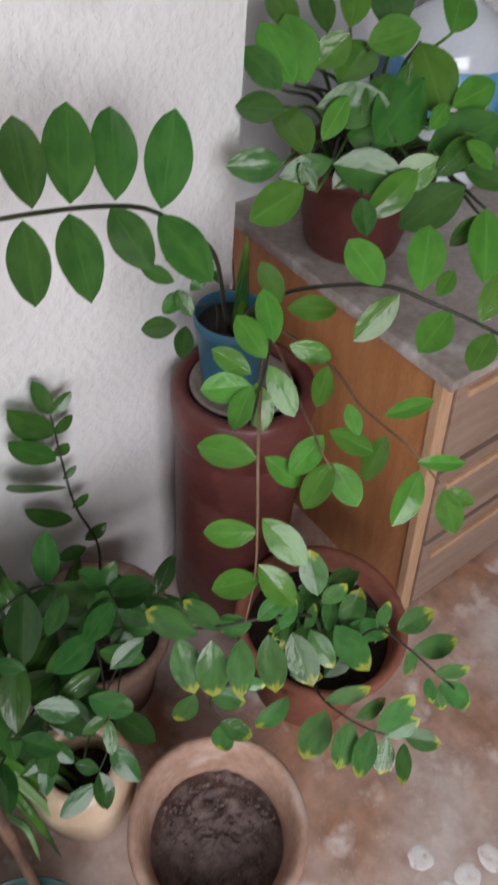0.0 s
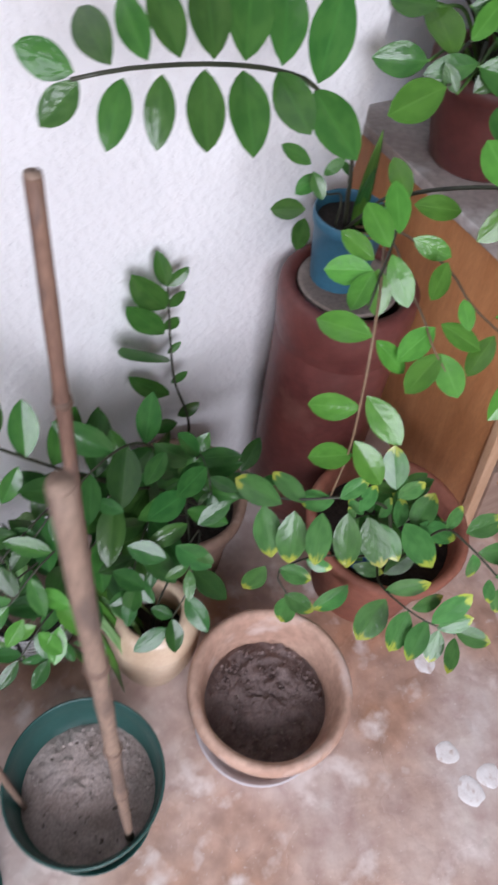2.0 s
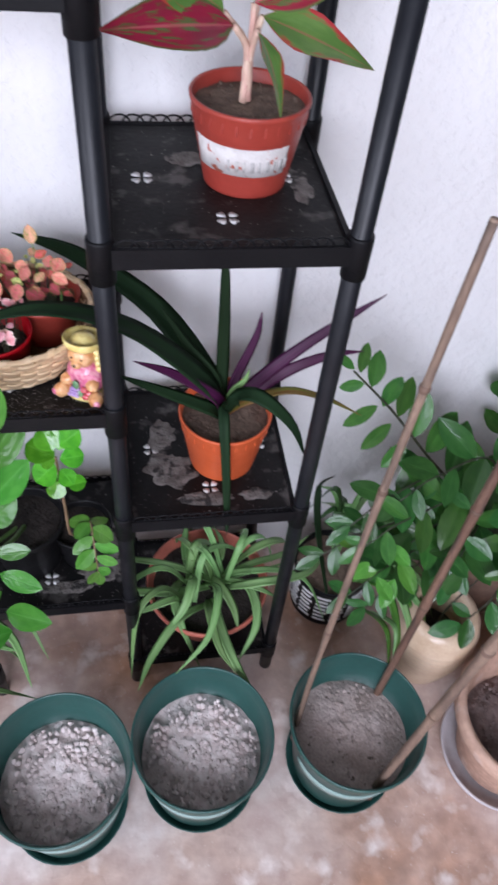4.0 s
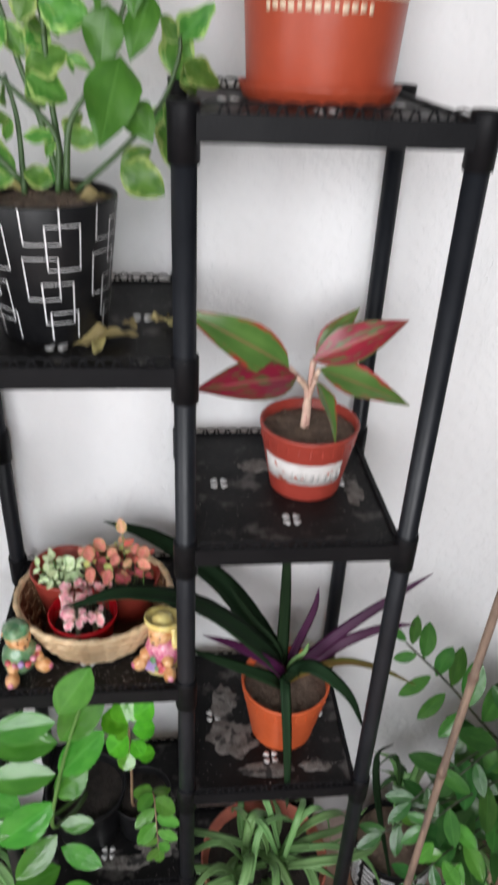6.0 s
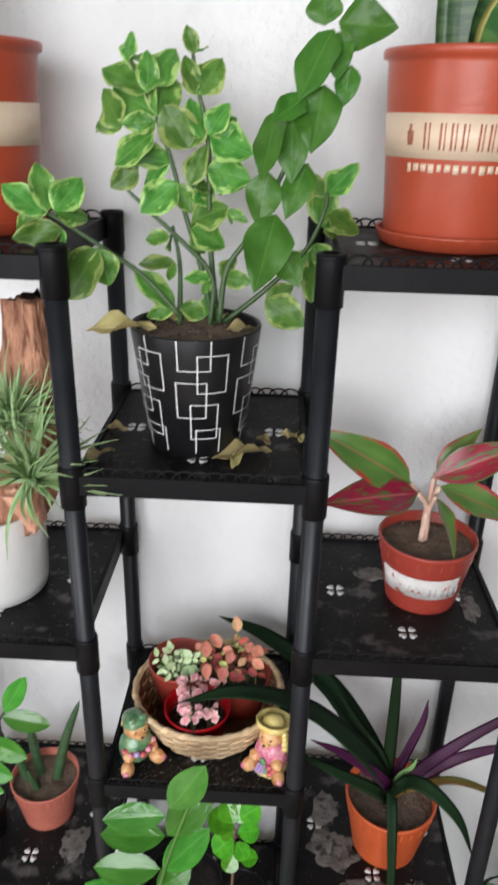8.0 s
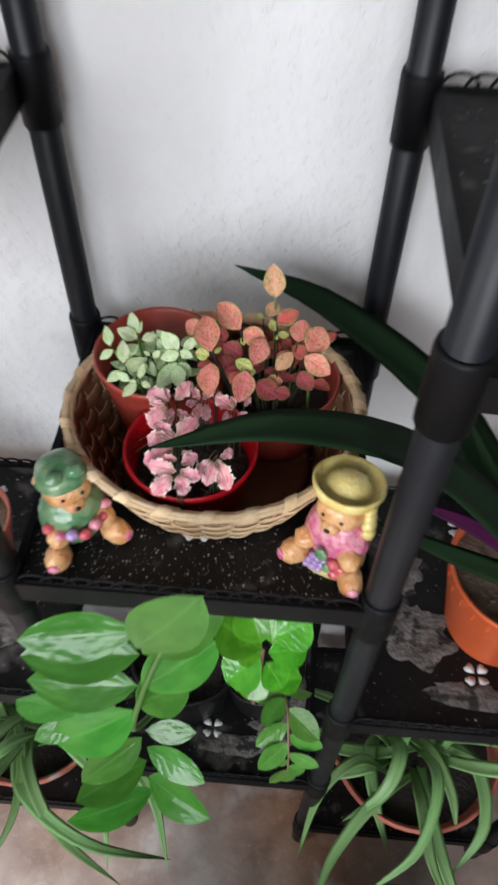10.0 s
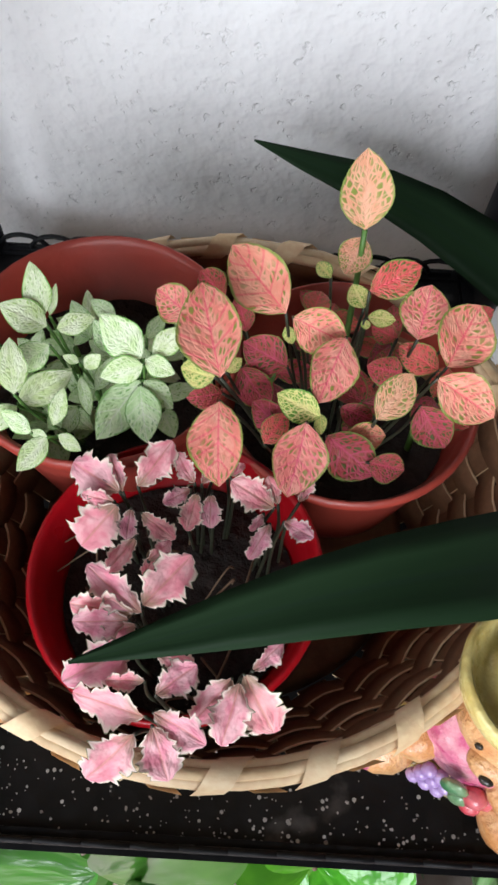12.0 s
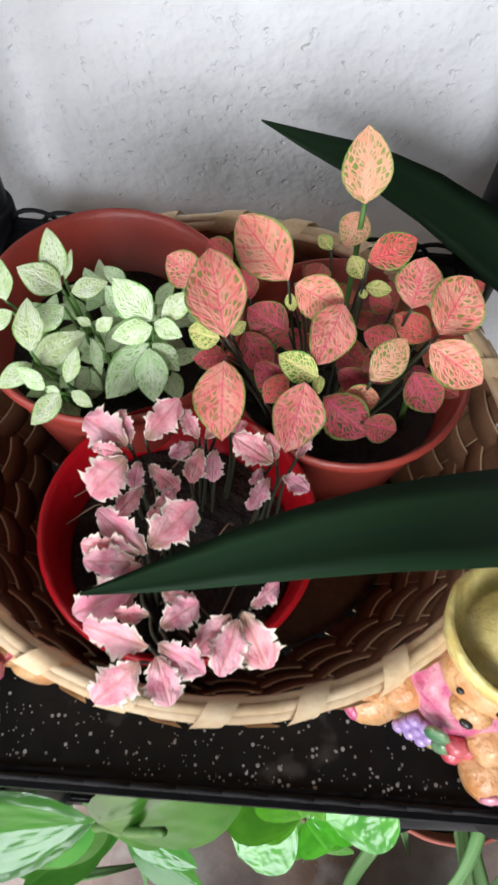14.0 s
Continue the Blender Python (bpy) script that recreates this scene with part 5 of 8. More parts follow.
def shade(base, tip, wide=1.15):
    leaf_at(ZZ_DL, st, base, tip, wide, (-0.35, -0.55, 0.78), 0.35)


lime((0.392, -0.059, 0.444), (0.352, -0.054, 0.438), 1.2)
lime((0.418, -0.073, 0.441), (0.393, -0.108, 0.411), 1.3)
lime((0.426, -0.050, 0.462), (0.443, -0.104, 0.443), 1.0)
lime((0.381, -0.046, 0.452), (0.348, -0.063, 0.437), 1.2)
lime((0.391, -0.066, 0.438), (0.407, -0.103, 0.424), 1.2)
lime((0.361, -0.024, 0.465), (0.335, 0.001, 0.460))
lime((0.411, -0.029, 0.475), (0.437, -0.069, 0.472), 1.2)
st = shoot(den, 0.003, STEM, (HX - 0.04, HY, 0.2), (0.66, 0.08, 0.36), (0.62, 0.02, 0.43))
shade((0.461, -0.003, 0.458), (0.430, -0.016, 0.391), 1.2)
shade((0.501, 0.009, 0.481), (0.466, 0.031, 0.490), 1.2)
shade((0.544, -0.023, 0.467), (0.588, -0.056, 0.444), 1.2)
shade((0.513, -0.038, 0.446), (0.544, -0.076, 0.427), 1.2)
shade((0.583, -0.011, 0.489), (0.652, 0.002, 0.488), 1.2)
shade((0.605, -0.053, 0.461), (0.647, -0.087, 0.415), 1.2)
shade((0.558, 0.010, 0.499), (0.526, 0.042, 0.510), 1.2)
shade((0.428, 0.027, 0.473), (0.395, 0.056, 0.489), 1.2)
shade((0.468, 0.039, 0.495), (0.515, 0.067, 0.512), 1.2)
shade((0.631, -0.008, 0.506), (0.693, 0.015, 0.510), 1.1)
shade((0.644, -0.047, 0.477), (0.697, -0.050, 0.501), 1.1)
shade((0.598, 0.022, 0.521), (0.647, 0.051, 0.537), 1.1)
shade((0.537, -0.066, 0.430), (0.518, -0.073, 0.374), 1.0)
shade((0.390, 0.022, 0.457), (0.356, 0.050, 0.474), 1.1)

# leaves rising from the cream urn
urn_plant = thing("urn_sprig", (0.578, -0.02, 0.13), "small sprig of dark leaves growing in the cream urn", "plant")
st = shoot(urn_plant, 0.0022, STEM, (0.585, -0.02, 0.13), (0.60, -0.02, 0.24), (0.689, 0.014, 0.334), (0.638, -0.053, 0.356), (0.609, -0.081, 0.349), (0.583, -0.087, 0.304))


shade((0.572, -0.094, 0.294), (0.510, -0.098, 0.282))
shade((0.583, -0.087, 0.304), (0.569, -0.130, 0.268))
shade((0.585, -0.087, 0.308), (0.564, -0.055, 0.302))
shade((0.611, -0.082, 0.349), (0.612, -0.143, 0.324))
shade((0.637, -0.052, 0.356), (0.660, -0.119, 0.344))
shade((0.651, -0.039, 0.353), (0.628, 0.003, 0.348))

# black pot with a barred label and a strap-leaved plant
bp = thing("potted_strap_plant", (0.418, 0.146, 0), "strap-leaved plant in a black pot ringed with white bars", "potted plant")
part("pot", lathe(pot_profile(0.074, 0.081, 0.140, 0.010, 0.003, 0.0025, 0.118), 40), BLACK, bp)
part("soil", heap(0.076, 0.122, 0.004, 0.003, 12), SOIL, bp)
for column in range(9):
    for k in range(7):
        z, a = 0.022 + k * 0.0152, math.radians(-205 + column * 27)
        r = 0.0752 + 0.0068 * z / 0.140
        part("white_bar", band(r, r + 0.0003, z, z + 0.0062, a, a + math.radians(21 - 3 * (k % 2)), 0.0012, 5), LINE_W, bp)
rnd = random.Random(9)
for k in range(11):
    a = rnd.uniform(math.radians(-15), math.radians(200))
    r, h = rnd.uniform(0.06, 0.13), rnd.uniform(0.08, 0.20)
    cx, cy = 0.418, 0.150
    ribbon("leaf", [(cx, cy, 0.12), (cx + 0.35 * r * math.cos(a), cy + 0.35 * r * math.sin(a) * 0.8, 0.19 + h), (cx + r * math.cos(a), cy + r * math.sin(a) * 0.8, 0.20 + h * rnd.uniform(0.2, 0.9))], 0.0085, SPIDER if k % 3 else ZZ_DARK, bp, thick=0.001)
ribbon("leaf", [(0.38, 0.06, 0.165), (0.345, 0.10, 0.33), (0.34, 0.13, 0.42), (0.36, 0.12, 0.47)], 0.008, TRAD, bp)
ribbon("leaf", [(0.45, 0.0, 0.19), (0.47, -0.06, 0.24), (0.465, -0.10, 0.20)], 0.006, SPIDER, bp)
ribbon("leaf", [(0.43, 0.02, 0.18), (0.445, -0.07, 0.26), (0.452, -0.125, 0.19)], 0.006, ZZ_YOUNG, bp)

for k in range(8):
    a = math.radians(-75 + k * 11)
    ribbon("leaf", [(0.435, 0.085, 0.165), (0.46 + 0.05 * math.cos(a), 0.07 + 0.05 * math.sin(a), 0.235 + 0.014 * (k % 3)), (0.46 + 0.105 * math.cos(a), 0.05 + 0.105 * math.sin(a), 0.20 + 0.02 * (k % 2)), (0.46 + (0.13 + 0.01 * (k % 3)) * math.cos(a), 0.05 + 0.14 * math.sin(a), 0.09 + 0.02 * (k % 4))], 0.0095, SPIDER if k % 2 else ZZ_YOUNG, bp, thick=0.001)

# big broad-leaved plant on the cabinet
CX, CY = 1.375, 0.250
cabp = thing("potted_zz_plant", (CX, CY, 0.705), "large broad-leaved glossy plant in a dark red clay pot", "potted plant")
part("pot", lathe([(0, 0.0), (0.075, 0.0), (0.082, 0.008), (0.104, 0.11), (0.110, 0.135), (0.120, 0.142), (0.122, 0.165), (0.115, 0.170), (0.104, 0.168), (0.098, 0.14), (0, 0.12)], 44, wobble=0.012), CLAY_DARK, cabp)
part("soil", heap(0.099, 0.145, 0.004, 0.003, 13), SOIL_DARK, cabp)


def broad(base, tip, wide=1.35):
    """A broad leaf on a stalk of its own that rises from the pot."""
    b, r = Vector(base), LEAF_RND
    foot = Vector((CX + r.uniform(-0.05, 0.03), CY + r.uniform(-0.05, 0.02), 0.84))
    mid = foot.lerp(b, 0.55) + Vector((0.02, 0.02, 0.03))
    k = stem_part("stem", even(spline((foot, mid, b), 30), 14), 0.0042, STEM_G if r.random() < 0.5 else STEM, cabp, 0.5)
    leaf_at(ZZ_BIG if r.random() < 0.45 else ZZ_BIGY, k, base, tip, wide, (-0.5, -0.68, 0.5), 0.28)


broad((1.193, 0.255, 1.008), (1.187, 0.324, 1.070))
broad((1.176, 0.260, 1.003), (1.151, 0.316, 1.047))
broad((1.208, 0.244, 1.009), (1.227, 0.318, 1.077))
broad((1.165, 0.240, 0.986), (1.125, 0.295, 0.979))
broad((1.123, 0.194, 0.940), (1.052, 0.224, 0.943))
broad((1.130, 0.156, 0.922), (1.047, 0.173, 0.890), 1.15)
broad((1.179, 0.155, 0.945), (1.109, 0.183, 0.929), 1.15)
broad((1.177, 0.152, 0.942), (1.254, 0.087, 0.925), 1.2)
broad((1.201, 0.216, 0.990), (1.273, 0.150, 1.001), 1.3)
broad((1.154, 0.178, 0.946), (1.179, 0.266, 0.993), 1.1)
broad((1.341, 0.151, 1.020), (1.232, 0.134, 0.961))
broad((1.366, 0.187, 1.053), (1.341, 0.103, 0.993))
broad((1.402, 0.046, 0.990), (1.297, 0.089, 0.934))
broad((1.305, 0.021, 0.929), (1.230, 0.062, 0.873), 1.4)
broad((1.265, 0.076, 0.941), (1.185, 0.080, 0.893), 1.1)
broad((1.310, -0.015, 0.911), (1.258, -0.080, 0.854), 1.25)
broad((1.317, 0.040, 0.946), (1.333, -0.028, 0.942), 1.2)
broad((1.304, 0.230, 1.047), (1.371, 0.195, 1.067))
broad((1.183, 0.099, 0.915), (1.152, 0.056, 0.890))
broad((1.351, 0.102, 0.997), (1.431, 0.089, 1.019))
broad((1.242, 0.218, 1.010), (1.326, 0.240, 1.055))
broad((1.269, 0.274, 1.055), (1.276, 0.313, 1.112))
broad((1.298, 0.260, 1.061), (1.333, 0.284, 1.119))
broad((1.344, 0.216, 1.059), (1.398, 0.288, 1.118))
broad((1.231, 0.302, 1.053), (1.246, 0.369, 1.096))
broad((1.408, 0.168, 1.062), (1.480, 0.209, 1.113))
broad((1.230, 0.252, 1.024), (1.278, 0.241, 1.062))
broad((1.296, 0.160, 1.004), (1.315, 0.157, 1.045))
broad((1.230, 0.132, 0.960), (1.173, 0.142, 0.912), 1.3)
broad((1.256, 0.116, 0.967), (1.232, 0.180, 0.957), 1.3)
broad((1.182, 0.182, 0.961), (1.228, 0.184, 1.010), 1.2)
broad((1.291, 0.062, 0.956), (1.231, 0.091, 0.917), 1.4)
broad((1.339, 0.049, 0.980), (1.276, 0.047, 0.942), 1.2)
broad((1.296, -0.017, 0.907), (1.265, -0.008, 0.862), 1.2)
broad((1.297, 0.094, 0.981), (1.341, 0.099, 1.007), 1.2)
broad((1.239, 0.168, 0.990), (1.285, 0.160, 1.035), 1.3)
broad((1.146, 0.148, 0.913), (1.134, 0.174, 0.945), 1.0)
broad((1.341, 0.003, 0.951), (1.304, 0.036, 0.986), 1.2)

# clear drinking-water bottle behind the plant
bt = thing("water_bottle", (1.70, 0.345, 0.705), "large clear plastic water bottle with a blue label", "bottle")
part("body", lathe([(0, 0.004), (0.10, 0.0), (0.113, 0.012), (0.113, 0.05), (0.110, 0.057), (0.113, 0.064), (0.113, 0.11), (0.110, 0.118), (0.113, 0.126), (0.113, 0.245), (0.10, 0.28), (0.05, 0.315), (0.03, 0.322), (0.03, 0.345), (0, 0.345)], 40), WATER_PET, bt)
part("label", lathe([(0.1132, 0.135), (0.1145, 0.136), (0.1145, 0.235), (0.1132, 0.236)], 40), LABEL_BLUE, bt, "blue and white label")
part("label_panel", band(0.1147, 0.1147, 0.15, 0.215, math.radians(215), math.radians(262), 0.001, 10), PAPER, bt)
part("cap", lathe([(0.031, 0.337), (0.033, 0.34), (0.033, 0.365), (0.027, 0.37), (0, 0.37)], 30), CERAMIC_W, bt, "white screw cap")


# ---- things on the rack ----
Z1, Z2, Z3, Z4 = (R_TOP - k * STEP for k in range(4))
M1, M2, M3 = (R_TOP - STEP / 2 - k * STEP for k in range(3))


def printed_pot(name, x, y, z, label, turn):
    """Tall orange nursery pot with a printed cream band, on a frilled saucer."""
    t = thing(name, (x, y, z), label, "plant pot", "tall orange pots on the rack")
    frill = lambda a, r, q: 0.0012 * math.sin(a * 26) if q > 0.013 else 0
    part("saucer", lathe([(0, 0.002), (0.073, 0.0), (0.078, 0.003), (0.0815, 0.014), (0.0832, 0.017), (0.080, 0.0155), (0.0765, 0.007), (0, 0.006)], 78, ripple=frill), ORANGE, t, "frilled orange saucer")
    R0, R1, H = 0.0735, 0.0865, 0.183
    p = part("pot", lathe([(r, q + 0.006) for r, q in ((0, 0.002), (0.06, 0.0), (R0, 0.0), (R0 + 0.0008, 0.003), (R1 - 0.0015, H - 0.014), (R1 - 0.001, H - 0.010), (R1 + 0.0035, H - 0.0085), (R1 + 0.0045, H - 0.002), (R1 + 0.003, H), (R1 - 0.001, H), (R1 - 0.002, H - 0.01), (R1 - 0.006, H - 0.04), (0, H - 0.04))], 56), ORANGE, t)
    rad = lambda q: R0 + (R1 - R0) * (q - 0.006) / H
    a0 = math.radians(turn)
    z0, z1 = 0.090, 0.131
    b = part("printed_band", band(rad(z0), rad(z1), z0, z1, a0 - 1.72, a0 + 1.72, 0.0007, 60), CREAM, p, "cream printed band")
    # plain bars and a small leaf-like mark stand in for the print
    def bar(a, w, q0, q1, mat, off=0.0014):
        part("print_bar", band(rad(q0), rad(q1), q0, q1, a - w / 2, a + w / 2, off, 3), mat, b)
    cursor = a0 - 0.62
    for w in (0.11, 0.0, 0.10, 0.10, 0.10, 0.0, 0.09, 0.09, 0.09, 0.09, 0.09):
        if w:
            bar(cursor - w * 0.3, 0.022, z0 + 0.0085, z1 - 0.0085, PRINT_RED)
            bar(cursor + w * 0.22, 0.014, z0 + 0.0085, z1 - 0.0085, PRINT_RED)
            cursor += w * 1.32
        else:
            cursor += 0.05
    for da, dz in ((0, 0.022), (-0.028, 0.016), (0.028, 0.016), (-0.02, 0.012), (0.02, 0.012)):
        bar(a0 - 0.86 + da, 0.034, z0 + dz, z0 + dz + 0.009, PRINT_RED)
    for k in range(13):
        bar(a0 - 0.86 + k * 0.105, 0.074 if k % 4 else 0.05, 0.0785 if k % 3 else 0.077, 0.0855, CREAM, 0.0008)
    part("soil", heap(0.081, 0.155, 0.005, 0.003, 3), SOIL, t)
    return t


pr = printed_pot("potted_snake_plant", 0.140, 0.150, Z1, "snake plant in a tall orange pot with a printed band", -92)
for pts, w, mat, up in (([(0.122, 0.145, Z1 + 0.15), (0.119, 0.145, 1.70), (0.112, 0.15, 1.80), (0.11, 0.155, 1.90)], 0.024, SANS, (-0.1, -1, 0.1)),
                        ([(0.150, 0.135, Z1 + 0.15), (0.158, 0.13, 1.69), (0.185, 0.13, 1.745), (0.235, 0.13, 1.80), (0.27, 0.13, 1.83)], 0.027, SANS, (-0.5, -1, 0.5)),
                        ([(0.145, 0.12, Z1 + 0.15), (0.150, 0.105, 1.68), (0.178, 0.10, 1.715), (0.24, 0.10, 1.76), (0.30, 0.10, 1.80)], 0.021, SANS_Y, (-0.45, -0.6, 0.8)),
                        ([(0.170, 0.15, Z1 + 0.15), (0.180, 0.15, 1.70), (0.21, 0.15, 1.78), (0.24, 0.15, 1.86)], 0.023, SANS, (-0.4, -1, 0.3)),
                        ([(0.165, 0.17, Z1 + 0.15), (0.19, 0.17, 1.70), (0.25, 0.17, 1.77), (0.31, 0.17, 1.83)], 0.022, SANS_Y, (-0.4, -0.8, 0.6))):
    ribbon("leaf", pts, w, mat, pr, up, 0.35, 0.003, shape=lambda u: min(1, 0.75 + u) * (1 - u ** 4) ** 0.8)
pl = printed_pot("potted_green_plant", -0.395, 0.150, Z1, "tall orange pot with a printed band and green leaves", -75)
for k in range(6):
    a = k * 1.05
    ribbon("leaf", [(-0.395, 0.15, Z1 + 0.15), (-0.395 + 0.03 * math.cos(a), 0.15 + 0.03 * math.sin(a), Z1 + 0.24), (-0.395 + 0.09 * math.cos(a), 0.15 + 0.07 * math.sin(a), Z1 + 0.34)], 0.018, SANS, pl, (0, -1, 0.3), 0.3, 0.0025)


def nursery_pot(t, r0, r1, h, mat, soil_mat, seed, notches=True, soil_r=0.9):
    """A small tapering pot with a ribbed collar under its rim."""
    p = part("pot", lathe([(0, 0.002), (r0 * 0.8, 0.002), (r0 * 0.86, 0), (r0, 0), (r0 * 1.01, 0.003), (r1 * 0.93, h * 0.72), (r1 * 0.945, h * 0.74), (r1 * 0.975, h * 0.93), (r1, h * 0.95), (r1 * 1.005, h * 0.985), (r1 * 0.995, h), (r1 * 0.955, h), (r1 * 0.945, h * 0.97), (r1 * 0.90, h * 0.75), (0, h * 0.75)], 44), mat, t)
    if notches:
        for k in range(26):
            a = 2 * math.pi * k / 26
            bm = bmesh.new()
            box(bm, -0.0012, 0.0012, -0.0008, 0.0008, -h * 0.055, h * 0.055, 0.0005)
            q = part("collar_rib", bm, mat, p, smooth=False)
            q.matrix_local = pose(r1 * 0.957 * math.cos(a), r1 * 0.957 * math.sin(a), h * 0.84, 0, 4, math.degrees(a) + 90)
    part("soil", heap(r1 * 0.925, h * 0.86, 0.003, 0.0025, seed, 30, 9), soil_mat, t)
    return p


# red-leaved aglaonema
ag = thing("potted_aglaonema", (0.160, 0.132, Z2), "red and green aglaonema in a brick-red pot with a torn label", "potted plant")
p = nursery_pot(ag, 0.046, 0.0635, 0.094, TERRA_P, SOIL, 21)
tagged(part("soil_crumb_layer", crumbs(0.052, 0.083, 60, 0.0022, 22), SOIL, ag), kind="stuff")
lb = part("paper_label", band(0.0515, 0.0568, 0.028, 0.060, math.radians(-165), math.radians(-50), 0.001, 30), PAPER, p, "torn white paper label")
for k in range(9):
    a = math.radians(-120 + k * 8.5)
    part("print_bar", band(0.0528, 0.0545, 0.034, 0.046, a, a + 0.05 + 0.03 * (k % 2), 0.0014, 3), PRINT_GREY, lb)
A0 = Vector((0.157, 0.138, Z2 + 0.078))
AG_L = [leaf_mesh("aglaonema_leaf", oval(0.185, 0.40, 1.7), fold=0.25, bend=b, wave=0.12, mat=AGLAO) for b in (0.12, 0.30)]
AG_R = [leaf_mesh("aglaonema_red_leaf", oval(0.185, 0.40, 1.7), fold=0.2, bend=0.1, wave=0.1, mat=AGLAO_R)]
rnd = random.Random(31)
for base, tip, up, meshes in (((0.128, 0.130, 1.180), (0.018, 0.078, 1.268), (-0.2, -0.9, 0.6), AG_L), ((0.137, 0.120, 1.172), (0.016, 0.050, 1.196), (0.0, -0.8, 0.8), AG_R),
                              ((0.158, 0.140, 1.185), (0.272, 0.138, 1.240), (-0.2, -0.9, 0.5), AG_R), ((0.165, 0.130, 1.178), (0.274, 0.088, 1.155), (0.1, -0.7, 0.8), AG_L),
                              ((0.160, 0.120, 1.168), (0.194, 0.066, 1.122), (0.6, -0.5, 0.5), AG_L), ((0.163, 0.150, 1.188), (0.215, 0.165, 1.247), (-0.5, -0.8, 0.4), AG_L)):
    bend = [A0 + Vector((rnd.uniform(-0.006, 0.006), rnd.uniform(-0.006, 0.006), 0)), A0.lerp(Vector(base), 0.45) + Vector(((0.157 - base[0]) * 0.3, (0.138 - base[1]) * 0.3, 0.016)), Vector(base)]
    st = stem_part("leaf_stalk", spline(bend, 10), 0.0036, STEM_P, ag, 0.9)
    put_leaf(meshes, st, base, Vector(tip) - Vector(base), up, (Vector(tip) - Vector(base)).length, rnd, 1.05 if meshes is AG_R else 0.98)

part("sheath", tube([p - Vector(ag.location) for p in spline([A0 + Vector((0, 0, -0.006)), A0 + Vector((-0.001, -0.001, 0.02)), A0 + Vector((-0.003, -0.004, 0.046))], 12)], 0.0066, 12, taper=lambda u: (0.5 + 0.6 * u) * (1 - u ** 6) + 0.3 * u ** 6), STEM_P, ag, "pale pinkish leaf sheath")

# purple-backed strap plant
tr = thing("potted_spathacea", (0.156, 0.108, Z3), "strap-leaved plant with purple undersides in an orange pot", "potted plant")
nursery_pot(tr, 0.050, 0.0690, 0.108, TERRA_O, SOIL, 22)
tagged(part("soil_crumb_layer", crumbs(0.056, 0.0955, 70, 0.0024, 23), SOIL, tr), kind="stuff")
S = Vector((0.150, 0.108, Z3 + 0.100))
def strap(w, mat, up, *pts):
    ribbon("leaf", [S + Vector(q) for q in ((0, 0, -0.01), *pts)], w, mat, tr, up, 0.3, 0.0014)


strap(0.0205, TRAD, (0, -0.2, 1), (-0.02, -0.01, 0.06), (-0.12, -0.015, 0.170), (-0.22, -0.048, 0.236), (-0.3055, -0.075, 0.240))
strap(0.0200, TRAD, (0, -0.5, 1), (-0.02, 0.02, 0.05), (-0.09, 0.07, 0.14), (-0.19, 0.11, 0.200), (-0.271, 0.124, 0.227))
strap(0.0076, TRAD, (0.3, -1, 0.5), (-0.01, 0.01, 0.06), (-0.05, 0.03, 0.11), (-0.085, 0.045, 0.165))
strap(0.0094, TRAD_P, (0, -0.6, 0.8), (-0.01, -0.02, 0.05), (-0.07, -0.02, 0.10), (-0.125, -0.02, 0.128))
strap(0.0108, TRAD, (0, -0.5, 0.8), (-0.02, -0.03, 0.04), (-0.08, -0.04, 0.085), (-0.15, -0.04, 0.125))
strap(0.0097, TRAD, (0, -1, 0.1), (0.0, 0.02, 0.06), (0.0, 0.03, 0.14), (-0.002, 0.035, 0.22), (-0.004, 0.04, 0.28))
strap(0.0097, TRAD_P, (-0.3, -0.8, 0.6), (0.03, 0.0, 0.04), (0.09, 0.008, 0.10), (0.16, 0.015, 0.155), (0.215, 0.018, 0.196))
strap(0.0097, TRAD_P, (-0.1, -0.8, 0.6), (0.03, 0.0, 0.03), (0.09, 0.005, 0.075), (0.15, 0.008, 0.10), (0.20, 0.01, 0.103))
strap(0.0072, TRAD_Y, (0, -0.4, 1), (0.03, -0.01, 0.03), (0.09, -0.01, 0.05), (0.15, -0.015, 0.035), (0.21, -0.02, 0.0))
strap(0.0126, TRAD, (0.2, -0.5, 0.8), (0.015, -0.03, 0.06), (0.04, -0.06, 0.09), (0.085, -0.075, 0.05), (0.115, -0.08, -0.02))
strap(0.0083, TRAD, (0.1, -1, 0.5), (-0.005, -0.03, 0.05), (-0.008, -0.07, 0.06), (-0.004, -0.098, -0.02), (0.002, -0.106, -0.12), (0.004, -0.108, -0.16))
strap(0.0079, TRAD_P, (0, -1, 0.4), (0.02, 0.02, 0.05), (0.05, 0.05, 0.10), (0.06, 0.07, 0.13))
strap(0.0058, SPIDER, (0, -1, 0.4), (0.01, -0.01, 0.05), (0.025, -0.02, 0.085), (0.03, -0.025, 0.11))

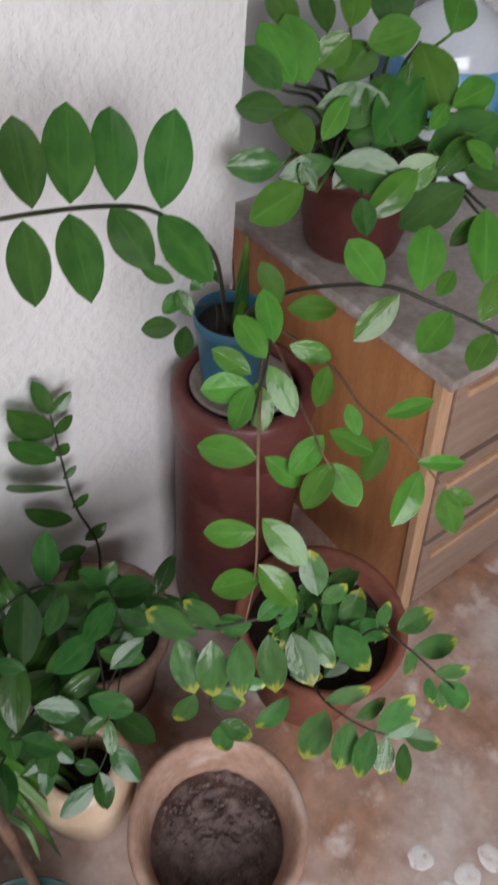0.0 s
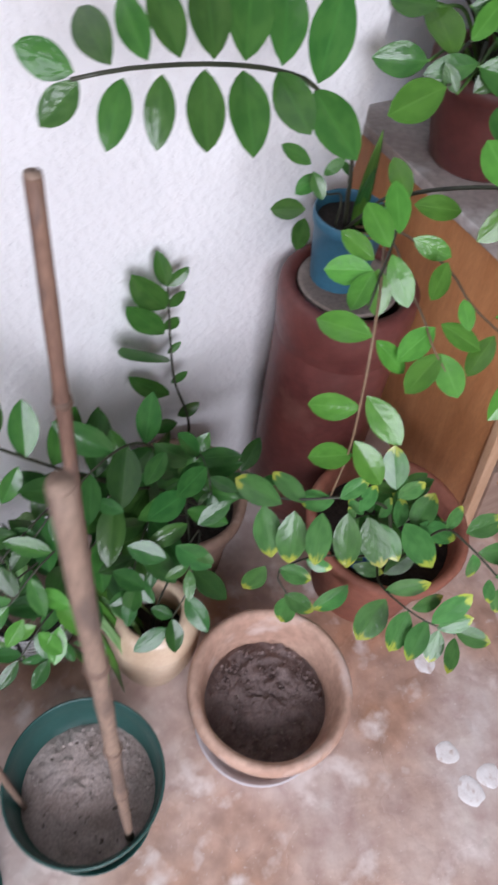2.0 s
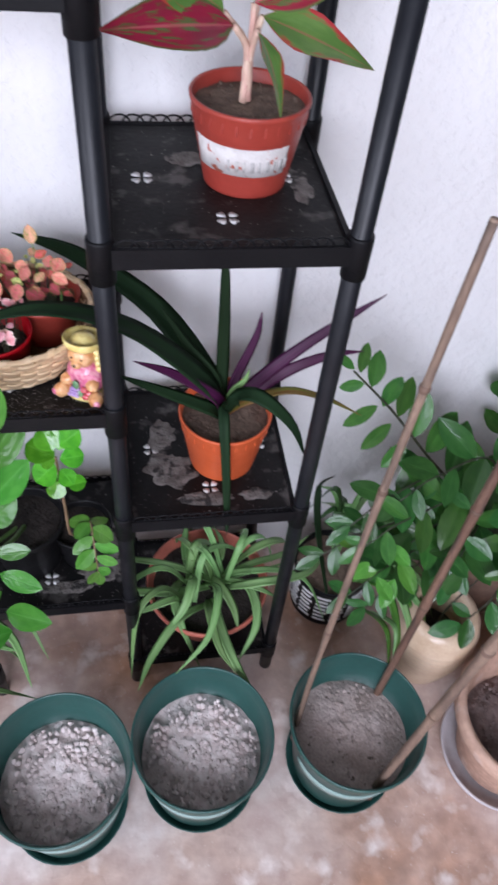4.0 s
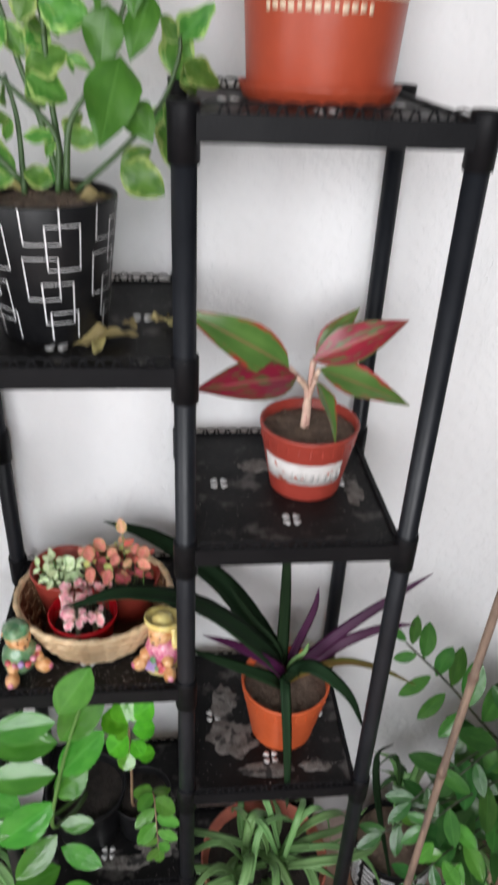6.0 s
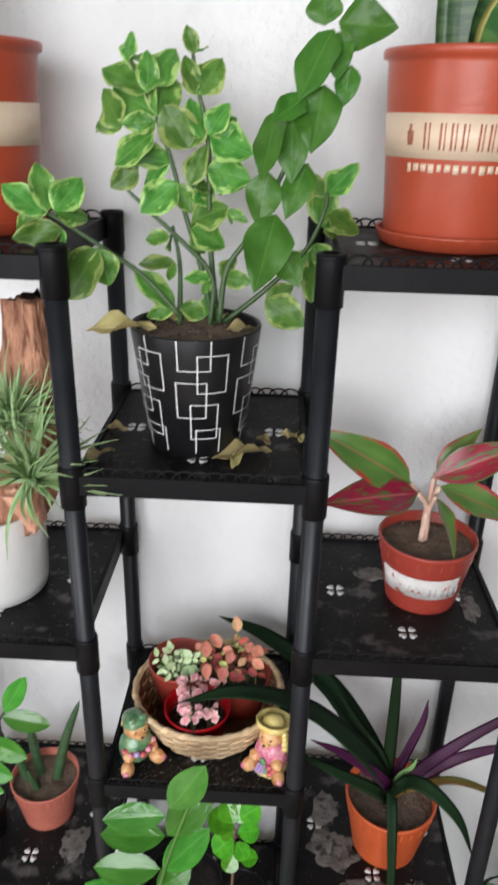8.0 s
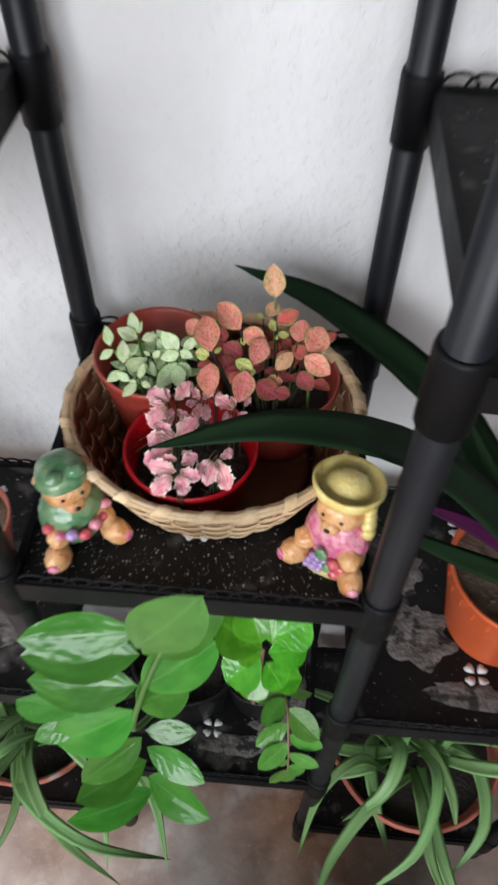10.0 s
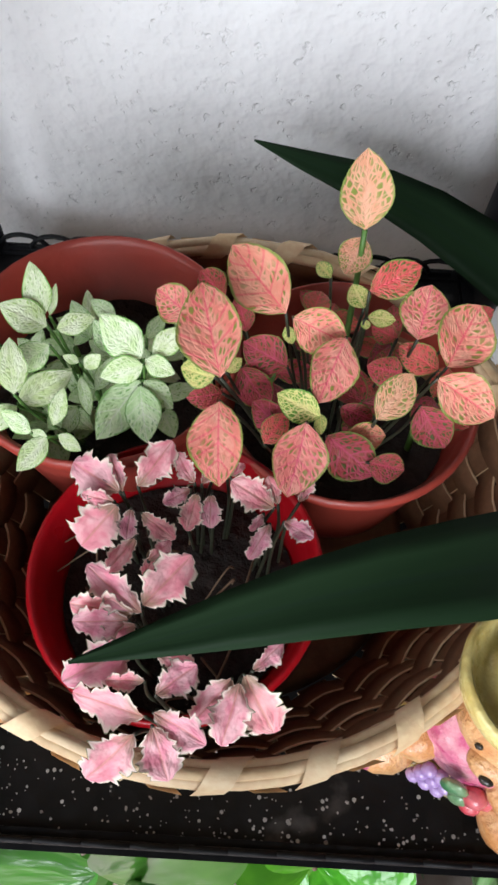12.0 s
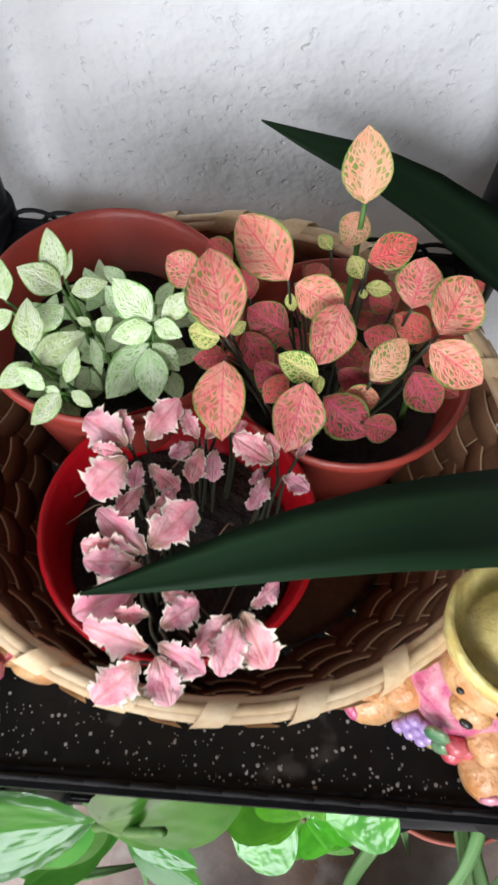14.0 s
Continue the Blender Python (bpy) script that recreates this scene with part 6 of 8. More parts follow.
# spider plant in a pink bowl on the lowest tray
def spider_plant(name, x, y, z, label, seed, count, reach, bowl):
    t = thing(name, (x, y, z), label, "potted plant", "spider plants at the foot of the rack")
    r1, h = bowl
    part("pot", lathe(pot_profile(r1 * 0.68, r1, h, 0.014, 0.006, 0.004, h * 0.7), 44), TERRA_PINK, t, "pinkish plastic bowl")
    part("soil", heap(r1 * 0.9, h * 0.76, 0.004, 0.004, seed), SOIL_DARK, t)
    r = random.Random(seed)
    for k in range(count):
        a = 2 * math.pi * (k * 0.381966) + r.uniform(-0.3, 0.3)
        R_, H_ = reach * r.uniform(0.55, 1.2), r.uniform(0.0, 0.085)
        if math.sin(a) > 0.2:
            R_ *= 0.6
        c, s = math.cos(a), math.sin(a)
        fall = r.uniform(-0.11, 0.045)
        ox, oy, tw = r.uniform(-0.05, 0.05), r.uniform(-0.05, 0.03), r.uniform(-0.35, 0.35)
        ribbon("leaf", [(x + ox, y + oy, z + h * 0.75), (x + ox + 0.35 * R_ * c, y + oy + 0.35 * R_ * s, z + h + H_), (x + ox + 0.72 * R_ * math.cos(a + tw), y + oy + 0.72 * R_ * math.sin(a + tw), z + h + H_ * 0.8), (x + ox + R_ * math.cos(a + 2 * tw), y + oy + R_ * math.sin(a + 2 * tw), z + h + fall)], r.uniform(0.0065, 0.0110), SPIDER, t, fold=0.35, thick=0.0009)
    return t


spider_plant("potted_spider_plant", 0.145, 0.095, Z4, "green spider plant in a pinkish bowl on the lowest tray", 41, 30, 0.205, (0.118, 0.105))
spider_plant("potted_spider_plant", -0.40, 0.10, Z4, "green spider plant in a pinkish bowl on the lowest tray", 43, 32, 0.225, (0.11, 0.10))

# variegated bush in the black patterned pot
PX, PY = -0.138, 0.102
pd = thing("potted_variegated_bush", (PX, PY, M1), "variegated bush in a black pot with white linked squares", "potted plant")
QR0, QR1, QH = 0.055, 0.0735, 0.143
qrad = lambda q: QR0 + (QR1 - QR0) * q / QH
p = part("pot", lathe([(0, 0.002), (QR0 * 0.9, 0.0), (QR0, 0.002), (QR1 - 0.0004, QH - 0.002), (QR1 - 0.001, QH), (QR1 - 0.004, QH), (QR1 - 0.005, QH - 0.003), (QR1 - 0.008, QH - 0.03), (0, QH - 0.03)], 52), CERAMIC_B, pd, "black pot printed with white linked squares")
bm = bmesh.new()


def ring_line(a0, a1, z0, z1):
    n = max(1, int(abs(a1 - a0) / 0.09))
    v = [[bm.verts.new(((qrad(z) + 0.0006) * math.cos(a0 + (a1 - a0) * k / n), (qrad(z) + 0.0006) * math.sin(a0 + (a1 - a0) * k / n), z)) for k in range(n + 1)] for z in (z0, z1)]
    for k in range(n):
        bm.faces.new((v[0][k], v[0][k + 1], v[1][k + 1], v[1][k]))


def square(a, z, w, h, open_top=False, open_foot=False):
    e = 0.0011
    ea = e / qrad(z)
    ring_line(a - w / 2, a - w / 2 + ea * 1.3, z, z + h)
    ring_line(a + w / 2 - ea * 1.3, a + w / 2, z, z + h)
    if not open_foot:
        ring_line(a - w / 2, a + w / 2, z, z + e)
    if not open_top:
        ring_line(a - w / 2, a + w / 2, z + h - e, z + h)


for k in range(6):
    a = math.radians(-84 + k * 60)
    square(a - 0.03, 0.108, 0.52, 0.034, open_top=True)
    square(a + 0.26, 0.082, 0.50, 0.044)
    square(a - 0.08, 0.052, 0.52, 0.043)
    square(a + 0.14, 0.026, 0.50, 0.043)
    square(a + 0.22, 0.008, 0.48, 0.030, open_foot=True)
part("line_pattern", bm, LINE_W, p, "white printed squares")
part("soil", heap(QR1 - 0.007, QH - 0.012, 0.004, 0.003, 17), SOIL, pd)
PD_V = variants("variegated_leaf", PEDIL, 0.30, 0.42, 0.8, wave=0.30)
PD_G = variants("bush_leaf", PEDIL_G, 0.29, 0.37, 1.4, wave=0.30)


def vari(base, tip, wide=1.0):
    leaf_at(PD_V, st, base, tip, wide * 1.2, (0.0, -0.9, 0.45), 0.5)
    # a smaller leaf of the same pair, further back
    b, t = Vector(base), Vector(tip)
    r = LEAF_RND
    turned = Matrix.Rotation(r.choice((-1, 1)) * r.uniform(0.7, 1.4), 3, "Y") @ (t - b) * r.uniform(0.55, 0.8) + Vector((0, r.uniform(0.005, 0.02), 0))
    leaf_at(PD_V, st, b, b + turned, wide * 1.1, (0.0, -0.8, 0.5), 0.6)


def deep(base, tip, wide=1.0):
    leaf_at(PD_G, st, base, tip, wide * 1.08, (-0.1, -1.0, 0.40), 0.28)


for ctrl in (((-0.121, 0.085, 1.388), (-0.119, 0.085, 1.440), (-0.152, 0.085, 1.477), (-0.185, 0.085, 1.506), (-0.207, 0.085, 1.526)), ((-0.118, 0.090, 1.390), (-0.133, 0.090, 1.456), (-0.147, 0.090, 1.502), (-0.161, 0.090, 1.555), (-0.179, 0.090, 1.602), (-0.199, 0.090, 1.643)), ((-0.114, 0.095, 1.389), (-0.122, 0.095, 1.479), (-0.124, 0.095, 1.572), (-0.135, 0.095, 1.623), (-0.139, 0.095, 1.651)),
             ((-0.107, 0.110, 1.385), (-0.062, 0.110, 1.423), (-0.021, 0.110, 1.466), (-0.003, 0.110, 1.507), (-0.001, 0.110, 1.526)), ((-0.148, 0.050, 1.405), (-0.185, 0.050, 1.445), (-0.227, 0.050, 1.473), (-0.267, 0.050, 1.498), (-0.281, 0.050, 1.504)), ((-0.156, 0.100, 1.383), (-0.155, 0.100, 1.448), (-0.162, 0.100, 1.489))):
    st = stem_part("branch", spline(ctrl, 24), 0.0032, BRANCH, pd, 0.55)
vari((-0.200, 0.085, 1.640), (-0.201, 0.111, 1.670), 0.7)
vari((-0.181, 0.085, 1.619), (-0.158, 0.119, 1.657))
vari((-0.181, 0.085, 1.614), (-0.227, 0.093, 1.640))
vari((-0.173, 0.085, 1.594), (-0.226, 0.112, 1.624))
vari((-0.209, 0.085, 1.581), (-0.234, 0.116, 1.619), 0.9)
vari((-0.175, 0.085, 1.589), (-0.206, 0.074, 1.587))
vari((-0.177, 0.085, 1.579), (-0.217, 0.078, 1.549))
vari((-0.162, 0.085, 1.551), (-0.219, 0.101, 1.563))
vari((-0.193, 0.085, 1.545), (-0.222, 0.082, 1.527))
vari((-0.154, 0.085, 1.533), (-0.190, 0.071, 1.504))
vari((-0.136, 0.085, 1.648), (-0.144, 0.088, 1.672), 0.8)
vari((-0.133, 0.085, 1.613), (-0.111, 0.096, 1.647), 1.2)
vari((-0.136, 0.085, 1.615), (-0.145, 0.091, 1.649), 0.8)
vari((-0.142, 0.085, 1.565), (-0.167, 0.088, 1.604), 1.1)
vari((-0.129, 0.085, 1.575), (-0.144, 0.104, 1.610), 0.8)
vari((-0.123, 0.085, 1.578), (-0.104, 0.092, 1.609))
vari((-0.122, 0.085, 1.578), (-0.079, 0.089, 1.560), 1.1)
vari((-0.142, 0.085, 1.530), (-0.127, 0.088, 1.570), 0.8)
vari((-0.125, 0.085, 1.547), (-0.081, 0.096, 1.536), 1.1)
vari((-0.140, 0.085, 1.497), (-0.103, 0.099, 1.509), 1.1)
vari((-0.137, 0.085, 1.514), (-0.121, 0.108, 1.530))
vari((-0.141, 0.085, 1.489), (-0.104, 0.092, 1.471), 1.1)
vari((-0.163, 0.085, 1.480), (-0.190, 0.096, 1.474), 0.8)
vari((-0.158, 0.085, 1.454), (-0.197, 0.085, 1.450), 0.6)
vari((-0.159, 0.085, 1.405), (-0.203, 0.083, 1.444), 0.7)
vari((-0.125, 0.085, 1.397), (-0.156, 0.097, 1.406))
vari((-0.110, 0.085, 1.440), (-0.077, 0.073, 1.438))
vari((-0.119, 0.085, 1.440), (-0.148, 0.076, 1.438), 0.7)
vari((-0.102, 0.085, 1.509), (-0.082, 0.085, 1.496), 0.6)
vari((-0.003, 0.120, 1.520), (0.031, 0.139, 1.556))
vari((-0.007, 0.120, 1.491), (-0.001, 0.140, 1.541))
vari((0.001, 0.120, 1.503), (0.039, 0.129, 1.484))
vari((-0.008, 0.120, 1.461), (-0.010, 0.102, 1.412))
vari((-0.062, 0.120, 1.410), (-0.017, 0.103, 1.384))
vari((-0.009, 0.120, 1.473), (0.010, 0.097, 1.442), 0.8)
vari((-0.227, 0.040, 1.473), (-0.264, 0.029, 1.425), 1.1)
vari((-0.275, 0.040, 1.507), (-0.288, 0.059, 1.552), 0.8)
vari((-0.269, 0.040, 1.507), (-0.246, 0.066, 1.540))
vari((-0.281, 0.040, 1.504), (-0.321, 0.047, 1.532), 0.9)
vari((-0.262, 0.040, 1.491), (-0.308, 0.024, 1.483), 0.7)
st = stem_part("branch", spline(((-0.109, 0.060, 1.398), (-0.102, 0.060, 1.452), (-0.080, 0.060, 1.486), (-0.054, 0.060, 1.535), (-0.028, 0.060, 1.600), (-0.009, 0.060, 1.665)), 24), 0.0032, BRANCH, pd, 0.55)
deep((-0.017, 0.050, 1.670), (-0.019, 0.055, 1.703), 1.8)
deep((-0.009, 0.050, 1.668), (-0.039, 0.033, 1.611), 1.1)
deep((-0.005, 0.050, 1.673), (0.047, 0.039, 1.668), 1.2)
deep((-0.004, 0.050, 1.666), (-0.003, 0.041, 1.626), 1.1)
deep((0.009, 0.050, 1.640), (0.004, 0.047, 1.605))
deep((-0.014, 0.050, 1.624), (-0.023, 0.033, 1.565), 1.1)
deep((-0.041, 0.050, 1.605), (-0.041, 0.031, 1.540), 1.0)
deep((-0.056, 0.050, 1.602), (-0.069, 0.008, 1.545), 0.8)
deep((-0.025, 0.050, 1.557), (-0.045, 0.031, 1.508), 1.0)
deep((-0.062, 0.050, 1.548), (-0.071, 0.039, 1.499), 1.2)
deep((-0.053, 0.050, 1.510), (-0.071, 0.004, 1.444), 1.0)
deep((-0.046, 0.050, 1.475), (-0.029, 0.029, 1.445), 1.3)
deep((-0.029, 0.050, 1.614), (-0.061, 0.032, 1.592))
rnd = random.Random(6)
DRY_L = [leaf_mesh("dry_leaf", oval(0.22, 0.45, 0.9), fold=0.5, bend=0.15, wave=0.6, mat=DRY)]
for x, y, z, L, a in ((-0.175, 0.062, M1 + 0.146, 0.075, 190), (-0.105, 0.085, M1 + 0.140, 0.04, 20), (-0.16, 0.12, M1 + 0.140, 0.035, 140), (-0.12, 0.13, M1 + 0.140, 0.03, 60)):
    put_leaf(DRY_L, pd, (x, y, z), (math.cos(math.radians(a)), math.sin(math.radians(a)), 0.1), (rnd.uniform(-0.3, 0.3), -0.3, 1), L, rnd, 0.8, "dead_leaf")
tagged(part("soil_crumb_layer", crumbs(0.055, QH - 0.008, 70, 0.0025, 19), SOIL, pd), kind="stuff")
for x, y, L, a in ((-0.047, 0.064, 0.072, 190), (-0.085, 0.058, 0.036, 262), (-0.050, 0.080, 0.034, 120), (-0.030, 0.100, 0.030, 60), (-0.013, 0.090, 0.028, 100), (-0.040, 0.112, 0.024, 10), (-0.225, 0.052, 0.046, 225), (-0.222, 0.105, 0.036, 150)):
    d = put_leaf(DRY_L, None, (x, y, M1 + 0.006), (math.cos(math.radians(a)), math.sin(math.radians(a)), 0.05), (rnd.uniform(-0.2, 0.2), rnd.uniform(-0.2, 0.2), 1), L, rnd, 0.9, "fallen_leaf")
    tagged(d, "dry yellow-brown leaf fallen on the black tray", "leaf", "fallen leaves on the tray")

# ---- basket with three small pots ----
KX, KY, KZ = -0.124, 0.109, M2
bk = thing("straw_basket", (KX, KY, KZ), "round woven straw basket holding three small pots", "basket")
bk.scale = (1.035, 0.955, 1.0)
KR0, KR1, KH = 0.070, 0.1005, 0.068
krad = lambda q: KR0 + (KR1 - KR0) * (max(q, 0) / KH) ** 0.75
STAKES = 30
for row in range(8):
    bm = bmesh.new()
    z0 = 0.004 + row * 0.0078
    hgt = 0.0094
    n = STAKES * 4
    ring = []
    for k in range(n):
        a = 2 * math.pi * k / n
        wv = 0.0019 * math.cos(a * STAKES / 2 * 1.0 + (math.pi if row % 2 else 0))
        dz = 0.0009 * math.sin(a * 5 + row)
        sec = []
        for dr, dq in ((-0.0003, 0.0002), (0.0004, 0.0), (0.0006, hgt * 0.5), (0.0004, hgt), (-0.0003, hgt - 0.0002)):
            q = z0 + dq + dz
            r = krad(q) + wv + dr
            sec.append(bm.verts.new((r * math.cos(a), r * math.sin(a), q)))
        ring.append(sec)
    for k in range(n):
        a_, b_ = ring[k], ring[(k + 1) % n]
        for j in range(5):
            f = bm.faces.new((a_[j], b_[j], b_[(j + 1) % 5], a_[(j + 1) % 5]))
            # inner faces take the straw that has shade in its colour
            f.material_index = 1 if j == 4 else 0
    part("weaver", bm, [STRAW, STRAW_SHADED], bk)
for k in range(STAKES):
    a = 2 * math.pi * k / STAKES
    bm = bmesh.new()
    rows = []
    for q in (0.002, 0.012, 0.023, 0.034, 0.045, 0.056, 0.066):
        r, h = krad(q), 0.0058 / krad(q)
        rows.append([bm.verts.new((rr * math.cos(a + s), rr * math.sin(a + s), q)) for rr, s in ((r - 0.0004, -h), (r - 0.0004, h), (r + 0.0004, h), (r + 0.0004, -h))])
    for lo, hi in zip(rows, rows[1:]):
        for j in range(4):
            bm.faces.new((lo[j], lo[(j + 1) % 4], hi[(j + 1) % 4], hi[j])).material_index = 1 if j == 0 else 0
    part("stake", bm, [STRAW, STRAW_SHADED], bk, smooth=False)
part("base", lathe([(0, 0.003), (0.066, 0.002), (0.0715, 0.005), (0.067, 0.008), (0, 0.007)], 40), STRAW_SHADED, bk)
for off, rr in ((0.0016, 0.0024), (-0.0020, 0.0022), (0.0, 0.0020)):
    part("rim_band", tube([((KR1 + off) * math.cos(2 * math.pi * k / 60), (KR1 + off) * math.sin(2 * math.pi * k / 60), 0.0685 + (0.0016 if off == 0 else 0) + 0.0005 * math.sin(k * 1.7)) for k in range(61)], rr, 8), STRAW, bk)
for k in range(24):
    a = 2 * math.pi * k / 24 + 0.1
    loop = []
    for j in range(9):
        f = 2 * math.pi * j / 8
        aa = a + 0.16 * (j / 8 - 0.5)
        r, q = KR1 + 0.0050 * math.cos(f), 0.0685 + 0.0050 * math.sin(f)
        loop.append(Vector((r * math.cos(aa), r * math.sin(aa), q)))
    bm = bmesh.new()
    prev = None
    for q in loop:
        t_ = Vector((-math.sin(a), math.cos(a), 0)) * 0.0045
        cur = (bm.verts.new(q - t_), bm.verts.new(q + t_))
        if prev:
            bm.faces.new((prev[0], prev[1], cur[1], cur[0]))
        prev = cur
    part("rim_wrap", bm, STRAW, bk)


def small_pot(name, x, y, z, label, mat, seed, r0=0.034, r1=0.0465, h=0.058):
    t = thing(name, (x, y, z), label, "potted plant", "small pots in the basket")
    part("pot", lathe(pot_profile(r0, r1, h, 0.006, 0.0025, 0.0018, h * 0.56), 44), mat, t)
    part("soil", heap(r1 - 0.007, h * 0.62, 0.003, 0.002, seed, 30, 8), SOIL_DARK, t)
    return t


def rosette(plant, top, count, length, meshes, seed, lean=(0, 0), rise=0.02, base_z=None, stem=STEM_G, wide=1.0, flat=0.5):
    """A small shoot: opposite pairs of leaves, wider below, on a short stem."""
    r = random.Random(seed)
    top = Vector(top)
    foot = Vector((top.x - lean[0], top.y - lean[1], base_z))
    st = stem_part("shoot", spline([foot, foot.lerp(top, 0.55) + Vector((r.uniform(-0.002, 0.002), r.uniform(-0.002, 0.002), 0)), top], 8), 0.0013, stem, plant, 0.7, 6)
    a0 = r.uniform(0, 6.28)
    for k in range(count):
        pair, s = divmod(k, 2)
        a = a0 + pair * 1.57 + s * math.pi + r.uniform(-0.3, 0.3)
        p = top - Vector((0, 0, 0.006 * (count // 2 - pair - 1)))
        way = Vector((math.cos(a), math.sin(a), 0.15 + 0.28 * pair - flat * 0.3 + r.uniform(-0.15, 0.15)))
        put_leaf(meshes, st, p, way, Vector((0, -0.25, 1)) + Vector((r.uniform(-0.2, 0.2), r.uniform(-0.2, 0.2), 0)), length * (0.72 + 0.28 * (1 - pair / max(1, count / 2))) * r.uniform(0.85, 1.12), r, wide * r.uniform(0.92, 1.08))
    return st


BZ = M2 + 0.0085
FP = variants("pink_fittonia_leaf", FITT_P, 0.285, 0.47, 0.7, cup=0.16, wave=0.14)
FD = variants("deep_pink_fittonia_leaf", FITT_D, 0.30, 0.47, 0.7, cup=0.16, wave=0.14)
FG = variants("green_fittonia_leaf", FITT_G, 0.29, 0.47, 0.7)
FC = variants("pale_pink_fittonia_leaf", FITT_C, 0.28, 0.47, 0.7, cup=0.14)
FW = variants("white_fittonia_leaf", FITT_W, 0.25, 0.44, 1.05, cup=-0.18, wave=0.10)
FWG = variants("grey_fittonia_leaf", FITT_WG, 0.25, 0.45, 1.05, cup=-0.18, wave=0.10)
HY = [leaf_mesh("toothed_pink_leaf", oval(0.25 + 0.02 * k, 0.58, 0.35), nu=26, nv=6, fold=0.25, bend=b, wave=0.34, teeth=2 + k, mat=HYPO) for k, b in enumerate((0.05, 0.25, -0.12, 0.15))]

# white netted plant
W0 = (-0.168, 0.142)
wf = small_pot("potted_fittonia", *W0, BZ + 0.004, "white-veined fittonia in a terracotta plastic pot in the basket", TERRA_P, 51, 0.033, 0.0475, 0.075)
rnd = random.Random(52)


def grown(plant, center, meshes, base, tip, foot_z, stem, up, wide=1.0, near=0.55):
    """A leaf between two points, on a short stalk from the soil."""
    base, tip = Vector(base), Vector(tip)
    foot = Vector((center[0] + (base.x - center[0]) * near, center[1] + (base.y - center[1]) * near, foot_z))
    k = stem_part("shoot", spline([foot, foot.lerp(base, 0.6) + Vector((rnd.uniform(-0.002, 0.002), rnd.uniform(-0.002, 0.002), 0.002)), base], 8), 0.0006, stem, plant, 0.8, 6)
    put_leaf(meshes, k, base, tip - base + Vector((0, 0, rnd.uniform(-0.003, 0.003))), Vector(up) + Vector((rnd.uniform(-0.3, 0.3), rnd.uniform(-0.25, 0.25), 0)), (tip - base).length * 1.10, rnd, wide * rnd.uniform(0.95, 1.08))


def pale(base, tip, bright=1, wide=1.0):
    grown(wf, W0, FW if bright else FWG, base, tip, BZ + 0.040, STEM_G, (-0.1, -0.8, 1.0), wide * 1.15)


pale((-0.182, 0.136, 0.888), (-0.187, 0.150, 0.895))
pale((-0.180, 0.137, 0.888), (-0.179, 0.145, 0.893), 1, .6)
pale((-0.177, 0.132, 0.888), (-0.167, 0.136, 0.891))
pale((-0.180, 0.133, 0.888), (-0.194, 0.138, 0.888))
pale((-0.178, 0.126, 0.888), (-0.188, 0.117, 0.888))
pale((-0.185, 0.108, 0.888), (-0.187, 0.119, 0.898))
pale((-0.150, 0.123, 0.888), (-0.161, 0.132, 0.896), 1, 1.15)
pale((-0.149, 0.123, 0.888), (-0.141, 0.119, 0.890), 1, 1.2)
pale((-0.147, 0.125, 0.888), (-0.137, 0.129, 0.895))
pale((-0.149, 0.121, 0.888), (-0.160, 0.119, 0.882))
pale((-0.187, 0.111, 0.878), (-0.173, 0.121, 0.880))
pale((-0.175, 0.104, 0.878), (-0.173, 0.111, 0.886))
pale((-0.181, 0.101, 0.878), (-0.190, 0.106, 0.881))
pale((-0.176, 0.100, 0.878), (-0.184, 0.091, 0.875))
pale((-0.173, 0.101, 0.878), (-0.166, 0.096, 0.877))
pale((-0.176, 0.100, 0.878), (-0.181, 0.101, 0.880))
pale((-0.151, 0.122, 0.878), (-0.163, 0.107, 0.869), 0)
pale((-0.150, 0.122, 0.878), (-0.141, 0.116, 0.874), 0)
pale((-0.151, 0.120, 0.878), (-0.148, 0.105, 0.872), 0, 1.3)
pale((-0.169, 0.125, 0.878), (-0.164, 0.127, 0.883))
pale((-0.171, 0.127, 0.878), (-0.176, 0.127, 0.880))
pale((-0.170, 0.122, 0.878), (-0.166, 0.111, 0.876), 0, .7)
pale((-0.160, 0.132, 0.878), (-0.168, 0.140, 0.882), 0)
pale((-0.162, 0.145, 0.878), (-0.170, 0.150, 0.878), 0)
pale((-0.151, 0.138, 0.878), (-0.146, 0.144, 0.883), 0)
pale((-0.173, 0.125, 0.878), (-0.177, 0.119, 0.879))
pale((-0.187, 0.110, 0.878), (-0.196, 0.102, 0.877))
pale((-0.201, 0.134, 0.878), (-0.206, 0.146, 0.885))
pale((-0.198, 0.130, 0.878), (-0.207, 0.125, 0.874))
pale((-0.177, 0.118, 0.866), (-0.168, 0.113, 0.861), 0)
pale((-0.172, 0.118, 0.866), (-0.178, 0.109, 0.862), 0)
pale((-0.166, 0.125, 0.866), (-0.171, 0.135, 0.868), 0)
pale((-0.188, 0.135, 0.866), (-0.196, 0.142, 0.868), 0)
pale((-0.162, 0.137, 0.866), (-0.171, 0.142, 0.870), 0)
pale((-0.185, 0.122, 0.866), (-0.194, 0.124, 0.868), 0)
pale((-0.172, 0.145, 0.866), (-0.179, 0.155, 0.871), 0)
pale((-0.159, 0.124, 0.866), (-0.150, 0.133, 0.869), 0)

for k in range(9):
    a, r = k * 2.4, 0.032 * math.sqrt((k + 0.5) / 9)
    rosette(wf, (W0[0] + r * math.cos(a), W0[1] + r * math.sin(a) * 0.8 - 0.006, BZ + 0.068 + 0.005 * (k % 3)), 6, 0.0155, FWG if k % 3 else FW, 700 + k, base_z=BZ + 0.040)

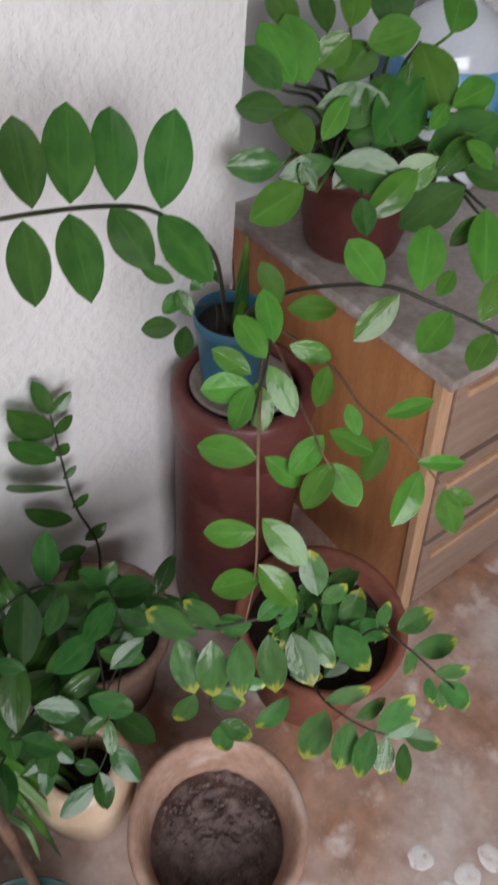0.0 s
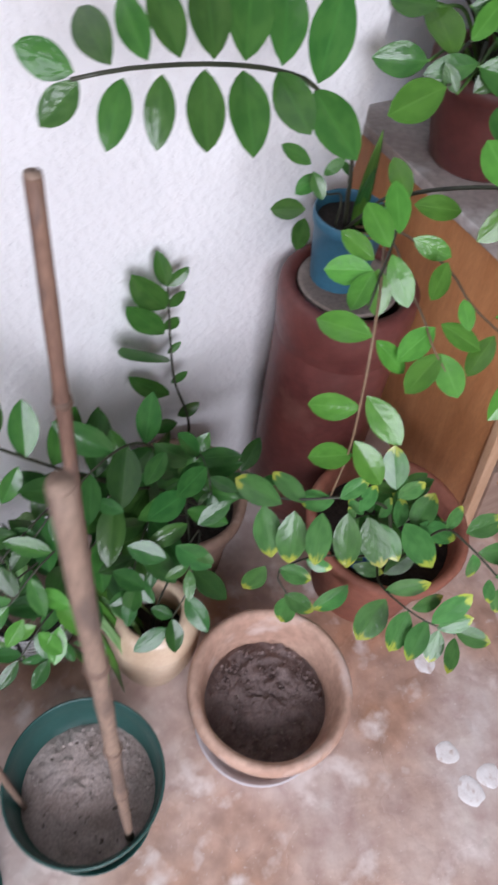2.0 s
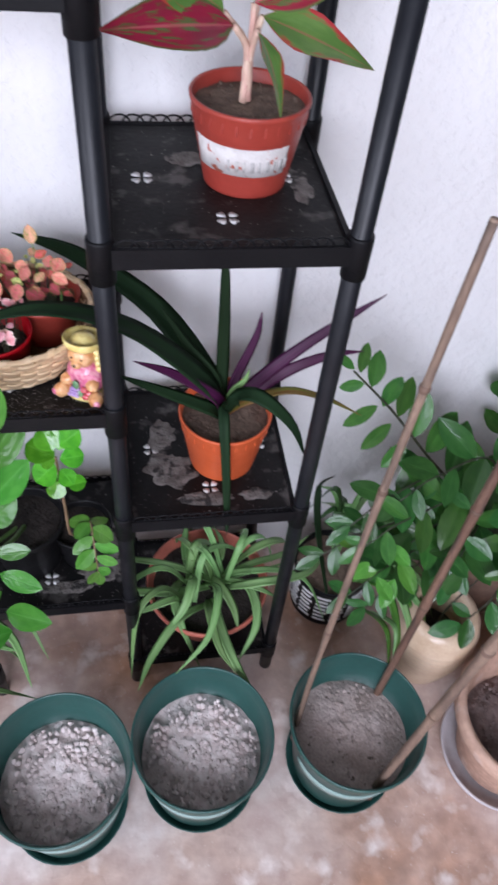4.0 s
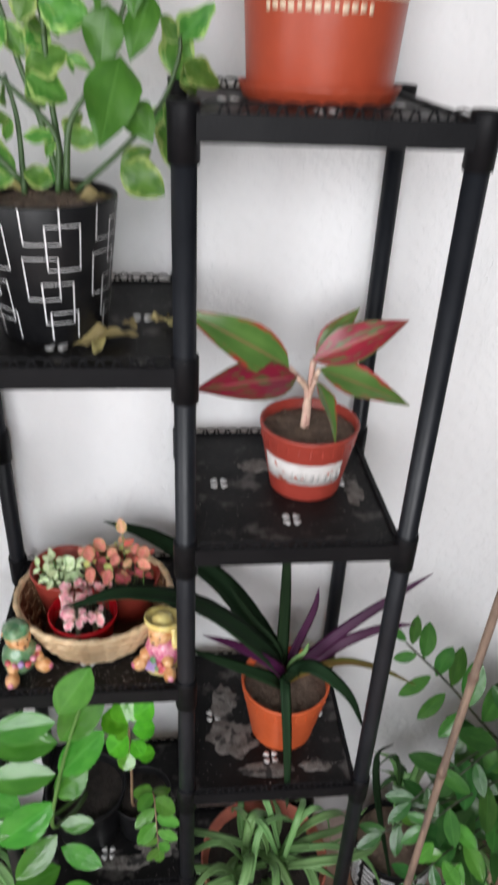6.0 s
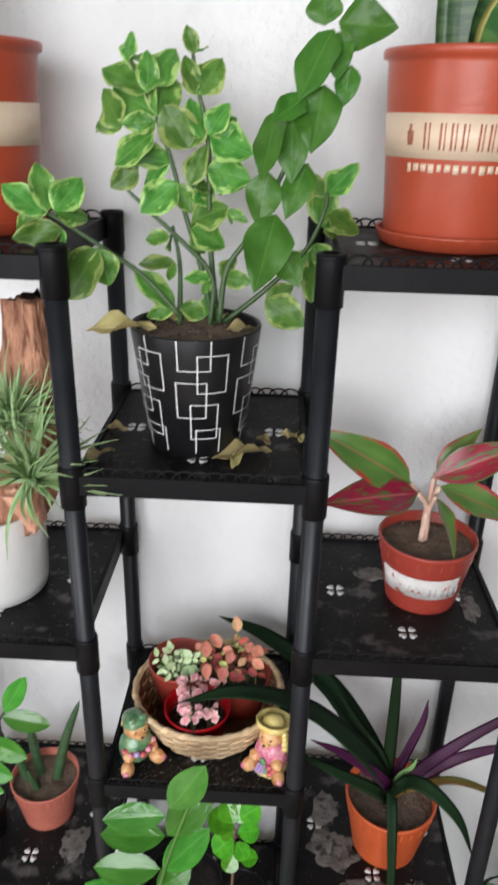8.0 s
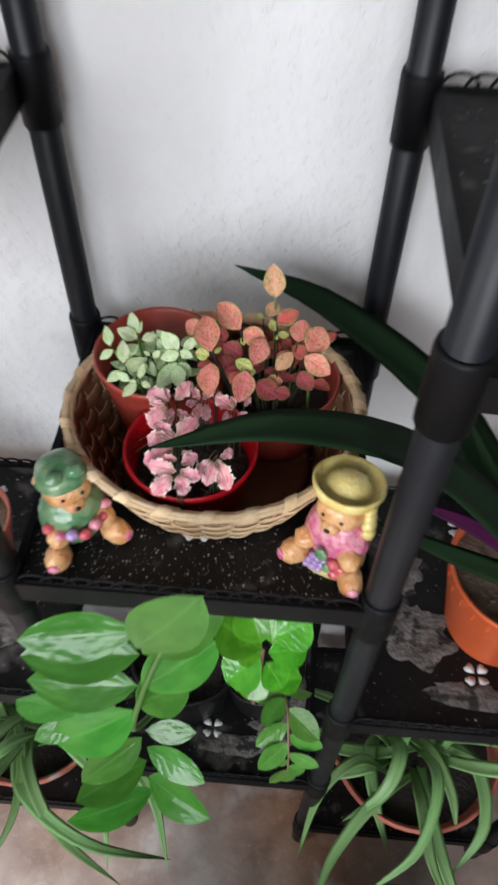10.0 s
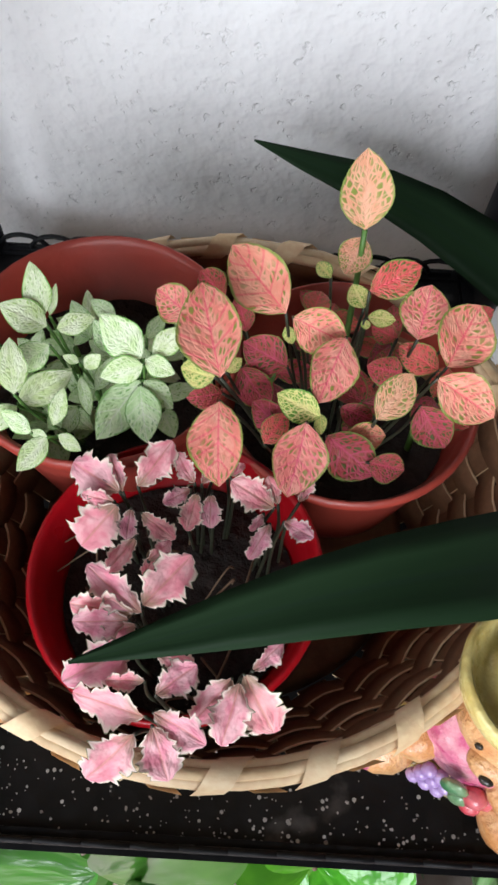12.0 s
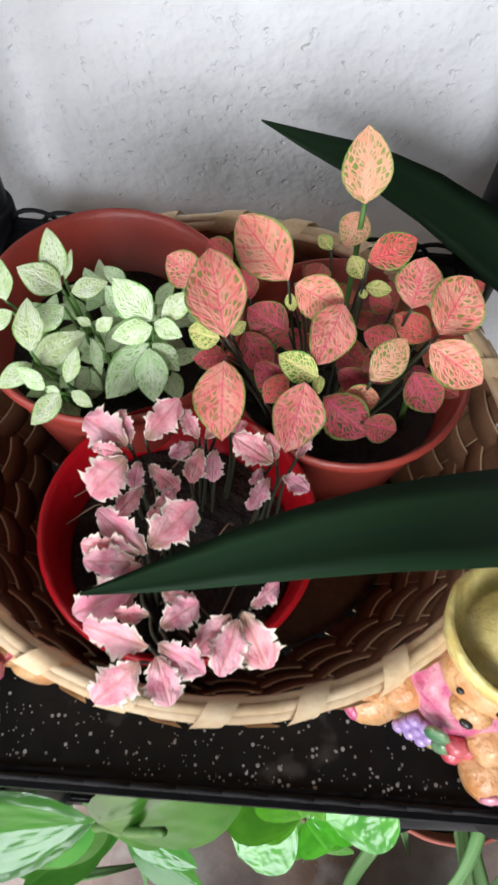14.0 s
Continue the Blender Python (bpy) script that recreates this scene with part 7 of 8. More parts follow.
# pink netted plant
F0 = (-0.082, 0.142)
pf = small_pot("potted_fittonia", *F0, BZ, "pink-leaved fittonia in a dark red pot in the basket", TERRA_P, 53, 0.035, 0.0475, 0.062)
rnd = random.Random(54)


def pink(base, tip, meshes, wide=1.0):
    grown(pf, F0, meshes, base, tip, BZ + 0.037, STEM, (-0.1, -1.0, 0.85), wide * 1.12)


pink((-0.125, 0.107, 0.905), (-0.132, 0.128, 0.916), FP, 1.05)
pink((-0.108, 0.130, 0.905), (-0.124, 0.145, 0.912), FP, 1.1)
pink((-0.106, 0.129, 0.905), (-0.092, 0.123, 0.902), FP, 1.2)
pink((-0.091, 0.123, 0.905), (-0.097, 0.107, 0.898), FP, 1.2)
pink((-0.085, 0.161, 0.905), (-0.090, 0.152, 0.900), FC, 1.2)
pink((-0.084, 0.140, 0.905), (-0.070, 0.146, 0.907), FD, 1.1)
pink((-0.125, 0.104, 0.898), (-0.125, 0.084, 0.891), FP, 1.15)
pink((-0.101, 0.099, 0.898), (-0.104, 0.082, 0.889), FP, 1.1)
pink((-0.082, 0.101, 0.898), (-0.073, 0.112, 0.904), FC, 1.15)
pink((-0.061, 0.120, 0.898), (-0.053, 0.136, 0.904), FP, 1.3)
pink((-0.064, 0.116, 0.898), (-0.047, 0.109, 0.892), FP, 1.15)
pink((-0.069, 0.129, 0.898), (-0.066, 0.142, 0.905), FP, 1.3)
pink((-0.135, 0.132, 0.898), (-0.145, 0.140, 0.899), FP, 1.2)
pink((-0.126, 0.140, 0.898), (-0.133, 0.148, 0.900), FD, 1.2)
pink((-0.060, 0.127, 0.886), (-0.072, 0.131, 0.890), FD, 1.2)
pink((-0.071, 0.125, 0.886), (-0.082, 0.125, 0.887), FD, 1.2)
pink((-0.106, 0.125, 0.886), (-0.118, 0.130, 0.891), FD, 1.3)
pink((-0.120, 0.124, 0.886), (-0.111, 0.115, 0.879), FD, 1.1)
pink((-0.106, 0.102, 0.886), (-0.115, 0.110, 0.889), FD, 1.1)
pink((-0.089, 0.102, 0.886), (-0.078, 0.102, 0.884), FP, 1.2)
pink((-0.094, 0.102, 0.886), (-0.081, 0.094, 0.880), FD, 1.2)
pink((-0.082, 0.094, 0.886), (-0.072, 0.094, 0.885), FD, 1.3)
pink((-0.099, 0.145, 0.886), (-0.096, 0.154, 0.889), FD, 1.2)
pink((-0.066, 0.114, 0.886), (-0.058, 0.104, 0.880), FD, 1.2)
pink((-0.119, 0.137, 0.886), (-0.122, 0.144, 0.893), FD, 1.0)
pink((-0.072, 0.138, 0.886), (-0.079, 0.142, 0.887), FD, 1.1)
pink((-0.050, 0.146, 0.886), (-0.043, 0.148, 0.891), FD, 1.1)
pink((-0.125, 0.114, 0.886), (-0.134, 0.110, 0.886), FD, 1.1)
pink((-0.090, 0.112, 0.886), (-0.080, 0.110, 0.883), FD, 1.1)
pink((-0.112, 0.098, 0.886), (-0.107, 0.104, 0.892), FD, 1.1)
pink((-0.084, 0.141, 0.896), (-0.089, 0.145, 0.901), FG, 1.1)
pink((-0.083, 0.138, 0.896), (-0.076, 0.137, 0.899), FG, 1.0)
pink((-0.084, 0.137, 0.896), (-0.082, 0.136, 0.893), FG, 1.0)
pink((-0.097, 0.102, 0.896), (-0.108, 0.106, 0.900), FG, 1.1)
pink((-0.097, 0.103, 0.896), (-0.097, 0.097, 0.896), FG, 1.0)
pink((-0.127, 0.113, 0.896), (-0.137, 0.116, 0.895), FG, 1.2)
pink((-0.124, 0.115, 0.896), (-0.121, 0.117, 0.900), FG, 1.0)
pink((-0.094, 0.152, 0.896), (-0.098, 0.158, 0.896), FG, 1.0)
pink((-0.107, 0.133, 0.896), (-0.105, 0.129, 0.892), FG, 1.0)
for k in range(7):
    a, r = k * 2.4, 0.034 * math.sqrt((k + 0.5) / 7)
    rosette(pf, (F0[0] + r * math.cos(a), F0[1] + r * math.sin(a) * 0.8, BZ + 0.066 + 0.005 * (k % 3)), 4, 0.016, FD, 600 + k, base_z=BZ + 0.037)
st = stem_part("shoot", spline([(-0.084, 0.150, BZ + 0.038), (-0.085, 0.154, 0.880), (-0.086, 0.158, 0.911)], 8), 0.0012, STEM_G, pf, 0.7, 6)
leaf_at(FC, st, (-0.086, 0.158, 0.911), (-0.089, 0.166, 0.934), 1.05, (0, -0.8, 0.6), 0.05)

# pink toothed plant
H0 = (-0.136, 0.070)
hp = small_pot("potted_polka_plant", *H0, BZ, "pink toothed-leaved plant in a bright red pot in the basket", RED_P, 55, 0.034, 0.046, 0.062)
rnd = random.Random(56)


def hypo(base, tip, wide=1.0):
    grown(hp, H0, HY, base, tip, BZ + 0.037, STEM, (0, -0.85, 0.9), wide * 1.02, 0.93)


hypo((-0.152, 0.083, 0.880), (-0.166, 0.090, 0.881), 1.1)
hypo((-0.151, 0.083, 0.880), (-0.156, 0.093, 0.881))
hypo((-0.147, 0.085, 0.880), (-0.138, 0.095, 0.885), 1.2)
hypo((-0.152, 0.079, 0.880), (-0.163, 0.069, 0.872), 1.25)
hypo((-0.148, 0.078, 0.880), (-0.149, 0.070, 0.880), 1.2)
hypo((-0.145, 0.077, 0.880), (-0.136, 0.072, 0.875), 1.1)
hypo((-0.153, 0.080, 0.880), (-0.162, 0.081, 0.880), 0.9)
hypo((-0.131, 0.087, 0.880), (-0.137, 0.094, 0.882))
hypo((-0.132, 0.085, 0.880), (-0.139, 0.080, 0.881))
hypo((-0.130, 0.084, 0.880), (-0.132, 0.076, 0.874))
hypo((-0.126, 0.084, 0.880), (-0.126, 0.077, 0.872))
hypo((-0.126, 0.089, 0.880), (-0.123, 0.091, 0.885))
hypo((-0.129, 0.087, 0.880), (-0.125, 0.093, 0.885))
hypo((-0.108, 0.081, 0.880), (-0.120, 0.086, 0.882), 1.2)
hypo((-0.107, 0.082, 0.880), (-0.110, 0.089, 0.881))
hypo((-0.105, 0.077, 0.880), (-0.098, 0.072, 0.880))
hypo((-0.109, 0.076, 0.880), (-0.114, 0.067, 0.878))
hypo((-0.111, 0.079, 0.880), (-0.114, 0.074, 0.880))
hypo((-0.121, 0.090, 0.880), (-0.117, 0.093, 0.880))
hypo((-0.122, 0.090, 0.880), (-0.125, 0.094, 0.880))
hypo((-0.101, 0.083, 0.880), (-0.098, 0.089, 0.884))
hypo((-0.145, 0.068, 0.884), (-0.152, 0.060, 0.880))
hypo((-0.139, 0.064, 0.884), (-0.142, 0.059, 0.882))
hypo((-0.141, 0.050, 0.884), (-0.130, 0.059, 0.891), 1.3)
hypo((-0.141, 0.048, 0.884), (-0.155, 0.056, 0.889), 0.9)
hypo((-0.143, 0.048, 0.884), (-0.158, 0.048, 0.887))
hypo((-0.144, 0.046, 0.884), (-0.157, 0.044, 0.883), 1.1)
hypo((-0.142, 0.045, 0.884), (-0.153, 0.042, 0.878))
hypo((-0.141, 0.062, 0.884), (-0.136, 0.066, 0.887))
hypo((-0.141, 0.039, 0.886), (-0.157, 0.033, 0.880), 1.1)
hypo((-0.138, 0.031, 0.886), (-0.146, 0.031, 0.889))
hypo((-0.136, 0.038, 0.886), (-0.127, 0.035, 0.883), 1.1)
hypo((-0.135, 0.028, 0.886), (-0.127, 0.035, 0.888), 1.3)
hypo((-0.137, 0.023, 0.886), (-0.154, 0.027, 0.887), 1.2)
hypo((-0.135, 0.024, 0.886), (-0.123, 0.019, 0.884))
hypo((-0.139, 0.019, 0.886), (-0.148, 0.009, 0.881), 1.3)
hypo((-0.135, 0.021, 0.886), (-0.131, 0.011, 0.880), 1.4)
hypo((-0.112, 0.035, 0.886), (-0.105, 0.042, 0.887), 1.2)
hypo((-0.117, 0.033, 0.886), (-0.125, 0.023, 0.884), 1.3)
hypo((-0.115, 0.032, 0.886), (-0.118, 0.019, 0.882), 1.2)
hypo((-0.114, 0.034, 0.886), (-0.105, 0.020, 0.877), 1.0)
for k in range(14):
    a = rnd.uniform(0, 6.28)
    r = rnd.uniform(0.005, 0.035)
    c = Vector((H0[0] + r * math.cos(a), H0[1] + r * math.sin(a), BZ + 0.042))
    part("dry_root", tube(spline([c, c + Vector((rnd.uniform(-0.01, 0.01), rnd.uniform(-0.01, 0.01), 0.008)), c + Vector((rnd.uniform(-0.02, 0.02), rnd.uniform(-0.02, 0.02), 0.004))], 8), 0.0004, 4), STEM_B, hp).matrix_local = Matrix.Translation(-Vector((H0[0], H0[1], BZ)))

# two glazed bear figurines, each one plain mesh
SK = material("glazed_tan", (0.60, 0.26, 0.09), (0.78, 0.47, 0.23), 110.0, 0.3, 0.0012, 420.0, coat=0.4, fine=0.4)
PK = material("glazed_pink", (0.58, 0.10, 0.22), (0.74, 0.34, 0.40), 190.0, 0.28, 0.001, 280.0, coat=0.5)
YL = material("glazed_yellow", (0.80, 0.68, 0.27), (0.72, 0.54, 0.16), 90.0, 0.28, 0.001, 260.0, coat=0.5)
GN = material("glazed_green", (0.07, 0.23, 0.10), (0.22, 0.34, 0.18), 140.0, 0.3, 0.001, 260.0, coat=0.5)
VI = material("glazed_violet", (0.36, 0.22, 0.50), (0.48, 0.34, 0.60), 120.0, 0.3, 0.001, 260.0, coat=0.5)
INK = material("glazed_black", (0.02, 0.016, 0.014), (0.03, 0.024, 0.02), 60.0, 0.25)
RD = material("glazed_red", (0.55, 0.06, 0.08), (0.66, 0.16, 0.18), 120.0, 0.3, 0.001, 260.0, coat=0.5)


def blob(bm, center, radii, mat, rough=0.04, seg=2, turn=0.0, ruffle=0.0):
    """A rounded lump; ruffle raises rows of overlapping tufts on it."""
    g = bmesh.ops.create_icosphere(bm, subdivisions=seg, radius=1.0)
    c, m = Vector(center), Matrix.Rotation(math.radians(turn), 3, "Z")
    for v in g["verts"]:
        p = v.co.copy()
        k = 1 + rough * noise.noise((p.x * 2.4 + c.x * 90, p.y * 2.4 + c.z * 70, p.z * 2.4))
        if ruffle:
            row = (p.z + 1) * 3.6
            k += ruffle * ((1 - row % 1) * 0.9 + 0.6 * abs(math.sin(math.atan2(p.y, p.x) * 9 + math.floor(row) * 1.57)) - 0.5)
        v.co = c + m @ Vector((p.x * radii[0] * k, p.y * radii[1] * k, p.z * radii[2] * k))
    for f in {f for v in g["verts"] for f in v.link_faces}:
        f.material_index = mat


def bear_body(bm, dress):
    blob(bm, (0, 0, 0.025), (0.0215, 0.0180, 0.0255), dress, 0.05, 4, 0, 0.085)
    blob(bm, (0, -0.003, 0.0575), (0.0158, 0.0148, 0.0145), 0, 0.08, 3)
    blob(bm, (0, -0.0170, 0.0540), (0.0068, 0.0050, 0.0052), 0, 0.05, 3)
    blob(bm, (0, -0.0218, 0.0555), (0.0022, 0.0014, 0.0016), 6, 0.0, 2)
    for s in (-1, 1):
        blob(bm, (s * 0.0062, -0.0160, 0.0610), (0.0013, 0.0010, 0.0014), 6, 0.0, 2)
        blob(bm, (s * 0.0150, -0.0130, 0.0250), (0.0078, 0.0095, 0.0072), 0, 0.16, 3, s * 30)
        blob(bm, (s * 0.0205, -0.0185, 0.0098), (0.0085, 0.0115, 0.0096), 0, 0.12, 3, s * 32)
        blob(bm, (s * 0.0265, -0.0270, 0.0110), (0.0042, 0.0022, 0.0046), 1, 0.05, 2, s * 32)


def finish_bear(bm, x, y, z, turn, size, label):
    ob = part("bear_figurine", bm, [SK, PK, YL, GN, VI, RD, INK])
    ob.matrix_world = pose(x, y, z, 0, 0, turn) @ Matrix.Scale(size, 4)
    return tagged(ob, label, "figurine", "bear figurines beside the basket")


# the one with the straw hat holds berries and fruit with two ribbed leaves
bm = bmesh.new()
bear_body(bm, 1)
lathe([(0, 0.001), (0.0205, 0.0), (0.0228, 0.003), (0.0215, 0.0065), (0.015, 0.008), (0, 0.008)], 36, bm, mat=2, wobble=0.08)
for k in range(9):
    blob(bm, (-0.0095 + 0.0043 * (k % 3) + 0.0012 * (k // 3), -0.0225 + 0.0012 * (k // 3), 0.0095 + 0.0042 * (k // 3)), (0.0027, 0.0025, 0.0026), 4, 0.05, 2)
for cx, cy, cz in ((0.0078, -0.0205, 0.0205), (0.0120, -0.0180, 0.0150), (0.0095, -0.0210, 0.0110)):
    blob(bm, (cx, cy, cz), (0.0042, 0.0036, 0.0042), 5, 0.2, 2)
for cx, cz, w in ((-0.0005, 0.0275, 0.0052), (0.0045, 0.0155, 0.0040)):
    blob(bm, (cx, -0.0225, cz), (w * 0.8, 0.0020, w * 1.15), 3, 0.06, 3, 0, 0.10)
before = set(bm.verts)
lathe([(0.0125, 0.0655), (0.0180, 0.0665), (0.0215, 0.0710), (0.0228, 0.0770), (0.0215, 0.0790), (0.0198, 0.0760), (0.0175, 0.0730), (0.0150, 0.0722), (0.0125, 0.0775), (0.0105, 0.0788),
       (0.0085, 0.0812), (0.0062, 0.0818), (0.0042, 0.0830), (0.0020, 0.0830), (0, 0.0836)], 44, bm, mat=2, wobble=0.05)
tilt = Matrix.Translation((0, 0.002, 0.068)) @ Matrix.Rotation(math.radians(-10), 4, "X") @ Matrix.Translation((0, 0, -0.068))
for v in bm.verts:
    if v not in before:
        v.co = tilt @ v.co
for k in range(4):
    blob(bm, (0.0165 + 0.0010 * k, 0.002 - 0.0006 * k, 0.063 - 0.0070 * k), (0.0046, 0.0056, 0.0056), 2, 0.25, 2)
finish_bear(bm, -0.0315, 0.037, M2, -28, 1.06, "glazed bear figurine with yellow straw hat and pink coat")

# the other wears green and holds a row of flowers
bm = bmesh.new()
bear_body(bm, 3)
lathe([(0.0150, 0.0640), (0.0172, 0.0670), (0.0150, 0.0725), (0.0090, 0.0765), (0, 0.0775)], 32, bm, mat=3, wobble=0.16)
for s in (-1, 1):
    blob(bm, (s * 0.0070, -0.0085, 0.0745), (0.0062, 0.0045, 0.0046), 3, 0.2, 3)
    blob(bm, (s * 0.0135, 0.001, 0.0675), (0.0050, 0.0036, 0.0050), 0, 0.05, 2)
for k in range(7):
    a = math.radians(-162 + 24 * k)
    blob(bm, (0.0200 * math.cos(a), -0.004 + 0.0190 * math.sin(a), 0.0310 - 0.003 * (k % 2)), (0.0046, 0.0040, 0.0044), (5, 1, 4, 5, 1, 5, 1)[k], 0.3, 2)
finish_bear(bm, -0.217, 0.038, M2, 35, 1.06, "glazed bear figurine in green with red flowers")

# fine pale dust and drops on the basket's tray
rnd = random.Random(91)
bm = bmesh.new()
for k in range(620):
    x, y, r = rnd.uniform(-0.25, -0.012), 0.001 + 0.05 * rnd.random() ** 1.5 - 0.006, 0.00022 + 0.0006 * rnd.random() ** 2.5
    bmesh.ops.create_circle(bm, cap_ends=True, segments=6, radius=r, matrix=Matrix.Translation((x, y, 0.0008)))
dust = part("tray_dust", bm, DUST, None, smooth=False)
dust.matrix_world = pose(0, 0, M2)
tagged(dust, "fine pale specks of dust on the black tray", "dust", "", "stuff")

# crusts of spilt soil on the trays
def spill(x, y, z, rx, ry, seed):
    bm = lathe([(1.0, 0.0002), (0.82, 0.0012), (0.5, 0.0016), (0, 0.0014)], 34, wobble=0.0)
    for v in bm.verts:
        a, q = math.atan2(v.co.y, v.co.x), math.hypot(v.co.x, v.co.y)
        k = 0.75 + 0.38 * noise.noise((math.cos(a) * 1.8 + seed, math.sin(a) * 2.2, seed * 3.1)) + 0.10 * noise.noise((math.cos(a) * 5 + seed, math.sin(a) * 5, 1))
        v.co.x, v.co.y = q * k * rx * math.cos(a), q * k * ry * math.sin(a)
    ob = part("soil_spill", bm, SPILT)
    ob.matrix_world = pose(x, y, z + 0.0008)
    tagged(ob, "dry grey-brown soil spilt on a black tray", "soil", "soil spills on the trays", "stuff")


for x, y, z, rx, ry in ((0.075, 0.085, Z3, 0.050, 0.045), (0.12, 0.028, Z3, 0.055, 0.018), (0.20, 0.030, Z3, 0.030, 0.014), (0.065, 0.16, Z3, 0.03, 0.04), (0.222, 0.11, Z2, 0.016, 0.05), (0.10, 0.17, Z2, 0.03, 0.02),
                         (-0.05, 0.055, M3, 0.045, 0.03), (-0.10, 0.03, M3, 0.05, 0.016), (-0.03, 0.11, M3, 0.02, 0.05), (-0.33, 0.07, Z3, 0.03, 0.04)):
    spill(x, y, z, rx, ry, x * 37 + y * 11 + z)

# ---- lower middle tray ----
zp = thing("potted_zz_plant", (-0.165, 0.10, M3), "glossy broad-leaved plant in a dark pot on the tray", "potted plant")
part("pot", lathe(pot_profile(0.05, 0.066, 0.11, 0.01, 0.004, 0.003, 0.09), 36), CERAMIC_B, zp)
part("soil", heap(0.060, 0.092, 0.004, 0.003, 31), SOIL_DARK, zp)


def big_leaf(base, tip, wide=1.0):
    leaf_at(ZZ_VIVID, st, base, tip, wide * 0.98, (0.03, -0.72, 0.69), 0.2)


st = shoot(zp, 0.004, STEM_G, (-0.165, 0.10, M3 + 0.09), (-0.175, 0.03, 0.47), (-0.195, -0.020, 0.52), (-0.175, -0.022, 0.63), (-0.152, -0.022, 0.72), (-0.135, -0.02, 0.775))
big_leaf((-0.169, -0.020, 0.745), (-0.251, -0.032, 0.748), 1.0)
big_leaf((-0.170, -0.020, 0.705), (-0.256, -0.032, 0.717), 1.08)
big_leaf((-0.179, -0.020, 0.637), (-0.270, -0.032, 0.648), 1.05)
big_leaf((-0.237, -0.020, 0.560), (-0.285, -0.030, 0.617), 1.25)
big_leaf((-0.187, -0.020, 0.575), (-0.273, -0.050, 0.518), 1.15)
big_leaf((-0.190, -0.020, 0.496), (-0.249, -0.060, 0.453), 1.15)
big_leaf((-0.157, -0.055, 0.803), (-0.113, -0.062, 0.884), 1.15)
big_leaf((-0.168, -0.020, 0.707), (-0.110, -0.008, 0.786), 1.2)
big_leaf((-0.176, -0.020, 0.634), (-0.113, -0.008, 0.705), 1.2)
big_leaf((-0.186, -0.020, 0.591), (-0.138, -0.016, 0.637), 1.55)
big_leaf((-0.184, -0.020, 0.519), (-0.135, -0.020, 0.520), 1.25)
big_leaf((-0.188, -0.020, 0.464), (-0.126, -0.050, 0.459), 1.2)
big_leaf((-0.193, -0.020, 0.413), (-0.257, -0.070, 0.433), 1.1)
big_leaf((-0.197, -0.020, 0.349), (-0.129, -0.070, 0.391), 1.1)
big_leaf((-0.242, -0.020, 0.538), (-0.288, -0.040, 0.522), 1.2)
big_leaf((-0.198, -0.020, 0.282), (-0.270, -0.080, 0.339), 1.1)
st = shoot(zp, 0.0035, STEM_G, (-0.175, 0.10, M3 + 0.09), (-0.21, 0.04, 0.45), (-0.235, 0.0, 0.52), (-0.24, -0.018, 0.56))
sp = thing("potted_jade_sprig", (-0.075, 0.10, M3), "bright green round-leaved sprig in a small dark pot", "potted plant")
part("pot", lathe(pot_profile(0.038, 0.05, 0.085, 0.008, 0.003, 0.0025, 0.07), 32), CERAMIC_B, sp)
part("soil", heap(0.045, 0.071, 0.003, 0.003, 33), SOIL_DARK, sp)
SU = variants("round_green_leaf", SUCC, 0.36, 0.55, 0.2)
st = shoot(sp, 0.003, STEM_B, (-0.075, 0.10, M3 + 0.07), (-0.083, 0.030, 0.482), (-0.079, 0.000, 0.598), (-0.077, -0.012, 0.715))


def jade(base, tip, wide=1.0):
    leaf_at(SU, st, base, tip, wide * 1.35, (0.15, -0.5, 0.85), 0.35)


jade((-0.078, -0.012, 0.715), (-0.113, 0.002, 0.726))
jade((-0.079, -0.012, 0.726), (-0.090, 0.003, 0.754))
jade((-0.070, -0.012, 0.737), (-0.043, -0.003, 0.752))
jade((-0.073, -0.012, 0.710), (-0.042, -0.006, 0.709))
jade((-0.079, -0.012, 0.700), (-0.104, -0.028, 0.687))
jade((-0.074, -0.012, 0.691), (-0.059, -0.026, 0.674))
jade((-0.078, -0.012, 0.709), (-0.097, -0.017, 0.713))
jade((-0.071, -0.012, 0.727), (-0.065, 0.005, 0.753))
jade((-0.077, -0.012, 0.667), (-0.087, -0.027, 0.649))
jade((-0.068, -0.012, 0.655), (-0.045, -0.012, 0.664))
frond(sp, [(-0.07, 0.10, M3 + 0.07), (-0.06, 0.06, 0.46), (-0.05, 0.02, 0.52), (-0.045, -0.02, 0.50), (-0.043, -0.03, 0.46)], 6, 0.040, ZZ_YL, 134, 0.45, (0.1, -0.8, 0.6), 0.002, STEM_B, spread=60, shrink=0.9, wide=1.3)

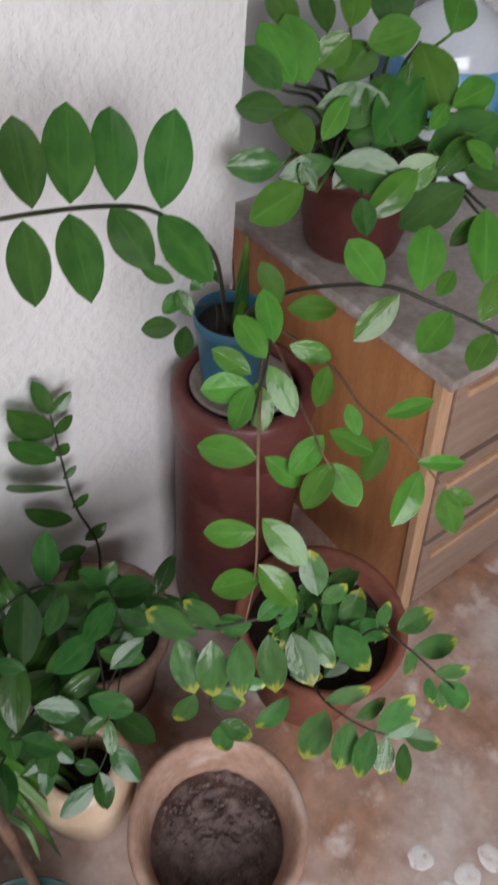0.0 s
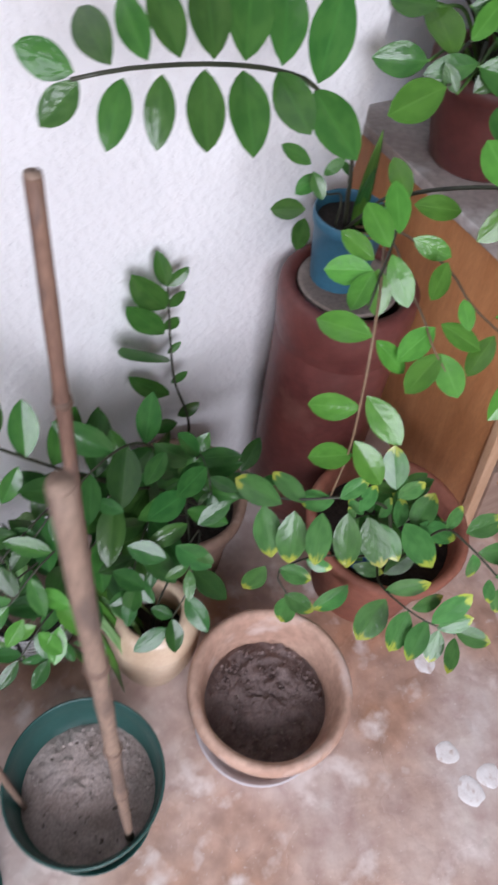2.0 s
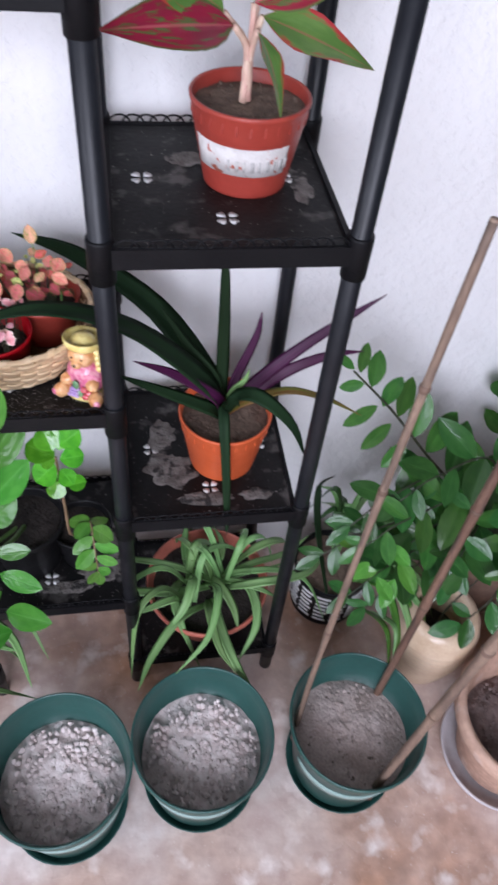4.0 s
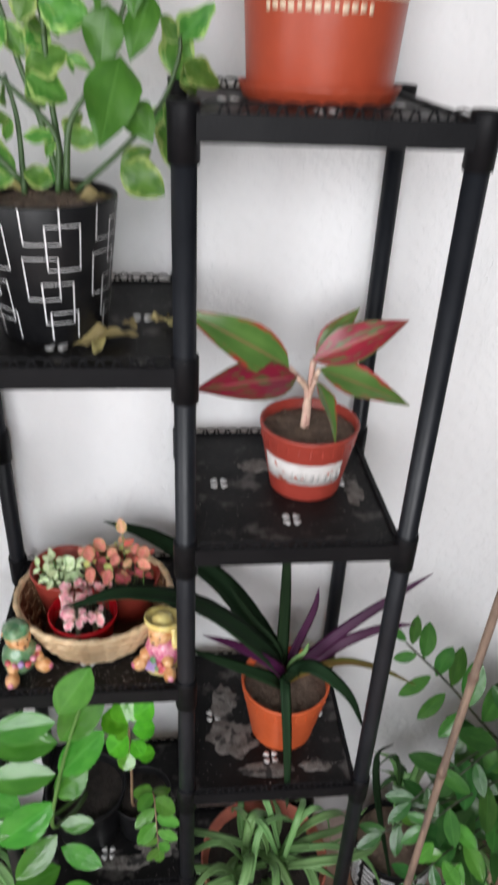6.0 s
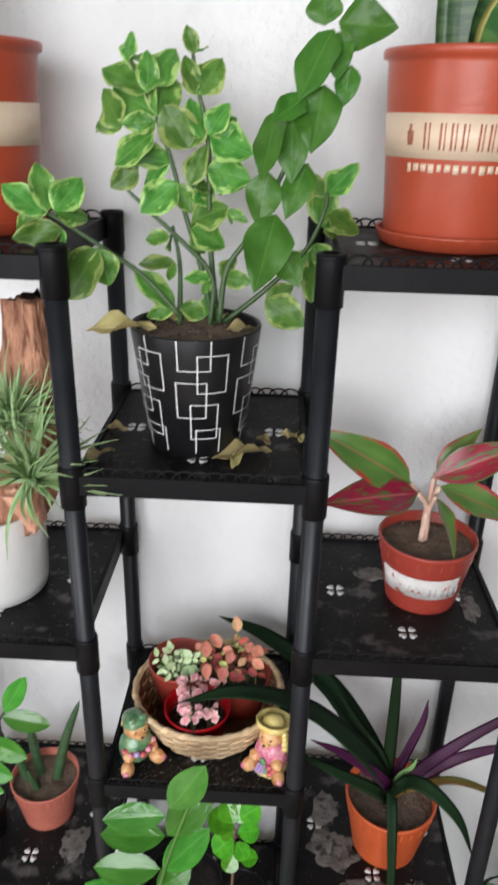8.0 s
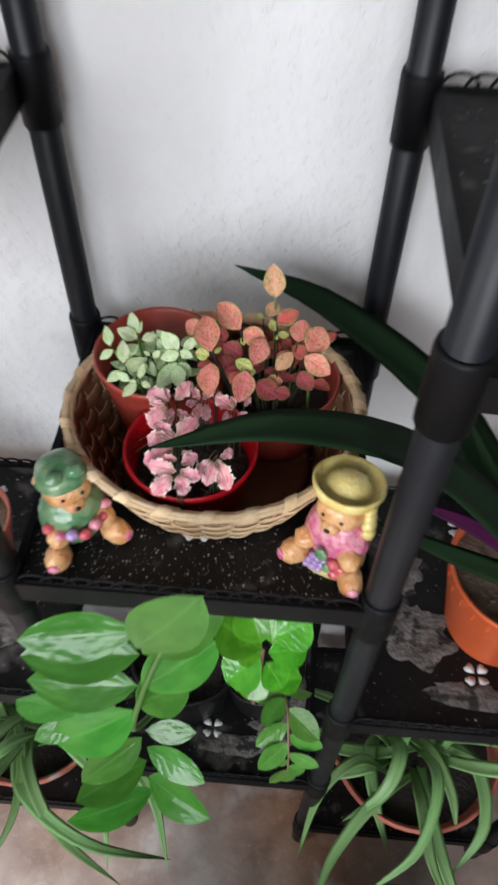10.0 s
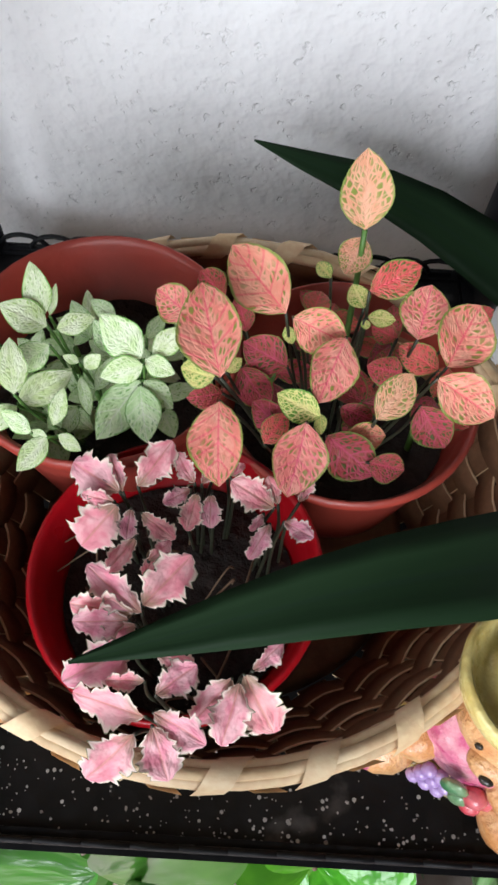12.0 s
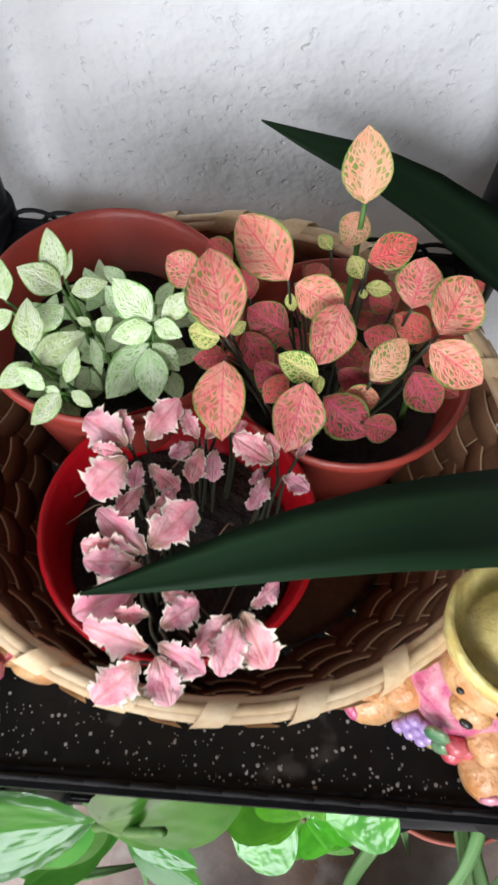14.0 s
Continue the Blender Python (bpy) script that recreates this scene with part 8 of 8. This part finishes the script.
# ---- left bay ----
wp = thing("white_planter", (-0.412, 0.112, Z2), "white ceramic planter with driftwood and air plants", "planter")
part("pot", lathe([(0, 0.0), (0.062, 0.0), (0.068, 0.004), (0.0705, 0.02), (0.0725, 0.120), (0.0715, 0.124), (0.067, 0.124), (0.065, 0.10), (0, 0.10)], 44), CERAMIC_W, wp, "white ceramic pot")
part("filling", heap(0.065, 0.105, 0.004, 0.004, 35), SOIL_DARK, wp)
bm = bmesh.new()
rows = []
NN = 36
WOOD_H = 0.296
for i in range(30):
    u = i / 29
    c = Vector((0.046 + 0.041 * math.sin(min(1, u * 1.7) * math.pi / 2), -0.018 - 0.012 * u, 0.10 + WOOD_H * u))
    ring = []
    for k in range(NN):
        a = 2 * math.pi * k / NN
        q = (0.034 + 0.012 * math.sin(math.pi * min(1, u * 1.15)) - 0.006 * u) * (0.86 + 0.26 * noise.noise((math.cos(a) * 1.7, math.sin(a) * 1.7, u * 3.5)) + 0.20 * noise.noise((math.cos(a) * 5, math.sin(a) * 5, u * 3)) + 0.10 * noise.noise((math.cos(a) * 12, math.sin(a) * 12, u * 6)))
        ragged = 0.014 * noise.noise((math.cos(a) * 3, math.sin(a) * 3, 7)) * u ** 6
        ring.append(bm.verts.new(c + Vector((q * math.cos(a), q * math.sin(a) * 0.7, ragged))))
    rows.append(ring)
for a_, b_ in zip(rows, rows[1:]):
    for k in range(NN):
        bm.faces.new((a_[k], a_[(k + 1) % NN], b_[(k + 1) % NN], b_[k]))
bm.faces.new(rows[-1])
bm.faces.new(rows[0][::-1])
part("driftwood", bm, DRIFTWOOD, wp, "reddish brown piece of driftwood")
bm = bmesh.new()
bmesh.ops.create_cube(bm, size=2.0)
bmesh.ops.subdivide_edges(bm, edges=bm.edges[:], cuts=7, use_grid_fill=True)
for v in bm.verts:
    p = v.co.copy()
    k = 1 + 0.16 * noise.noise(p * 1.7) + 0.07 * noise.noise((p.x * 7, p.y * 5, p.z * 1.5))
    narrow = 0.72 + 0.30 * p.z
    v.co = Vector((0.080 + 0.020 * p.x * narrow * k - 0.004 * p.z, -0.064 + 0.009 * p.y * k - 0.010 * p.z + 0.006 * abs(p.x), 0.152 + 0.030 * p.z * k + 0.006 * p.x))
part("bark_chunk", bm, BARK, wp, "pale reddish split chunk of bark")
for pts in (((-0.452, 0.06, Z2 + 0.10), (-0.435, 0.050, Z2 + 0.128), (-0.408, 0.045, Z2 + 0.120)), ((-0.462, 0.07, Z2 + 0.10), (-0.462, 0.052, Z2 + 0.132), (-0.450, 0.040, Z2 + 0.128))):
    ribbon("purple_leaf", pts, 0.009, TRAD_P, wp)
rnd = random.Random(61)
for cx, cy, cz, n_, reach, drift, wide in ((-0.316, 0.026, 1.220, 74, 0.105, 0.75, 0.0048), (-0.330, 0.030, 1.284, 110, 0.078, 0.0, 0.0030), (-0.372, 0.02, 1.25, 60, 0.075, -0.2, 0.0030)):
    ap = thing("air_plant", (cx, cy, cz), "spiky grey-green air plant tucked against driftwood", "air plant", "air plants on the driftwood")
    for k in range(n_):
        a, e = rnd.uniform(0, 6.283), rnd.uniform(-0.45, 1.30)
        d = Vector((math.cos(a) * math.cos(e) + drift, math.sin(a) * math.cos(e) - 0.35, math.sin(e) + 0.10)).normalized()
        L = reach * rnd.uniform(0.6, 1.1)
        c = Vector((cx, cy, cz)) + d * 0.004
        curl = Vector((rnd.uniform(-0.10, 0.22), rnd.uniform(-0.12, 0.06), rnd.uniform(-0.05, 0.34) if drift else rnd.uniform(-0.25, 0.15))) * L
        ribbon("leaf", [c, c + d * L * 0.32 + Vector((0, 0, 0.06 * L)), c + d * L * 0.66 + curl * 0.3 + Vector((0, 0, 0.05 * L)), c + d * L * 0.98 + curl], wide, AIR, ap, (d.x * 0.1, -0.6, 0.8), 0.5, 0.0006, shape=lambda u: (1 - u) ** 0.9, n=9)

sn = thing("potted_cylinder_plant", (-0.387, 0.128, Z3), "cylindrical snake plant spikes in a pink pot", "potted plant")
nursery_pot(sn, 0.039, 0.0535, 0.082, TERRA_PINK, SOIL, 63)
for pts, r in (([(-0.372, 0.13, Z3 + 0.06), (-0.352, 0.14, 0.70), (-0.327, 0.15, 0.772)], 0.0085), ([(-0.395, 0.135, Z3 + 0.06), (-0.405, 0.142, 0.68), (-0.412, 0.15, 0.735)], 0.0085), ([(-0.41, 0.125, Z3 + 0.06), (-0.425, 0.125, 0.67), (-0.437, 0.125, 0.715)], 0.008), ([(-0.392, 0.11, Z3 + 0.06), (-0.398, 0.105, 0.645), (-0.402, 0.10, 0.672)], 0.006)):
    part("spike", tube([q - Vector(sn.location) for q in spline(pts, 12)], r, 12, taper=lambda u: (0.85 + 0.3 * u * (1 - u)) * (1 - u ** 3) ** 0.6 + 0.02), SANS_STEM, sn)
lz = thing("potted_zz_plant", (-0.475, 0.085, Z3), "glossy broad-leaved plant in a small black pot", "potted plant")
part("pot", lathe(pot_profile(0.03, 0.04, 0.07, 0.007, 0.003, 0.0025, 0.055), 30), BLACK, lz)
part("soil", heap(0.036, 0.057, 0.003, 0.002, 66), SOIL_DARK, lz)
frond(lz, [(-0.475, 0.085, Z3 + 0.055), (-0.47, 0.02, 0.72), (-0.44, -0.03, 0.82), (-0.385, -0.045, 0.89), (-0.355, -0.045, 0.94)], 6, 0.075, ZZ_VIVID, 141, 0.25, (0.0, -0.85, 0.5), 0.0035, spread=72, shrink=0.95)
